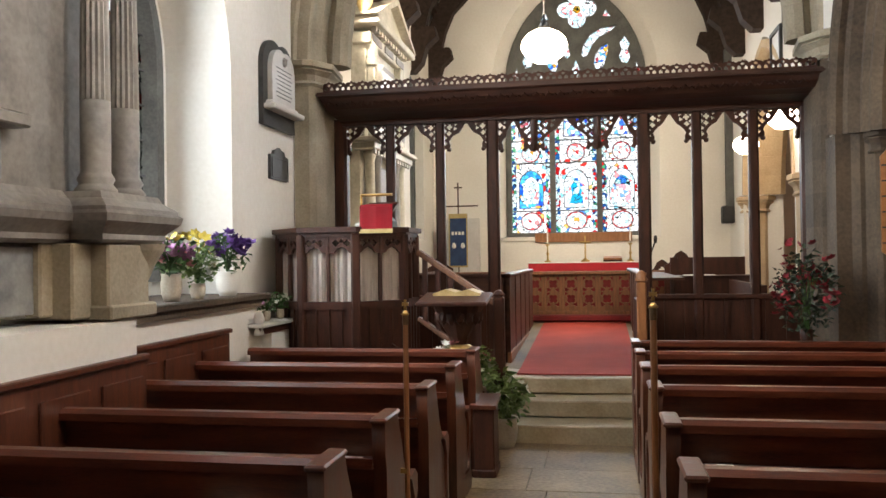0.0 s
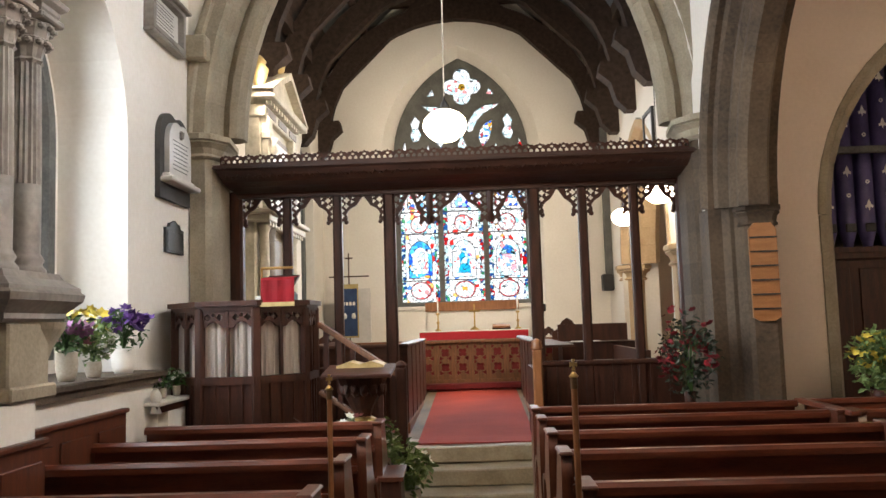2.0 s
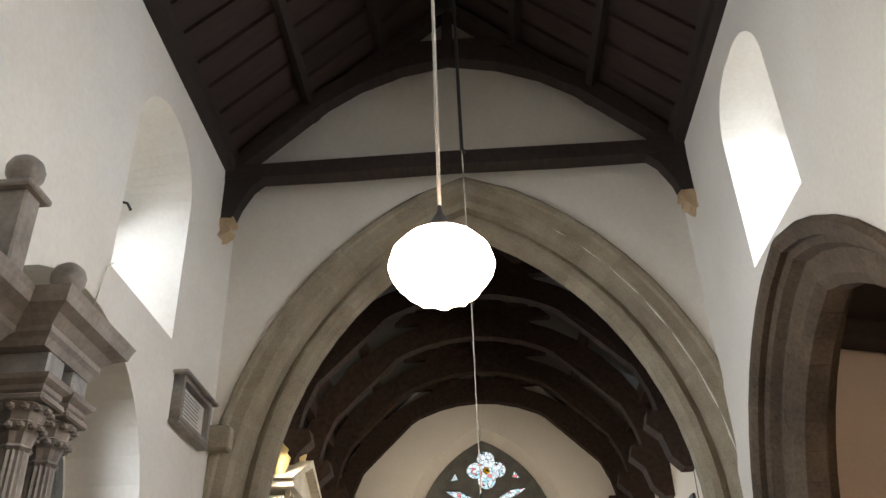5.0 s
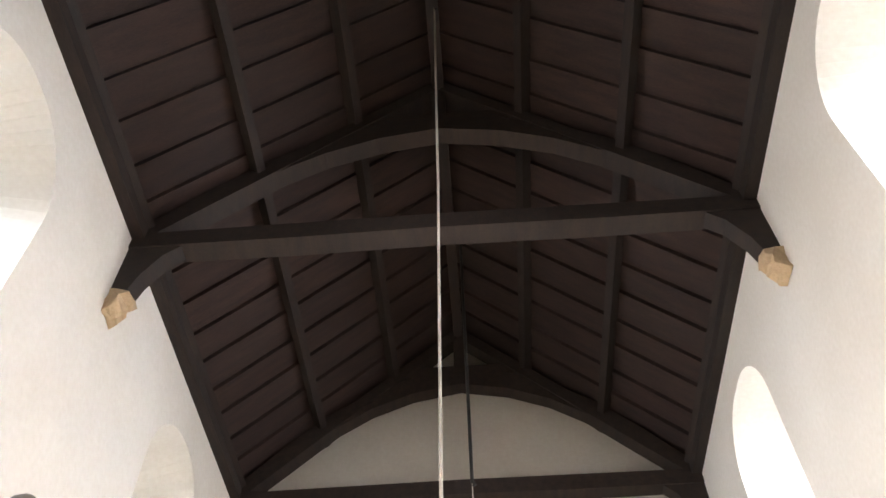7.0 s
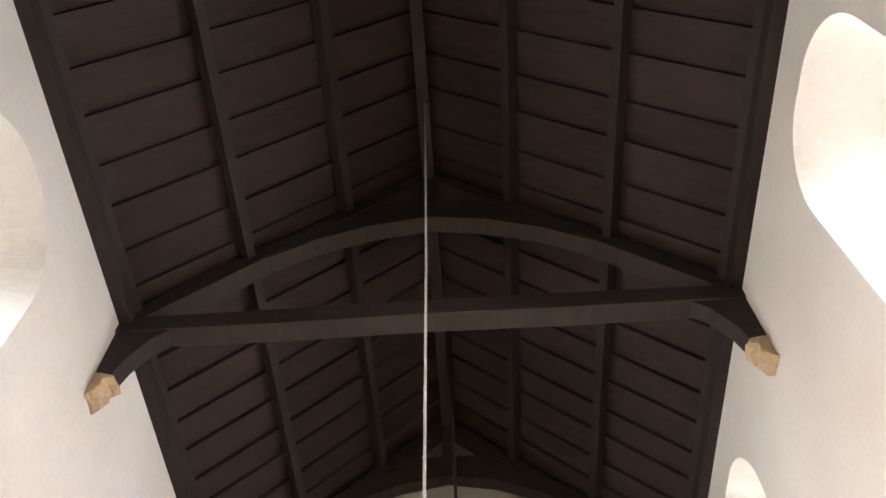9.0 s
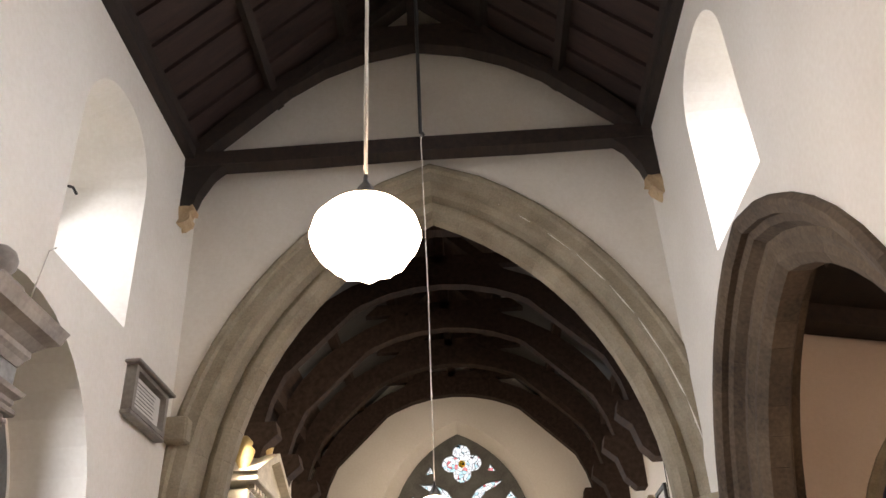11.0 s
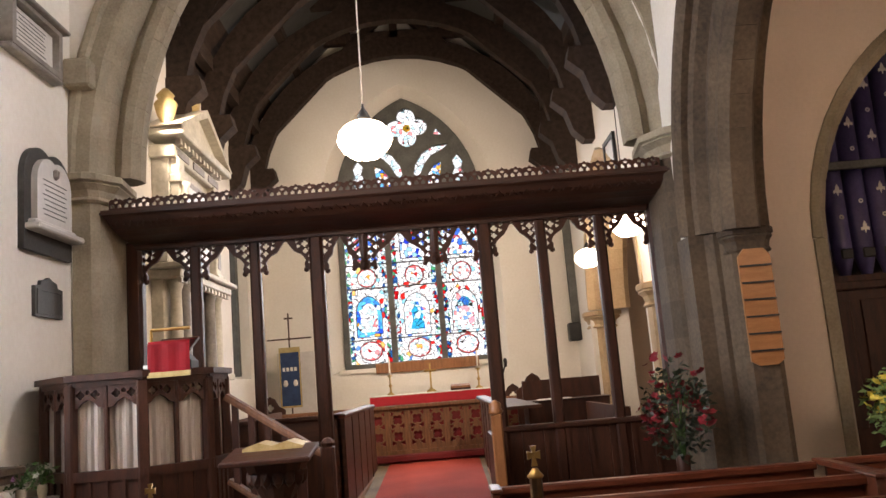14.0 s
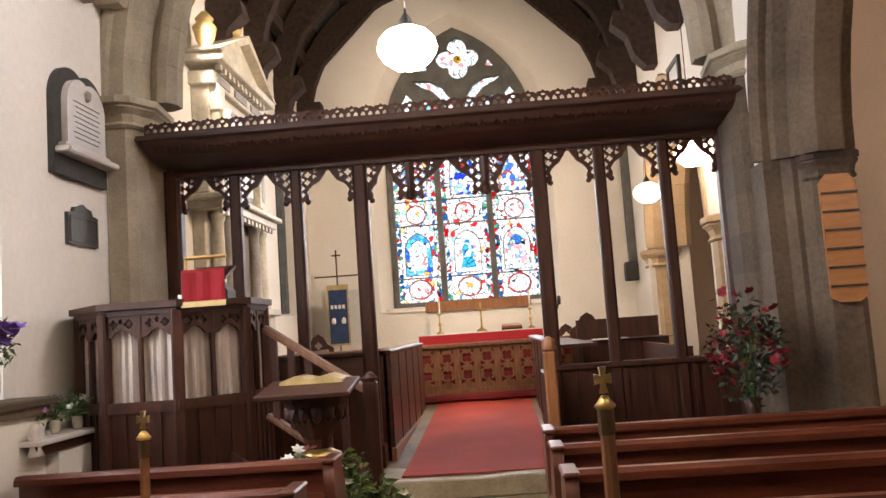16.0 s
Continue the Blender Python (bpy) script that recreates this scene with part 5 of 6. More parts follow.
def blossoms(bm, n, cx, cy, cz, rx, ry, rz, size, rng, petals=6):
    """Open flower heads of several small petals."""
    for _ in range(n):
        a, b = rng.uniform(0, 2 * math.pi), rng.uniform(-0.6, 1)
        r = rng.uniform(0.6, 1.05)
        k = math.sqrt(max(0, 1 - b * b))
        p = Vector((cx + rx * r * k * math.cos(a), cy + ry * r * k * math.sin(a), cz + rz * r * b))
        m = Euler((rng.uniform(-0.9, 0.9), rng.uniform(-0.9, 0.9), rng.uniform(0, 6.3))).to_matrix()
        s = size * rng.uniform(0.7, 1.3)
        for j in range(petals):
            t = 2 * math.pi * j / petals
            d, e = Vector((math.cos(t), math.sin(t), 0.35)), Vector((-math.sin(t), math.cos(t), 0)) * 0.36
            vs = [bm.verts.new(p + m @ q) for q in (Vector((0, 0, 0)), (d * 0.55 + e) * s, d * s, (d * 0.55 - e) * s)]
            bm.faces.new(vs)
    return bm


def stems(bm, n, cx, cy, z0, z1, spread, rng):
    for _ in range(n):
        a, r = rng.uniform(0, 6.3), rng.uniform(0.2, 1) * spread
        tube(bm, [(cx, cy, z0), (cx + 0.4 * r * math.cos(a), cy + 0.4 * r * math.sin(a), (z0 + z1) / 2), (cx + r * math.cos(a), cy + r * math.sin(a), z1 * rng.uniform(0.85, 1.0) + z0 * 0.05)], 0.004, 4)
    return bm


def bouquet(name, x, y, z, h, w, label, leafmat, leaves, heads, vase_h, vase_r, vase_mat, seed, pot="vase", leaf=0.05, cy=None):
    """A pot with stems, foliage and flower heads: heads is a list of (material, name, count, size, height share, spread share)."""
    rng = random.Random(seed)
    t = thing(name, x, y, z, label, "flowers", "flower arrangements")
    part(pot, lathe(bmesh.new(), [(vase_r * 0.7, 0), (vase_r * 0.9, vase_h * 0.25), (vase_r, vase_h * 0.6), (vase_r * 0.92, vase_h * 0.92), (vase_r, vase_h), (vase_r * 0.85, vase_h), (vase_r * 0.8, vase_h * 0.9)], 16), vase_mat, t, "", True)
    part("stem", stems(bmesh.new(), 16, 0, 0, vase_h * 0.8, vase_h + h * 0.8, w * 0.6, rng), LEAF, t)
    fo = part("foliage", leafy(bmesh.new(), leaves, 0, 0, vase_h + h * 0.4, w, w, h * 0.5, leaf, rng), leafmat, t)
    tagged(fo, kind="stuff")
    for m, nm, n, s, hz, sp in heads:
        tagged(part(nm.replace("flowers", "bloom").replace("buds", "bud"), blossoms(bmesh.new(), n, 0, 0, vase_h + h * hz, w * sp, w * sp, h * 0.32, s, rng), m, t), kind="stuff")
    return t


bouquet("flower_vase", -2.60, 6.12, 1.385, 0.30, 0.16, "mauve and pink flowers in a pale vase on the sill", LEAF, 190, [(MAUVE, "mauve_flowers", 34, 0.045, 0.5, 0.9), (PINKPETAL, "pink_flowers", 12, 0.04, 0.35, 0.8), (YELLOW, "yellow_flowers", 6, 0.05, 0.95, 0.8)], 0.20, 0.075, WICKER, 1)
bouquet("flower_vase", -2.58, 6.48, 1.385, 0.34, 0.15, "white, green and yellow flowers trailing over a vase", LEAFPALE, 260, [(WHITEPETAL, "white_flowers", 36, 0.03, 0.35, 1.0), (YELLOW, "yellow_flowers", 9, 0.055, 0.85, 0.7)], 0.12, 0.06, WICKER, 2)
bouquet("flower_vase", -2.58, 7.0, 1.385, 0.36, 0.19, "tall purple irises in a cream pot on the sill", LEAF, 120, [(PURPLE, "purple_flowers", 60, 0.055, 0.55, 1.0), (WHITEPETAL, "white_flowers", 4, 0.04, 0.2, 0.8)], 0.20, 0.095, WHITECLOTH, 3)

# small shelf table with little vases
table = thing("side_table", -2.55, 7.62, 0.0, "white-topped narrow table with cream panelled sides", "table")
part("tabletop", B(-0.16, 0.19, -0.42, 0.34, 1.10, 1.135, bevel=0.008), WHITEMARBLE, table)
part("body", B(-0.14, 0.14, -0.12, 0.30, 0.03, 1.10), WHITECLOTH, table)
part("apron", B(0.14, 0.155, -0.40, 0.32, 1.04, 1.10), OAK, table)
for k, (x, y, c, nm) in enumerate(((-2.52, 7.42, MAUVE, "mauve_flowers"), (-2.50, 7.62, PINKPETAL, "pink_flowers"), (-2.46, 7.84, WHITEPETAL, "white_flowers"))):
    bouquet("posy", x, y, 1.135, 0.17, 0.09, "small posy of garden flowers in a glass jar", LEAF, 90, [(c, nm, 14, 0.026, 0.5, 0.9)], 0.09, 0.035, WICKER, 10 + k, "jar", 0.035)
fig = thing("candle_holder", -2.42, 7.25, 1.04, "small white figure-shaped candle holder beside the table", "candle holder")
part("body", lathe(bmesh.new(), [(0.05, 0), (0.035, 0.04), (0.03, 0.08), (0.05, 0.13), (0.035, 0.18), (0.02, 0.2)], 12), WHITEMARBLE, fig, "", True)


# ---- pulpit ----
def pulpit():
    cx, cy, R = -1.98, 8.40, 0.66
    t = thing("pulpit", cx, cy, 0.0, "dark carved oak pulpit with pierced panels over cream curtains", "pulpit")
    n = 8
    cor = [(R * math.cos(2 * math.pi * (k + 0.5) / n), R * math.sin(2 * math.pi * (k + 0.5) / n)) for k in range(n)]
    def poly(s):
        return [(x * s, y * s) for x, y in cor]
    part("top_rail", prism(bmesh.new(), poly(1.10), "z", 1.915, 1.96), OAK, t)
    part("rail_moulding", prism(bmesh.new(), poly(1.05), "z", 1.875, 1.915), OAK, t)
    part("middle_rail", prism(bmesh.new(), poly(1.06), "z", 1.22, 1.29), OAK, t)
    part("base_moulding", prism(bmesh.new(), poly(1.08), "z", 0.45, 0.55), OAK, t)
    part("floor", prism(bmesh.new(), poly(0.96), "z", 0.50, 0.60), OAK, t)
    part("pedestal", prism(bmesh.new(), poly(0.85), "z", 0.03, 0.50), OAK, t)
    for k in range(n):
        x, y = cor[k]
        a = math.atan2(y, x)
        m = Matrix.Translation((x, y, 0)) @ Matrix.Rotation(a, 4, "Z")
        part("corner_post", B(-0.035, 0.035, -0.04, 0.04, 0.5, 1.90, m=m, bevel=0.012), OAK, t)
        x2, y2 = cor[(k + 1) % n]
        mid, ang = ((x + x2) / 2, (y + y2) / 2), math.atan2(y2 - y, x2 - x)
        L = math.hypot(x2 - x, y2 - y)
        m = Matrix.Translation((*mid, 0)) @ Matrix.Rotation(ang, 4, "Z")
        part("lower_board", B(-L / 2, L / 2, -0.015, 0.015, 0.55, 1.22, m=m), OAK, t)
        for u in (-0.12, 0.0, 0.12):
            part("board_fillet", B(u - 0.012, u + 0.012, -0.03, 0.03, 0.56, 1.22, m=m), OAK, t)
        part("mullion", B(-0.014, 0.014, -0.022, 0.022, 1.29, 1.875, m=m, bevel=0.006), OAK, t)
        for c in (-L / 4, L / 4):
            w = L / 4 - 0.03
            o = [(-w - 0.03, 0.20), (-w - 0.03, 0.045), (-w * 0.75, 0.055), (-w * 0.5, 0.085), (0, 0.11), (w * 0.5, 0.085), (w * 0.75, 0.055), (w + 0.03, 0.045), (w + 0.03, 0.20)]
            bm = upright(plate("head", o, [foil(-w * 0.55, 0.142, 0.033, 4, 4), foil(w * 0.55, 0.142, 0.033, 4, 4), circle(0, 0.16, 0.018, 8)], 0.03))
            bmesh.ops.transform(bm, matrix=m @ Matrix.Translation((c, 0, 1.675)), verts=bm.verts)
            part("pierced_head", bm, OAK, t)
        bm = bmesh.new()
        nn = 28
        prev = None
        for i in range(nn + 1):
            u = -L / 2 + L * i / nn
            v = 0.035 + 0.012 * math.sin(i * 1.7) + 0.006 * math.sin(i * 0.6 + k)
            row = [bm.verts.new(m @ Vector((u, v, z))) for z in (1.28, 1.6, 1.88)]
            if prev:
                for j in range(2):
                    bm.faces.new((prev[j], row[j], row[j + 1], prev[j + 1]))
            prev = row
        bmesh.ops.solidify(bm, geom=bm.faces[:], thickness=0.006)
        part("curtain", bm, CURTAIN, t, "gathered cream curtain")
    return t


pulpit()
desk = thing("pulpit_desk", -1.55, 7.88, 1.955, "book desk with a red fall edged in gold fringe", "book desk")
part("support", prism(bmesh.new(), [(-0.20, 0.0), (0.12, 0.0), (0.12, 0.06), (-0.02, 0.20), (-0.06, 0.20)], "y", 0.10, 0.28), IRON, desk, "black desk support")
part("board", B(-0.12, 0.16, 0.0, 0.26, 0.13, 0.15, m=Matrix.Rotation(radians(22), 4, "X")), OAK, desk)
part("book", B(-0.22, 0.02, 0.06, 0.24, 0.02, 0.045), PAPER, desk, "open white book")
bm = bmesh.new()
for i in range(13):
    for j, (y, z) in enumerate(((0.14, 0.24), (-0.085, 0.22), (-0.10, 0.20), (-0.105, 0.10), (-0.105, 0.0))):
        bm.verts.new((-0.13 + 0.30 * i / 12, y - 0.006 * math.sin(i * 1.3) * (j > 1), z - 0.02))
bm.verts.ensure_lookup_table()
for i in range(12):
    for j in range(4):
        a = i * 5 + j
        bm.faces.new([bm.verts[q] for q in (a, a + 5, a + 6, a + 1)])
bmesh.ops.solidify(bm, geom=bm.faces[:], thickness=0.008)
part("cloth", bm, REDCLOTH, desk, "bright red hanging cloth")
part("fringe", B(-0.132, 0.172, -0.118, -0.098, -0.055, -0.018), GILT, desk, "gold fringe")
part("rail", tube(bmesh.new(), [(-0.17, 0.1, 0.30), (0.12, 0.1, 0.30)], 0.013), GOLD, desk)
part("rail_post", tube(bmesh.new(), [(-0.17, 0.1, 0.30), (-0.17, 0.1, 0.16)], 0.01), GOLD, desk)


# ---- pulpit stair ----
def stair():
    t = thing("pulpit_stair", -1.0, 8.1, 0.0, "dark oak pulpit stair with a polished brown handrail", "stair")
    a, b = Vector((-0.24, 0.10, 1.73)), Vector((0.53, -0.10, 1.24))
    d = (b - a)
    ang = math.atan2(d.y, d.x)
    def rail(z, name, r):
        bm = bmesh.new()
        n = Vector((-d.y, d.x, 0)).normalized()
        up = n.cross(d.normalized())
        sweep(bm, [(-r, -r * 0.8), (r, -r * 0.8), (r * 1.15, 0), (r, r * 0.8), (-r, r * 0.8), (-r * 1.15, 0)], [(a + Vector((0, 0, z)), n, up), (b + Vector((0, 0, z)), n, up)])
        part(name, bm, RAILWOOD, t, "polished light-brown wooden rail")
    rail(0.0, "handrail", 0.03)
    rail(-0.62, "lower_rail", 0.026)
    for k in range(6):
        p = a.lerp(b, (k + 0.5) / 6)
        part("baluster", B(p.x - 0.022, p.x + 0.022, p.y - 0.022, p.y + 0.022, p.z - 0.62, p.z - 0.02), OAK, t)
    part("newel", B(b.x - 0.05, b.x + 0.05, b.y - 0.05, b.y + 0.05, 0.0, b.z + 0.08, bevel=0.014), OAK, t)
    part("newel_cap", lathe(bmesh.new(), [(0.05, 0), (0.06, 0.02), (0.03, 0.05), (0.01, 0.06)], 8, b.x, b.y, b.z + 0.08), OAK, t)
    for k in range(4):
        x = 0.34 - k * 0.19
        part("tread", B(x - 0.2, x + 0.04, -0.1, 0.62, 0.16 * (k + 1) - 0.03, 0.16 * (k + 1)), OAK, t)
        part("riser", B(x + 0.01, x + 0.03, -0.08, 0.62, 0.16 * k, 0.16 * (k + 1) - 0.03), OAK, t)
    part("string", prism(bmesh.new(), [(-0.45, 0.55), (0.42, 0.0), (0.42, 0.3), (-0.45, 0.9)], "y", -0.13, -0.09), OAK, t)


stair()

# ---- lectern ----
lect = thing("lectern", -0.77, 7.62, 0.0, "dark carved wooden lectern with a gilt book rest", "lectern")
part("base", lathe(bmesh.new(), [(0.24, 0.0), (0.24, 0.06), (0.18, 0.09), (0.10, 0.14), (0.07, 0.2)], 8), OAK, lect)
part("stem", lathe(bmesh.new(), [(0.07, 0.18), (0.06, 0.5), (0.09, 0.54), (0.055, 0.6), (0.06, 0.85)], 12), OAK, lect, "", True)
part("knop", lathe(bmesh.new(), [(0.06, 0.84), (0.14, 0.87), (0.15, 0.90), (0.07, 0.94)], 14), GOLD, lect, "brass knop", True)
bm = lathe(bmesh.new(), [(0.07, 0.92), (0.09, 1.0), (0.16, 1.12), (0.21, 1.24), (0.23, 1.30)], 12)
for k in range(14):
    a_ = 2 * math.pi * k / 14
    bml = bmesh.new()
    bmesh.ops.create_icosphere(bml, subdivisions=1, radius=0.045, matrix=Matrix.Translation((0.17 * math.cos(a_), 0.17 * math.sin(a_), 1.17)) @ Matrix.Diagonal((1, 1, 1.5, 1)))
    part("carved_leaf", bml, OAK, lect)
part("carved_head", bm, OAK, lect, "carved leafy head")
part("desk", B(-0.29, 0.29, -0.22, 0.24, 1.30, 1.335, m=Matrix.Translation((0, 0, 0.02)) @ Matrix.Rotation(radians(8), 4, "X"), bevel=0.008), OAK, lect)
part("book", prism(bmesh.new(), [(-0.20, 1.37), (-0.10, 1.405), (0.0, 1.38), (0.10, 1.405), (0.20, 1.37), (0.20, 1.35), (-0.20, 1.35)], "y", -0.12, 0.18), GILT, lect, "gilt-edged open book")


# ---- wardens' staves ----
BRONZE = mat("bronze", (0.10, 0.065, 0.035), (0.20, 0.13, 0.07), 0.45, 4, 60, 0.1, 0.7)


def stave(x, y, top, label):
    t = thing("warden_staff", x, y, 0.0, label, "staff", "wardens' staves")
    h = top
    part("pole", tube(bmesh.new(), [(0, 0, 0), (0, 0, h - 0.118)], 0.0125), LIGHTWOOD, t)
    part("sleeve", tube(bmesh.new(), [(0, 0, h - 0.12), (0, 0, h - 0.075)], 0.0145), BRONZE, t, "dull bronze sleeve")
    part("ferrule", lathe(bmesh.new(), [(0.016, h - 0.077), (0.019, h - 0.072), (0.012, h - 0.064), (0.006, h - 0.055)], 10), GOLD, t, "", True)
    cr = part("cross", upright(plate("cross", [(-0.012, -0.032), (0.012, -0.032), (0.006, -0.008), (0.024, -0.012), (0.024, 0.012), (0.006, 0.008), (0.011, 0.027), (-0.011, 0.027), (-0.006, 0.008), (-0.024, 0.012), (-0.024, -0.012), (-0.006, -0.008)], [], 0.014)), GOLD, t, "brass cross")
    cr.location.z = h - 0.027
    cr.scale = (0.6, 0.75, 0.75)
    part("bracket", B(-0.03 if x < 0 else 0.0, 0.0 if x < 0 else 0.03, -0.012, 0.012, 0.70, 0.72), GOLD, t)


stave(-0.46, 4.30, 1.49, "light wooden staff with a brass cross beside a pew")
stave(0.595, 3.72, 1.555, "light wooden staff with a brass cross beside a pew")


# ---- chancel furniture ----
def stall(name, x0, x1, y0, y1, label):
    """A panelled choir stall front with a sloping book desk."""
    t = thing(name, 0, 0, 0.484, label, "choir stall", "choir stalls")
    s = 1 if x0 < 0 else -1
    inner = x1 if x0 < 0 else x0
    h = 0.96
    part("side_panel", B(inner - 0.03, inner + 0.03, y0, y1, 0.0, h), OAKRED, t)
    he = h if s > 0 else 0.70
    part("end_panel", B(x0, x1, y0, y0 + 0.05, 0.0, he), OAKRED, t)
    part("plinth", B(inner - 0.05 if s < 0 else inner + 0.0, inner + 0.0 if s < 0 else inner + 0.05, y0 - 0.02, y1, 0.0, 0.13, bevel=0.01), LIGHTWOOD, t)
    part("cap_rail", B(inner - 0.08, inner + 0.05, y0 - 0.03, y1, h, h + 0.045, bevel=0.012), OAKRED, t)
    part("end_cap", B(x0, x1, y0 - 0.03, y0 + 0.08, he, he + 0.045, bevel=0.012), OAKRED, t)
    n = 5
    for k in range(n):
        a = y0 + (y1 - y0) * k / n
        part("stile", B(inner + s * 0.03 - 0.008, inner + s * 0.03 + 0.008, a, a + 0.09, 0.13, h), OAKRED, t)
    part("desk", B(min(inner - s * 0.42, inner), max(inner - s * 0.42, inner), y0 + 0.05, y1, h - 0.05, h - 0.02), OAKRED, t)
    part("bench", B(min(inner - s * 1.2, inner - s * 0.8), max(inner - s * 1.2, inner - s * 0.8), y0 + 0.05, y1, 0.42, 0.46), OAKRED, t)
    part("bench_back", B(min(inner - s * 1.26, inner - s * 1.20), max(inner - s * 1.26, inner - s * 1.20), y0 + 0.05, y1, 0.0, 1.0 if s > 0 else 0.85), OAKRED, t)
    return t


stall("choir_stall", -1.9, -0.60, 9.85, 13.2, "dark oak choir stall with a panelled front")
stall("choir_stall", 0.90, 2.3, 9.85, 13.2, "dark oak choir stall with a panelled front")
newel = thing("step_newel", 0.80, 8.62, 0.30, "light oak post at the chancel steps", "post")
part("post", B(-0.045, 0.045, -0.05, 0.05, 0.02, 1.12, bevel=0.012), LIGHTWOOD, newel)
part("cap", lathe(bmesh.new(), [(0.05, 1.12), (0.06, 1.14), (0.045, 1.17), (0.05, 1.20), (0.01, 1.23)], 12), LIGHTWOOD, newel, "", True)
part("board", B(-0.025, 0.025, 0.05, 1.2, 0.2, 0.92), OAK, newel)


def rail():
    t = thing("communion_rail", 0, 13.7, 0.68, "carved oak communion rail with red-backed pierced panels", "rail")
    part("top_rail", B(-2.4, 2.5, -0.06, 0.06, 0.70, 0.76, bevel=0.014), RAILWOOD, t)
    part("bottom_rail", B(-2.4, 2.5, -0.04, 0.04, 0.08, 0.14), RAILWOOD, t)
    part("kneeler", B(-2.3, 2.4, -0.30, -0.06, 0.0, 0.09, bevel=0.02), DEEPRED, t, "long red kneeler")
    part("backing", B(-2.4, 2.5, 0.02, 0.03, 0.14, 0.70), DEEPRED, t, "red cloth behind the tracery")
    w = 0.275
    x = -2.35
    hs = []
    for z in (0.17, 0.40):
        hs += [foil(w / 2, z + 0.08, 0.075, 4, 5, math.pi / 4), [(0.045, z - 0.045), (w / 2 - 0.02, z - 0.01), (0.045, z + 0.03)], [(w - 0.045, z - 0.045), (w / 2 + 0.02, z - 0.01), (w - 0.045, z + 0.03)], [(0.045, z + 0.13), (w / 2 - 0.045, z + 0.17), (0.045, z + 0.2)], [(w - 0.045, z + 0.13), (w / 2 + 0.045, z + 0.17), (w - 0.045, z + 0.2)]]
    first = None
    while x < 2.3:
        if first is None:
            first = mesh_of("tracery_panel", moved(upright(plate("tp", [(0, 0), (w, 0), (w, 0.56), (0, 0.56)], [[(u, v - 0.06) for u, v in h] for h in hs], 0.03)), 0, 0, 0.14), RAILWOOD)
            stile = mesh_of("stile", B(-0.022, 0.022, -0.035, 0.035, 0.08, 0.70), RAILWOOD)
        for nm, me in (("tracery_panel", first), ("stile", stile)):
            ob = new(nm, me)
            ob.parent = t
            ob.location.x = x
        x += w
    return t


rail()
altar = thing("altar", 0.17, 15.45, 0.68, "altar under a white linen cloth with a crimson frontal", "altar")
part("table", B(-0.92, 0.92, -0.25, 0.30, 0.0, 0.86), OAK, altar)
part("frontal", B(-0.945, 0.945, -0.28, -0.25, 0.02, 0.865), REDCLOTH, altar, "crimson altar frontal")
part("superfrontal", B(-0.955, 0.955, -0.295, -0.28, 0.74, 0.872), REDCLOTH, altar)
part("linen", B(-0.97, 0.97, -0.29, 0.31, 0.873, 0.89, bevel=0.005), WHITECLOTH, altar, "white linen cloth")
structure("trim_reredos", B(-0.72, 1.02, 15.93, 15.995, 1.93, 2.10, bevel=0.008), LIGHTWOOD, "brown wooden ledge under the east window")
for x in (-0.47, 0.97):
    t = thing("candlestick", x, 15.55, 1.57, "brass altar candlestick with a white candle", "candlestick", "altar candlesticks")
    part("stick", lathe(bmesh.new(), [(0.06, 0), (0.06, 0.015), (0.02, 0.04), (0.014, 0.12), (0.03, 0.15), (0.012, 0.18), (0.012, 0.28), (0.04, 0.31), (0.04, 0.32)], 12), GOLD, t, "", True)
    part("candle", lathe(bmesh.new(), [(0.014, 0.32), (0.014, 0.60), (0.004, 0.61)], 10), WHITECLOTH, t, "tall white candle")
cross = thing("altar_cross", 0.19, 15.55, 1.57, "slender dark brass standing cross on the altar", "cross")
part("foot", lathe(bmesh.new(), [(0.08, 0), (0.08, 0.02), (0.03, 0.05), (0.014, 0.08)], 12), GOLD, cross, "", True)
part("shaft", B(-0.014, 0.014, -0.01, 0.01, 0.07, 0.46), GOLD, cross)
part("arm", B(-0.10, 0.10, -0.012, 0.012, 0.33, 0.36), GOLD, cross)
bk = thing("altar_book", 0.66, 15.3, 1.57, "dark open book on a low altar stand", "book")
part("stand", B(-0.16, 0.16, -0.08, 0.08, 0.0, 0.05, m=Matrix.Rotation(radians(14), 4, "X")), OAK, bk)
part("pages", B(-0.15, 0.15, -0.07, 0.07, 0.05, 0.08, m=Matrix.Rotation(radians(14), 4, "X")), LIGHTWOOD, bk)

# banner before a pale recess
structure("door_recess_north", B(-2.36, -1.74, 15.90, 15.997, 0.7, 2.40), WHITEMARBLE, "pale stone surround behind the banner")
ban = thing("banner", -2.05, 15.35, 0.68, "dark blue embroidered banner on a pole with a cross", "banner")
part("pole", tube(bmesh.new(), [(0, 0.03, 0), (0, 0.03, 2.12)], 0.012), OAK, ban)
part("crossbar", tube(bmesh.new(), [(-0.36, 0.03, 1.92), (0.36, 0.03, 1.92)], 0.012), OAK, ban)
pcx = part("pole_cross", upright(plate("pc", [(-0.012, 0), (0.012, 0), (0.012, 0.14), (0.07, 0.14), (0.07, 0.165), (0.012, 0.165), (0.012, 0.24), (-0.012, 0.24), (-0.012, 0.165), (-0.07, 0.165), (-0.07, 0.14), (-0.012, 0.14)], [], 0.012)), OAK, ban)
pcx.location = (0, 0.03, 2.1)
part("cloth", B(-0.17, 0.17, -0.01, 0.005, 0.82, 1.78), BLUECLOTH, ban, "blue cloth")
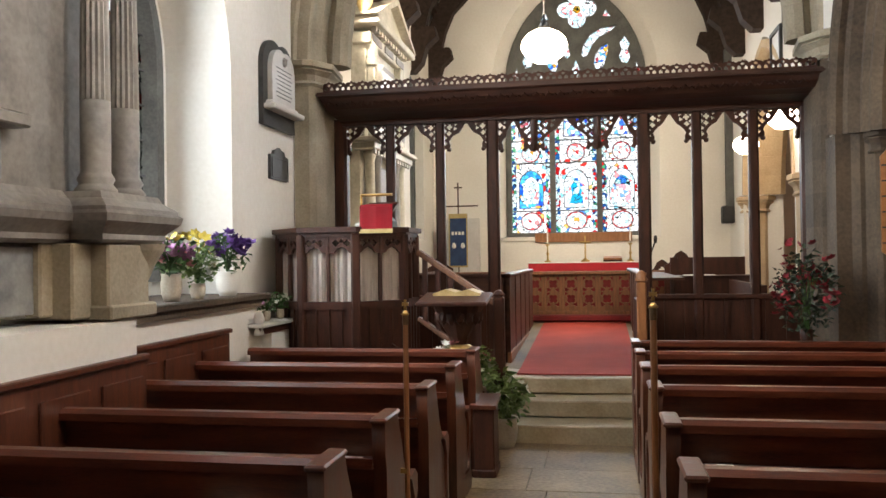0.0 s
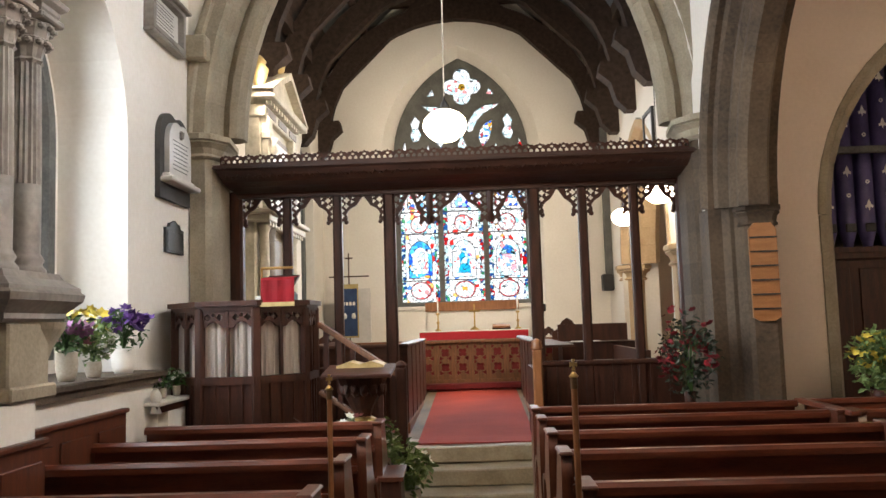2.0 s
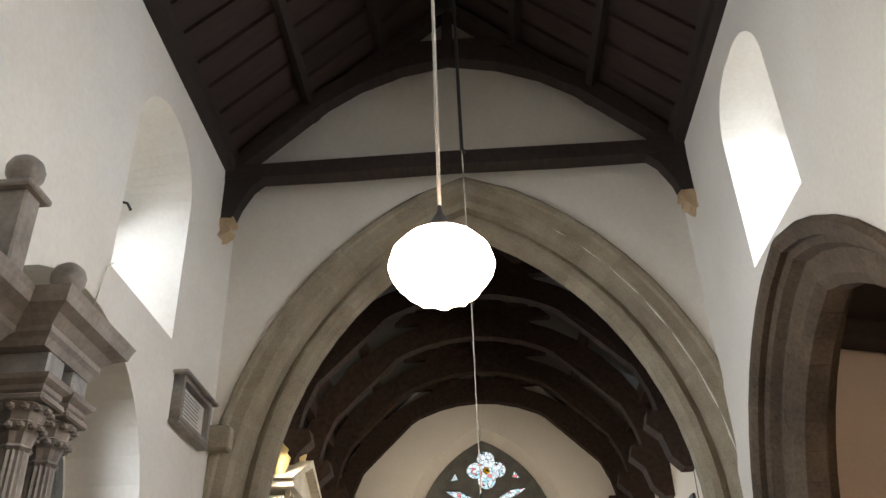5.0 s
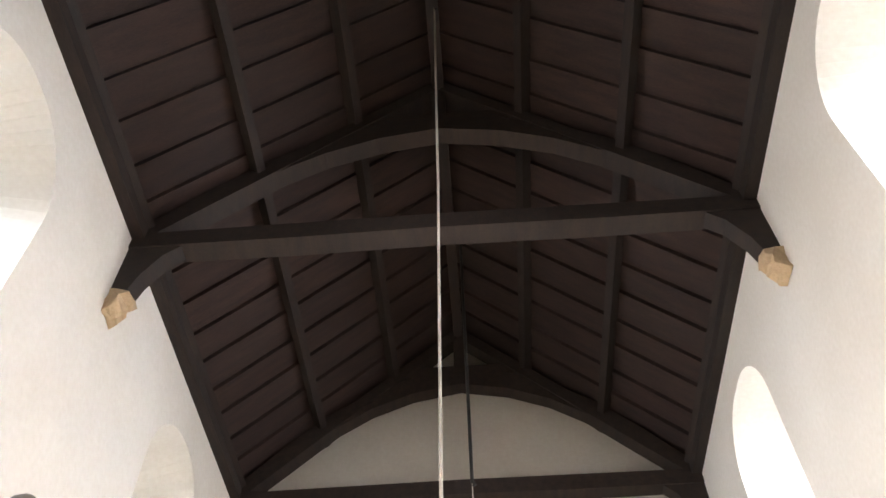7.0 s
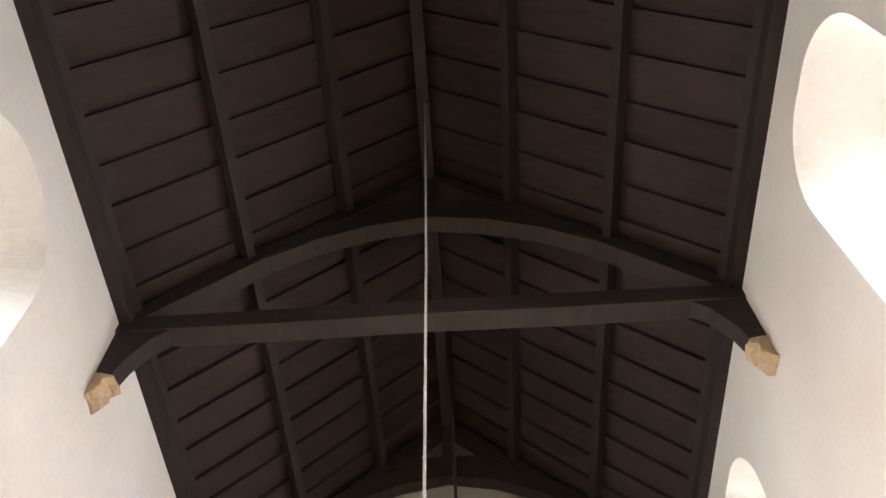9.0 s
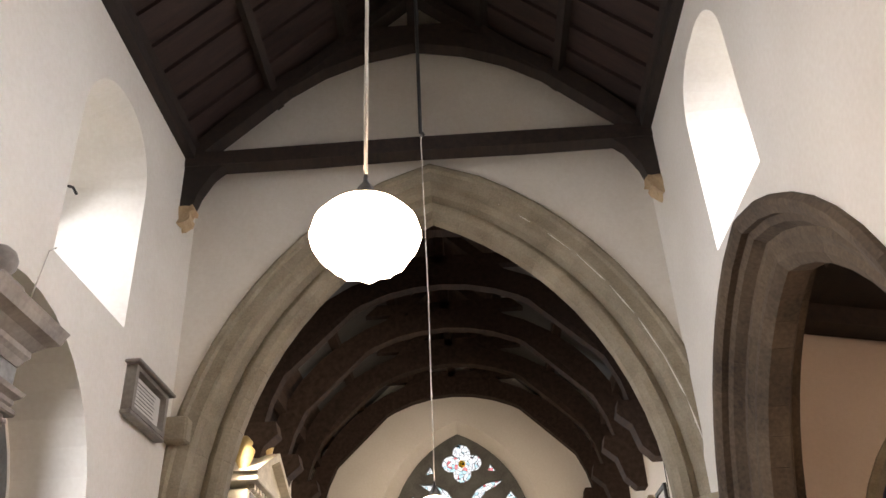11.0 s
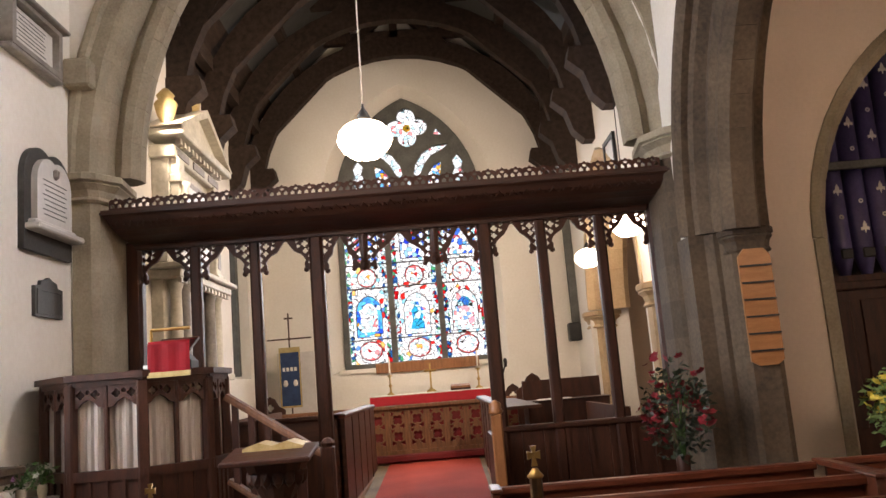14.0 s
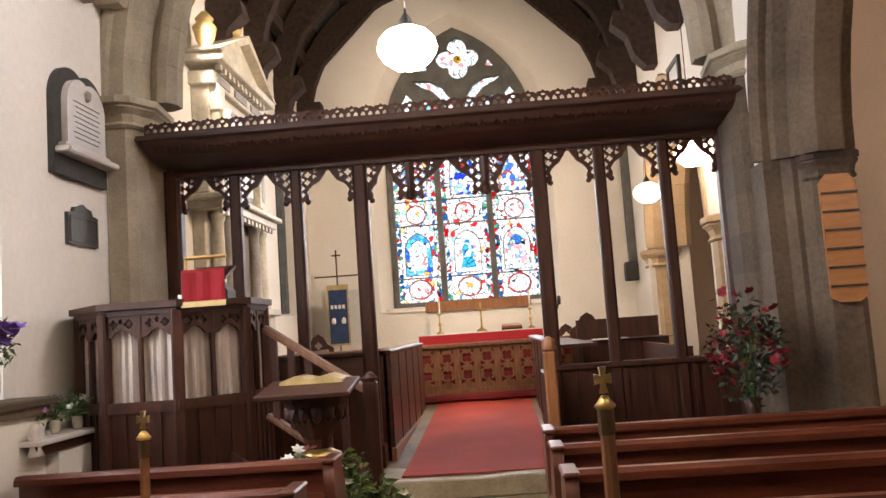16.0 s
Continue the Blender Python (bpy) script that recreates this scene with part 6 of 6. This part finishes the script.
bdr = part("border", upright(plate("bb", [(-0.17, 0.82), (0.17, 0.82), (0.17, 1.78), (-0.17, 1.78)], [[(-0.15, 0.85), (0.15, 0.85), (0.15, 1.70), (-0.15, 1.70)]], 0.008)), GILT, ban, "gold border")
bdr.location.y = -0.016
for k in range(4):
    part("letter_shape", B(-0.12 + k * 0.062, -0.078 + k * 0.062, -0.018, -0.011, 1.40, 1.46), WHITECLOTH, ban, "white lettering, not legible")
for x in (-0.08, 0.08):
    part("emblem", lathe(bmesh.new(), [(0.02, 0), (0.04, 0.03), (0.03, 0.08), (0.01, 0.1)], 8, x, -0.012, 1.16), WHITECLOTH, ban)

for x, y, hh in ((-2.35, 14.9, 1.0), (1.62, 13.2, 1.15), (1.45, 14.6, 0.9)):
    t = thing("carved_chair", x, y, 0.60 if y > 13.5 else 0.484, "dark oak chair with a tall carved back", "chair", "sanctuary chairs")
    part("seat", B(-0.25, 0.25, -0.22, 0.22, 0.42, 0.46), OAK, t)
    o = [(-0.24, 0.46), (0.24, 0.46), (0.24, hh - 0.12), (0.14, hh - 0.06), (0.08, hh + 0.05), (0, hh + 0.1), (-0.08, hh + 0.05), (-0.14, hh - 0.06), (-0.24, hh - 0.12)]
    part("backrest", moved(upright(plate("cb", o, [foil(0, hh - 0.08, 0.06, 4, 4)], 0.045)), 0, 0.22, 0), OAK, t)
    for a in (-0.22, 0.22):
        for b in (-0.19, 0.19):
            part("leg", B(a - 0.025, a + 0.025, b - 0.025, b + 0.025, 0, 0.42), OAK, t)

mic = thing("microphone_stand", 1.02, 11.6, 0.484, "black microphone on a boom stand in the chancel", "microphone stand")
part("pole", tube(bmesh.new(), [(0, 0, 0.0), (0, 0, 1.15)], 0.011), IRON, mic)
part("boom", tube(bmesh.new(), [(-0.05, 0, 1.08), (0.06, 0, 1.22), (0.11, 0, 1.36)], 0.010), IRON, mic)
part("head", lathe(bmesh.new(), [(0.016, 0), (0.022, 0.05), (0.02, 0.09), (0.005, 0.1)], 10, 0.115, 0, 1.34), IRON, mic, "", True)
part("cable", tube(bmesh.new(), [(-0.04, 0, 1.1), (-0.10, 0, 0.9), (-0.10, 0, 0.5), (-0.02, 0, 0.1)], 0.005, 5), IRON, mic)
part("base", lathe(bmesh.new(), [(0.14, 0), (0.14, 0.02), (0.02, 0.03)], 14), IRON, mic)

desk = thing("music_console", 1.9, 12.4, 0.484, "dark wooden desk with white sheets of music on it", "desk")
part("body", B(-0.5, 0.5, -0.3, 0.3, 0, 0.9), OAK, desk)
part("back", B(-0.5, 0.5, 0.25, 0.3, 0.9, 1.15), OAK, desk)
part("sheet", B(-0.35, 0.05, -0.22, 0.05, 0.905, 0.915), PAPER, desk, "white sheets")
part("top", B(-0.54, 0.54, -0.34, 0.3, 0.9, 0.904), OAK, desk)


# ---- pale chancel monument ----
def chancel_monument():
    t = thing("chancel_monument", CN, 11.55, 1.7, "tall pale marble wall monument with a pediment and gilt urns", "monument")
    def blk(name, d0, d1, y0, y1, z0, z1, m=PALEMARBLE, label="", bev=0.012):
        part(name, B(d0, d1, y0, y1, z0 - 1.7, z1 - 1.7, bevel=bev), m, t, label)
    blk("base", 0, 0.30, -1.0, 1.0, 1.72, 1.95)
    blk("base_ledge", 0, 0.36, -1.08, 1.08, 1.95, 2.03)
    blk("lower_back", 0, 0.14, -0.95, 0.95, 2.03, 3.05)
    blk("lower_niche", 0.14, 0.17, -0.45, 0.45, 2.15, 2.9, MARBLE, "grey niche")
    for y in (-0.8, -0.5, 0.5, 0.8):
        part("column", lathe(bmesh.new(), [(0.085, 0.33), (0.09, 0.37), (0.07, 0.40), (0.065, 0.9), (0.06, 1.2), (0.085, 1.28), (0.09, 1.33)], 14, 0.22, y, 0), MARBLE if abs(y) < 0.6 else PALEMARBLE, t, "", True)
    blk("middle_cornice", 0, 0.36, -1.05, 1.05, 3.03, 3.12)
    blk("middle_cornice_top", 0, 0.42, -1.12, 1.12, 3.12, 3.18)
    blk("upper_back", 0, 0.20, -0.85, 0.85, 3.18, 4.4)
    blk("upper_panel", 0.20, 0.24, -0.5, 0.5, 3.35, 4.2, WHITEMARBLE, "inscribed marble panel")
    for y in (-0.72, 0.72):
        blk("pilaster", 0.20, 0.30, y - 0.11, y + 0.11, 3.18, 4.4)
        blk("scroll", 0.0, 0.22, y * 1.3 - 0.08, y * 1.3 + 0.08, 3.2, 3.6)
    for k in range(12):
        blk("dentil", 0.28, 0.34, -0.86 + k * 0.148, -0.79 + k * 0.148, 4.53, 4.59, PALEMARBLE, "", 0)
    blk("frieze", 0, 0.28, -0.92, 0.92, 4.38, 4.53)
    blk("panel_border", 0.20, 0.225, -0.58, 0.58, 3.28, 4.28, MARBLE, "grey moulded border")
    for y in (-0.62, 0.0, 0.62):
        blk("frieze_panel", 0.28, 0.295, y - 0.22, y + 0.22, 4.41, 4.50, MARBLE, "", 0.004)
    for y in (-0.72, 0.72):
        blk("pilaster_sinking", 0.30, 0.306, y - 0.06, y + 0.06, 3.34, 4.02, MARBLE, "", 0.002)
        blk("pilaster_cap", 0.20, 0.33, y - 0.14, y + 0.14, 4.10, 4.20)
        blk("pilaster_base", 0.20, 0.33, y - 0.14, y + 0.14, 3.18, 3.26)
        part("bracket", lathe(bmesh.new(), [(0.02, 2.16), (0.09, 2.26), (0.06, 2.34), (0.10, 2.42)], 10, 0.30, y, 0), PALEMARBLE, t, "", True)
    for k in range(14):
        blk("lower_dentil", 0.30, 0.34, -0.98 + k * 0.146, -0.91 + k * 0.146, 2.98, 3.03, PALEMARBLE, "", 0)
    blk("cornice", 0, 0.42, -1.05, 1.05, 4.59, 4.68)
    part("pediment", prism(bmesh.new(), [(-1.05, 2.98), (1.05, 2.98), (0, 3.42)], "x", 0, 0.30), PALEMARBLE, t)
    for s in (-1, 1):
        part("raking_cornice", prism(bmesh.new(), [(s * 1.12, 2.98), (s * 1.0, 2.98), (0, 3.40), (0, 3.50)], "x", 0, 0.42), PALEMARBLE, t)
        part("urn", lathe(bmesh.new(), [(0.09, 3.0), (0.05, 3.06), (0.10, 3.16), (0.13, 3.28), (0.08, 3.34), (0.10, 3.38), (0.03, 3.46)], 14, 0.2, s * 0.9, 0.0), GILT, t, "gilt urn", True)
    part("crowning_shield", lathe(bmesh.new(), [(0.05, 3.46), (0.12, 3.52), (0.14, 3.62), (0.10, 3.74), (0.02, 3.8)], 12, 0.2, 0, 0), GILT, t, "gilt cartouche", True)


chancel_monument()
win = tagged(new("window_chancel_north"), "narrow leaded chancel window in a dark frame", kind="structure")
pts = arch_line(0.5, 4.4, 4.9, 8, 2.05)
part("window_frame", sweep(bmesh.new(), [(-0.1, -0.05), (0.05, -0.05), (0.05, 0.05), (-0.1, 0.05)], arch_path("x", CN - 0.2, 14.55, pts)), TRACERY, win)
pane = part("pane", prism(bmesh.new(), [(14.55 + u, z) for u, z in pts], "x", CN - 0.23, CN - 0.226), NWIN, win)
pane.visible_shadow = False
pic = thing("framed_picture", CS, 11.9, 4.1, "pale picture in a thin dark frame on the chancel wall", "picture")
part("frame", moved(upright(plate("fr", [(-0.3, -0.45), (0.3, -0.45), (0.3, 0.45), (-0.3, 0.45)], [[(-0.25, -0.4), (0.25, -0.4), (0.25, 0.4), (-0.25, 0.4)]], 0.04), "x"), -0.02), IRON, pic)
part("sheet", B(-0.015, -0.002, -0.26, 0.26, -0.41, 0.41), WHITEMARBLE, pic)
hp = thing("drain_pipe", CS, 15.6, 2.2, "dark square pipe box down the chancel wall", "pipe")
part("pipe", B(-0.12, 0.0, -0.08, 0.08, 0.3, 3.0), TRACERY, hp)
part("box", B(-0.2, 0.0, -0.12, 0.12, 0.0, 0.3, bevel=0.02), IRON, hp)


# spot lamps behind the chancel arch
def spot(x, y, z, target, power):
    t = thing("spot_lamp", x, y, z, "small brass spot lamp fixed high on the chancel wall", "lamp", "chancel spot lamps")
    d = (Vector(target) - Vector((x, y, z))).normalized()
    a = Vector((0, 0, 0))
    part("bracket", tube(bmesh.new(), [(0.0 if x < 0 else 0.0, 0, 0), (-0.16 if x < 0 else 0.16, -0.02, 0.05)], 0.018), GOLD, t)
    part("body", tube(bmesh.new(), [a - d * 0.10, a - d * 0.02, a + d * 0.06], 0.06, 12), GOLD, t)
    lamp = new("spot_light", bpy.data.lights.new("spot_light", "SPOT"))
    lamp.data.energy, lamp.data.color, lamp.data.spot_size, lamp.data.spot_blend, lamp.data.shadow_soft_size = power, (1.0, 0.86, 0.66), radians(105), 0.8, 0.06
    lamp.matrix_world = look(Vector((x, y, z)) + d * 0.09, target)


spot(2.45, 9.95, 5.0, (-2.2, 14.0, 3.6), 560)
spot(-2.35, 9.95, 5.0, (1.4, 15.0, 2.6), 350)

# ---- hymn board, organ, south flowers ----
hb = thing("hymn_board", 2.96, 8.42, 1.63, "light oak hymn board with dark number slots", "hymn board")
part("board", upright(plate("hb", [(-0.13, 0.04), (-0.07, 0.0), (0.07, 0.0), (0.13, 0.04), (0.13, 0.87), (0.08, 0.93), (-0.08, 0.93), (-0.13, 0.87)], [], 0.03)), HYMN, hb)
for k in range(6):
    part("slot", B(-0.128, 0.128, -0.034, -0.014, 0.11 + k * 0.135, 0.124 + k * 0.135), IRON, hb)


def organ():
    t = thing("organ", 5.2, 9.9, 0.0, "dark oak organ case with violet pipes stencilled in white", "organ")
    part("case", B(-1.5, 1.4, 0.0, 0.5, 0.0, 2.27), OAK, t)
    for k in range(4):
        part("case_panel", B(-1.40 + k * 0.7, -0.80 + k * 0.7, -0.02, 0.0, 0.95, 2.17, bevel=0.008), OAK, t)
    part("impost", B(-1.5, 1.4, -0.06, 0.5, 2.27, 2.35, bevel=0.012), OAK, t)
    part("upper_rail", B(-1.5, 1.4, -0.09, -0.02, 3.46, 3.54, bevel=0.01), TRACERY, t)
    part("mouth_rail", B(-1.5, 1.4, -0.03, 0.04, 2.35, 2.41), OAK, t)
    part("back", B(-1.5, 1.4, 0.5, 0.55, 0, 5.0), ROOFWOOD, t)
    w = 0.205
    fleur = mesh_of("stencil", upright(plate("fl", [(0, -0.06), (0.012, -0.02), (0.04, -0.03), (0.045, 0.0), (0.02, 0.01), (0.018, 0.03), (0, 0.07), (-0.018, 0.03), (-0.02, 0.01), (-0.045, 0.0), (-0.04, -0.03), (-0.012, -0.02)], [], 0.004)), WHITEMARBLE)
    dot = mesh_of("stencil", upright(plate("dt", circle(0, 0, 0.024, 10), [circle(0, 0, 0.01, 8)], 0.004)), WHITEMARBLE)
    for k in range(13):
        x = -1.38 + k * 0.218
        top = 4.55 + 0.25 * math.sin((k + 1) / 14 * math.pi)
        p = part("pipe", lathe(bmesh.new(), [(0.03, 2.35), (w * 0.48, 2.6), (w * 0.49, 2.7), (w * 0.49, top)], 14, x, 0.14, 0), ORGANPIPE, t, "", True)
        part("pipe_mouth", B(x - 0.06, x + 0.06, 0.02, 0.05, 2.58, 2.68, bevel=0.01), IRON, t)
        for j in range(7):
            z = 2.88 + j * 0.27 + (0.12 if k % 2 else 0)
            if z > top - 0.1 or abs(z - 3.5) < 0.1:
                continue
            ob = new("stencil", fleur if (j + k) % 2 == 0 else dot)
            ob.parent = t
            ob.location = (x, 0.036, z)
    part("notice", B(-0.34, -0.14, -0.026, -0.021, 1.86, 2.15), PAPER, t, "white printed notice")


organ()
bouquet("flower_pedestal", 2.20, 8.42, 0.0, 0.80, 0.28, "red roses and dark foliage in a tall arrangement", DARKLEAF, 520, [(REDPETAL, "red_flowers", 100, 0.04, 0.35, 1.05), (REDPETAL, "red_buds", 20, 0.036, 0.75, 0.75)], 1.0, 0.055, OAK, 31, "stand", 0.05)
bouquet("flower_pedestal", 4.02, 8.55, 0.0, 0.66, 0.27, "yellow flowers with trailing greenery on a stand", LEAFPALE, 620, [(YELLOW, "yellow_flowers", 60, 0.045, 0.5, 0.95)], 0.95, 0.10, OAK, 32, "stand", 0.055)
bouquet("flower_pot", -0.43, 7.95, 0.0, 0.46, 0.22, "trailing ivy and white flowers in a tan basket by the steps", LEAFPALE, 420, [(WHITEPETAL, "white_flowers", 16, 0.04, 0.55, 1.0)], 0.26, 0.12, WICKER, 33, "basket", 0.07)
bouquet("flower_pot", -0.60, 7.74, 0.45, 0.42, 0.14, "white flowers and ivy on a low stool", LEAFPALE, 220, [(WHITEPETAL, "white_flowers", 18, 0.038, 0.5, 1.0), (PINKPETAL, "pink_flowers", 5, 0.03, 0.6, 0.9)], 0.08, 0.08, SLATE, 34, "pot", 0.05)
bouquet("flower_pot", -0.84, 7.40, 0.45, 0.48, 0.15, "white and pink flowers with ivy below the lectern", LEAFPALE, 260, [(WHITEPETAL, "white_flowers", 22, 0.04, 0.6, 1.0), (PINKPETAL, "pink_flowers", 8, 0.032, 0.7, 0.9)], 0.08, 0.08, SLATE, 35, "pot", 0.05)
for x, y in ((-0.60, 7.74), (-0.84, 7.40)):
    st = thing("flower_stool", x, y, 0.0, "low dark stool under the flowers", "stool", "flower stools")
    part("seat", B(-0.11, 0.11, -0.11, 0.11, 0.42, 0.45), OAK, st)
    for a in (-0.09, 0.09):
        for b in (-0.09, 0.09):
            part("leg", B(a - 0.016, a + 0.016, b - 0.016, b + 0.016, 0, 0.42), OAK, st)
# dark box beside the front pew
bx = thing("offertory_box", -0.46, 7.05, 0.0, "dark wooden box with a sloping lid beside the pew end", "box")
part("body", B(-0.09, 0.07, -0.16, 0.14, 0.0, 0.52, bevel=0.01), OAK, bx)
part("lid", prism(bmesh.new(), [(-0.18, 0.52), (0.16, 0.56), (0.16, 0.59), (-0.18, 0.55)], "x", -0.11, 0.09), PEWSIDE, bx)
part("plinth", B(-0.10, 0.08, -0.17, 0.15, 0.0, 0.06, bevel=0.008), OAK, bx)
# casement gear of the clerestory window
gear = thing("window_opener", XN - 0.06, 6.24, 5.25, "black iron casement rod and lever with a hanging cord", "window opener")
part("rod", tube(bmesh.new(), [(0, 0, 0.0), (-0.01, -0.02, 0.55), (-0.03, 0.0, 0.82)], 0.014, 6), IRON, gear)
part("lever", tube(bmesh.new(), [(-0.01, -0.02, 0.58), (0.05, 0.06, 0.60), (0.06, 0.12, 0.57)], 0.012, 6), IRON, gear)
part("cord", tube(bmesh.new(), [(0.06, 0.0, 0.0), (0.08, -0.12, -0.10), (0.08, -0.22, -0.55)], 0.005, 5), CORD, gear)

# ---- flagstones of the nave aisle ----
flags = bpy.data.objects["floor"]
rng = random.Random(5)
y = -1.5
row = 0
while y < 8.1:
    d = rng.choice((0.45, 0.55, 0.62))
    y1 = min(y + d, 8.12)
    xs = [-0.62, -0.62 + rng.uniform(0.4, 0.9), 0.78]
    for a, b in zip(xs, xs[1:]):
        part("flagstone", B(a + 0.002, b - 0.002, y + 0.002, y1 - 0.002, -0.05, rng.uniform(-0.003, 0.0), bevel=0.003), SLAB, flags)
    y = y1
y = 8.12
part("flagstone", B(-2.6, -0.96, 7.96, 8.8, -0.05, -0.002, bevel=0.006), SLAB, flags)
part("flagstone", B(0.86, 2.66, 8.12, 8.6, -0.05, -0.002, bevel=0.006), SLAB, flags)
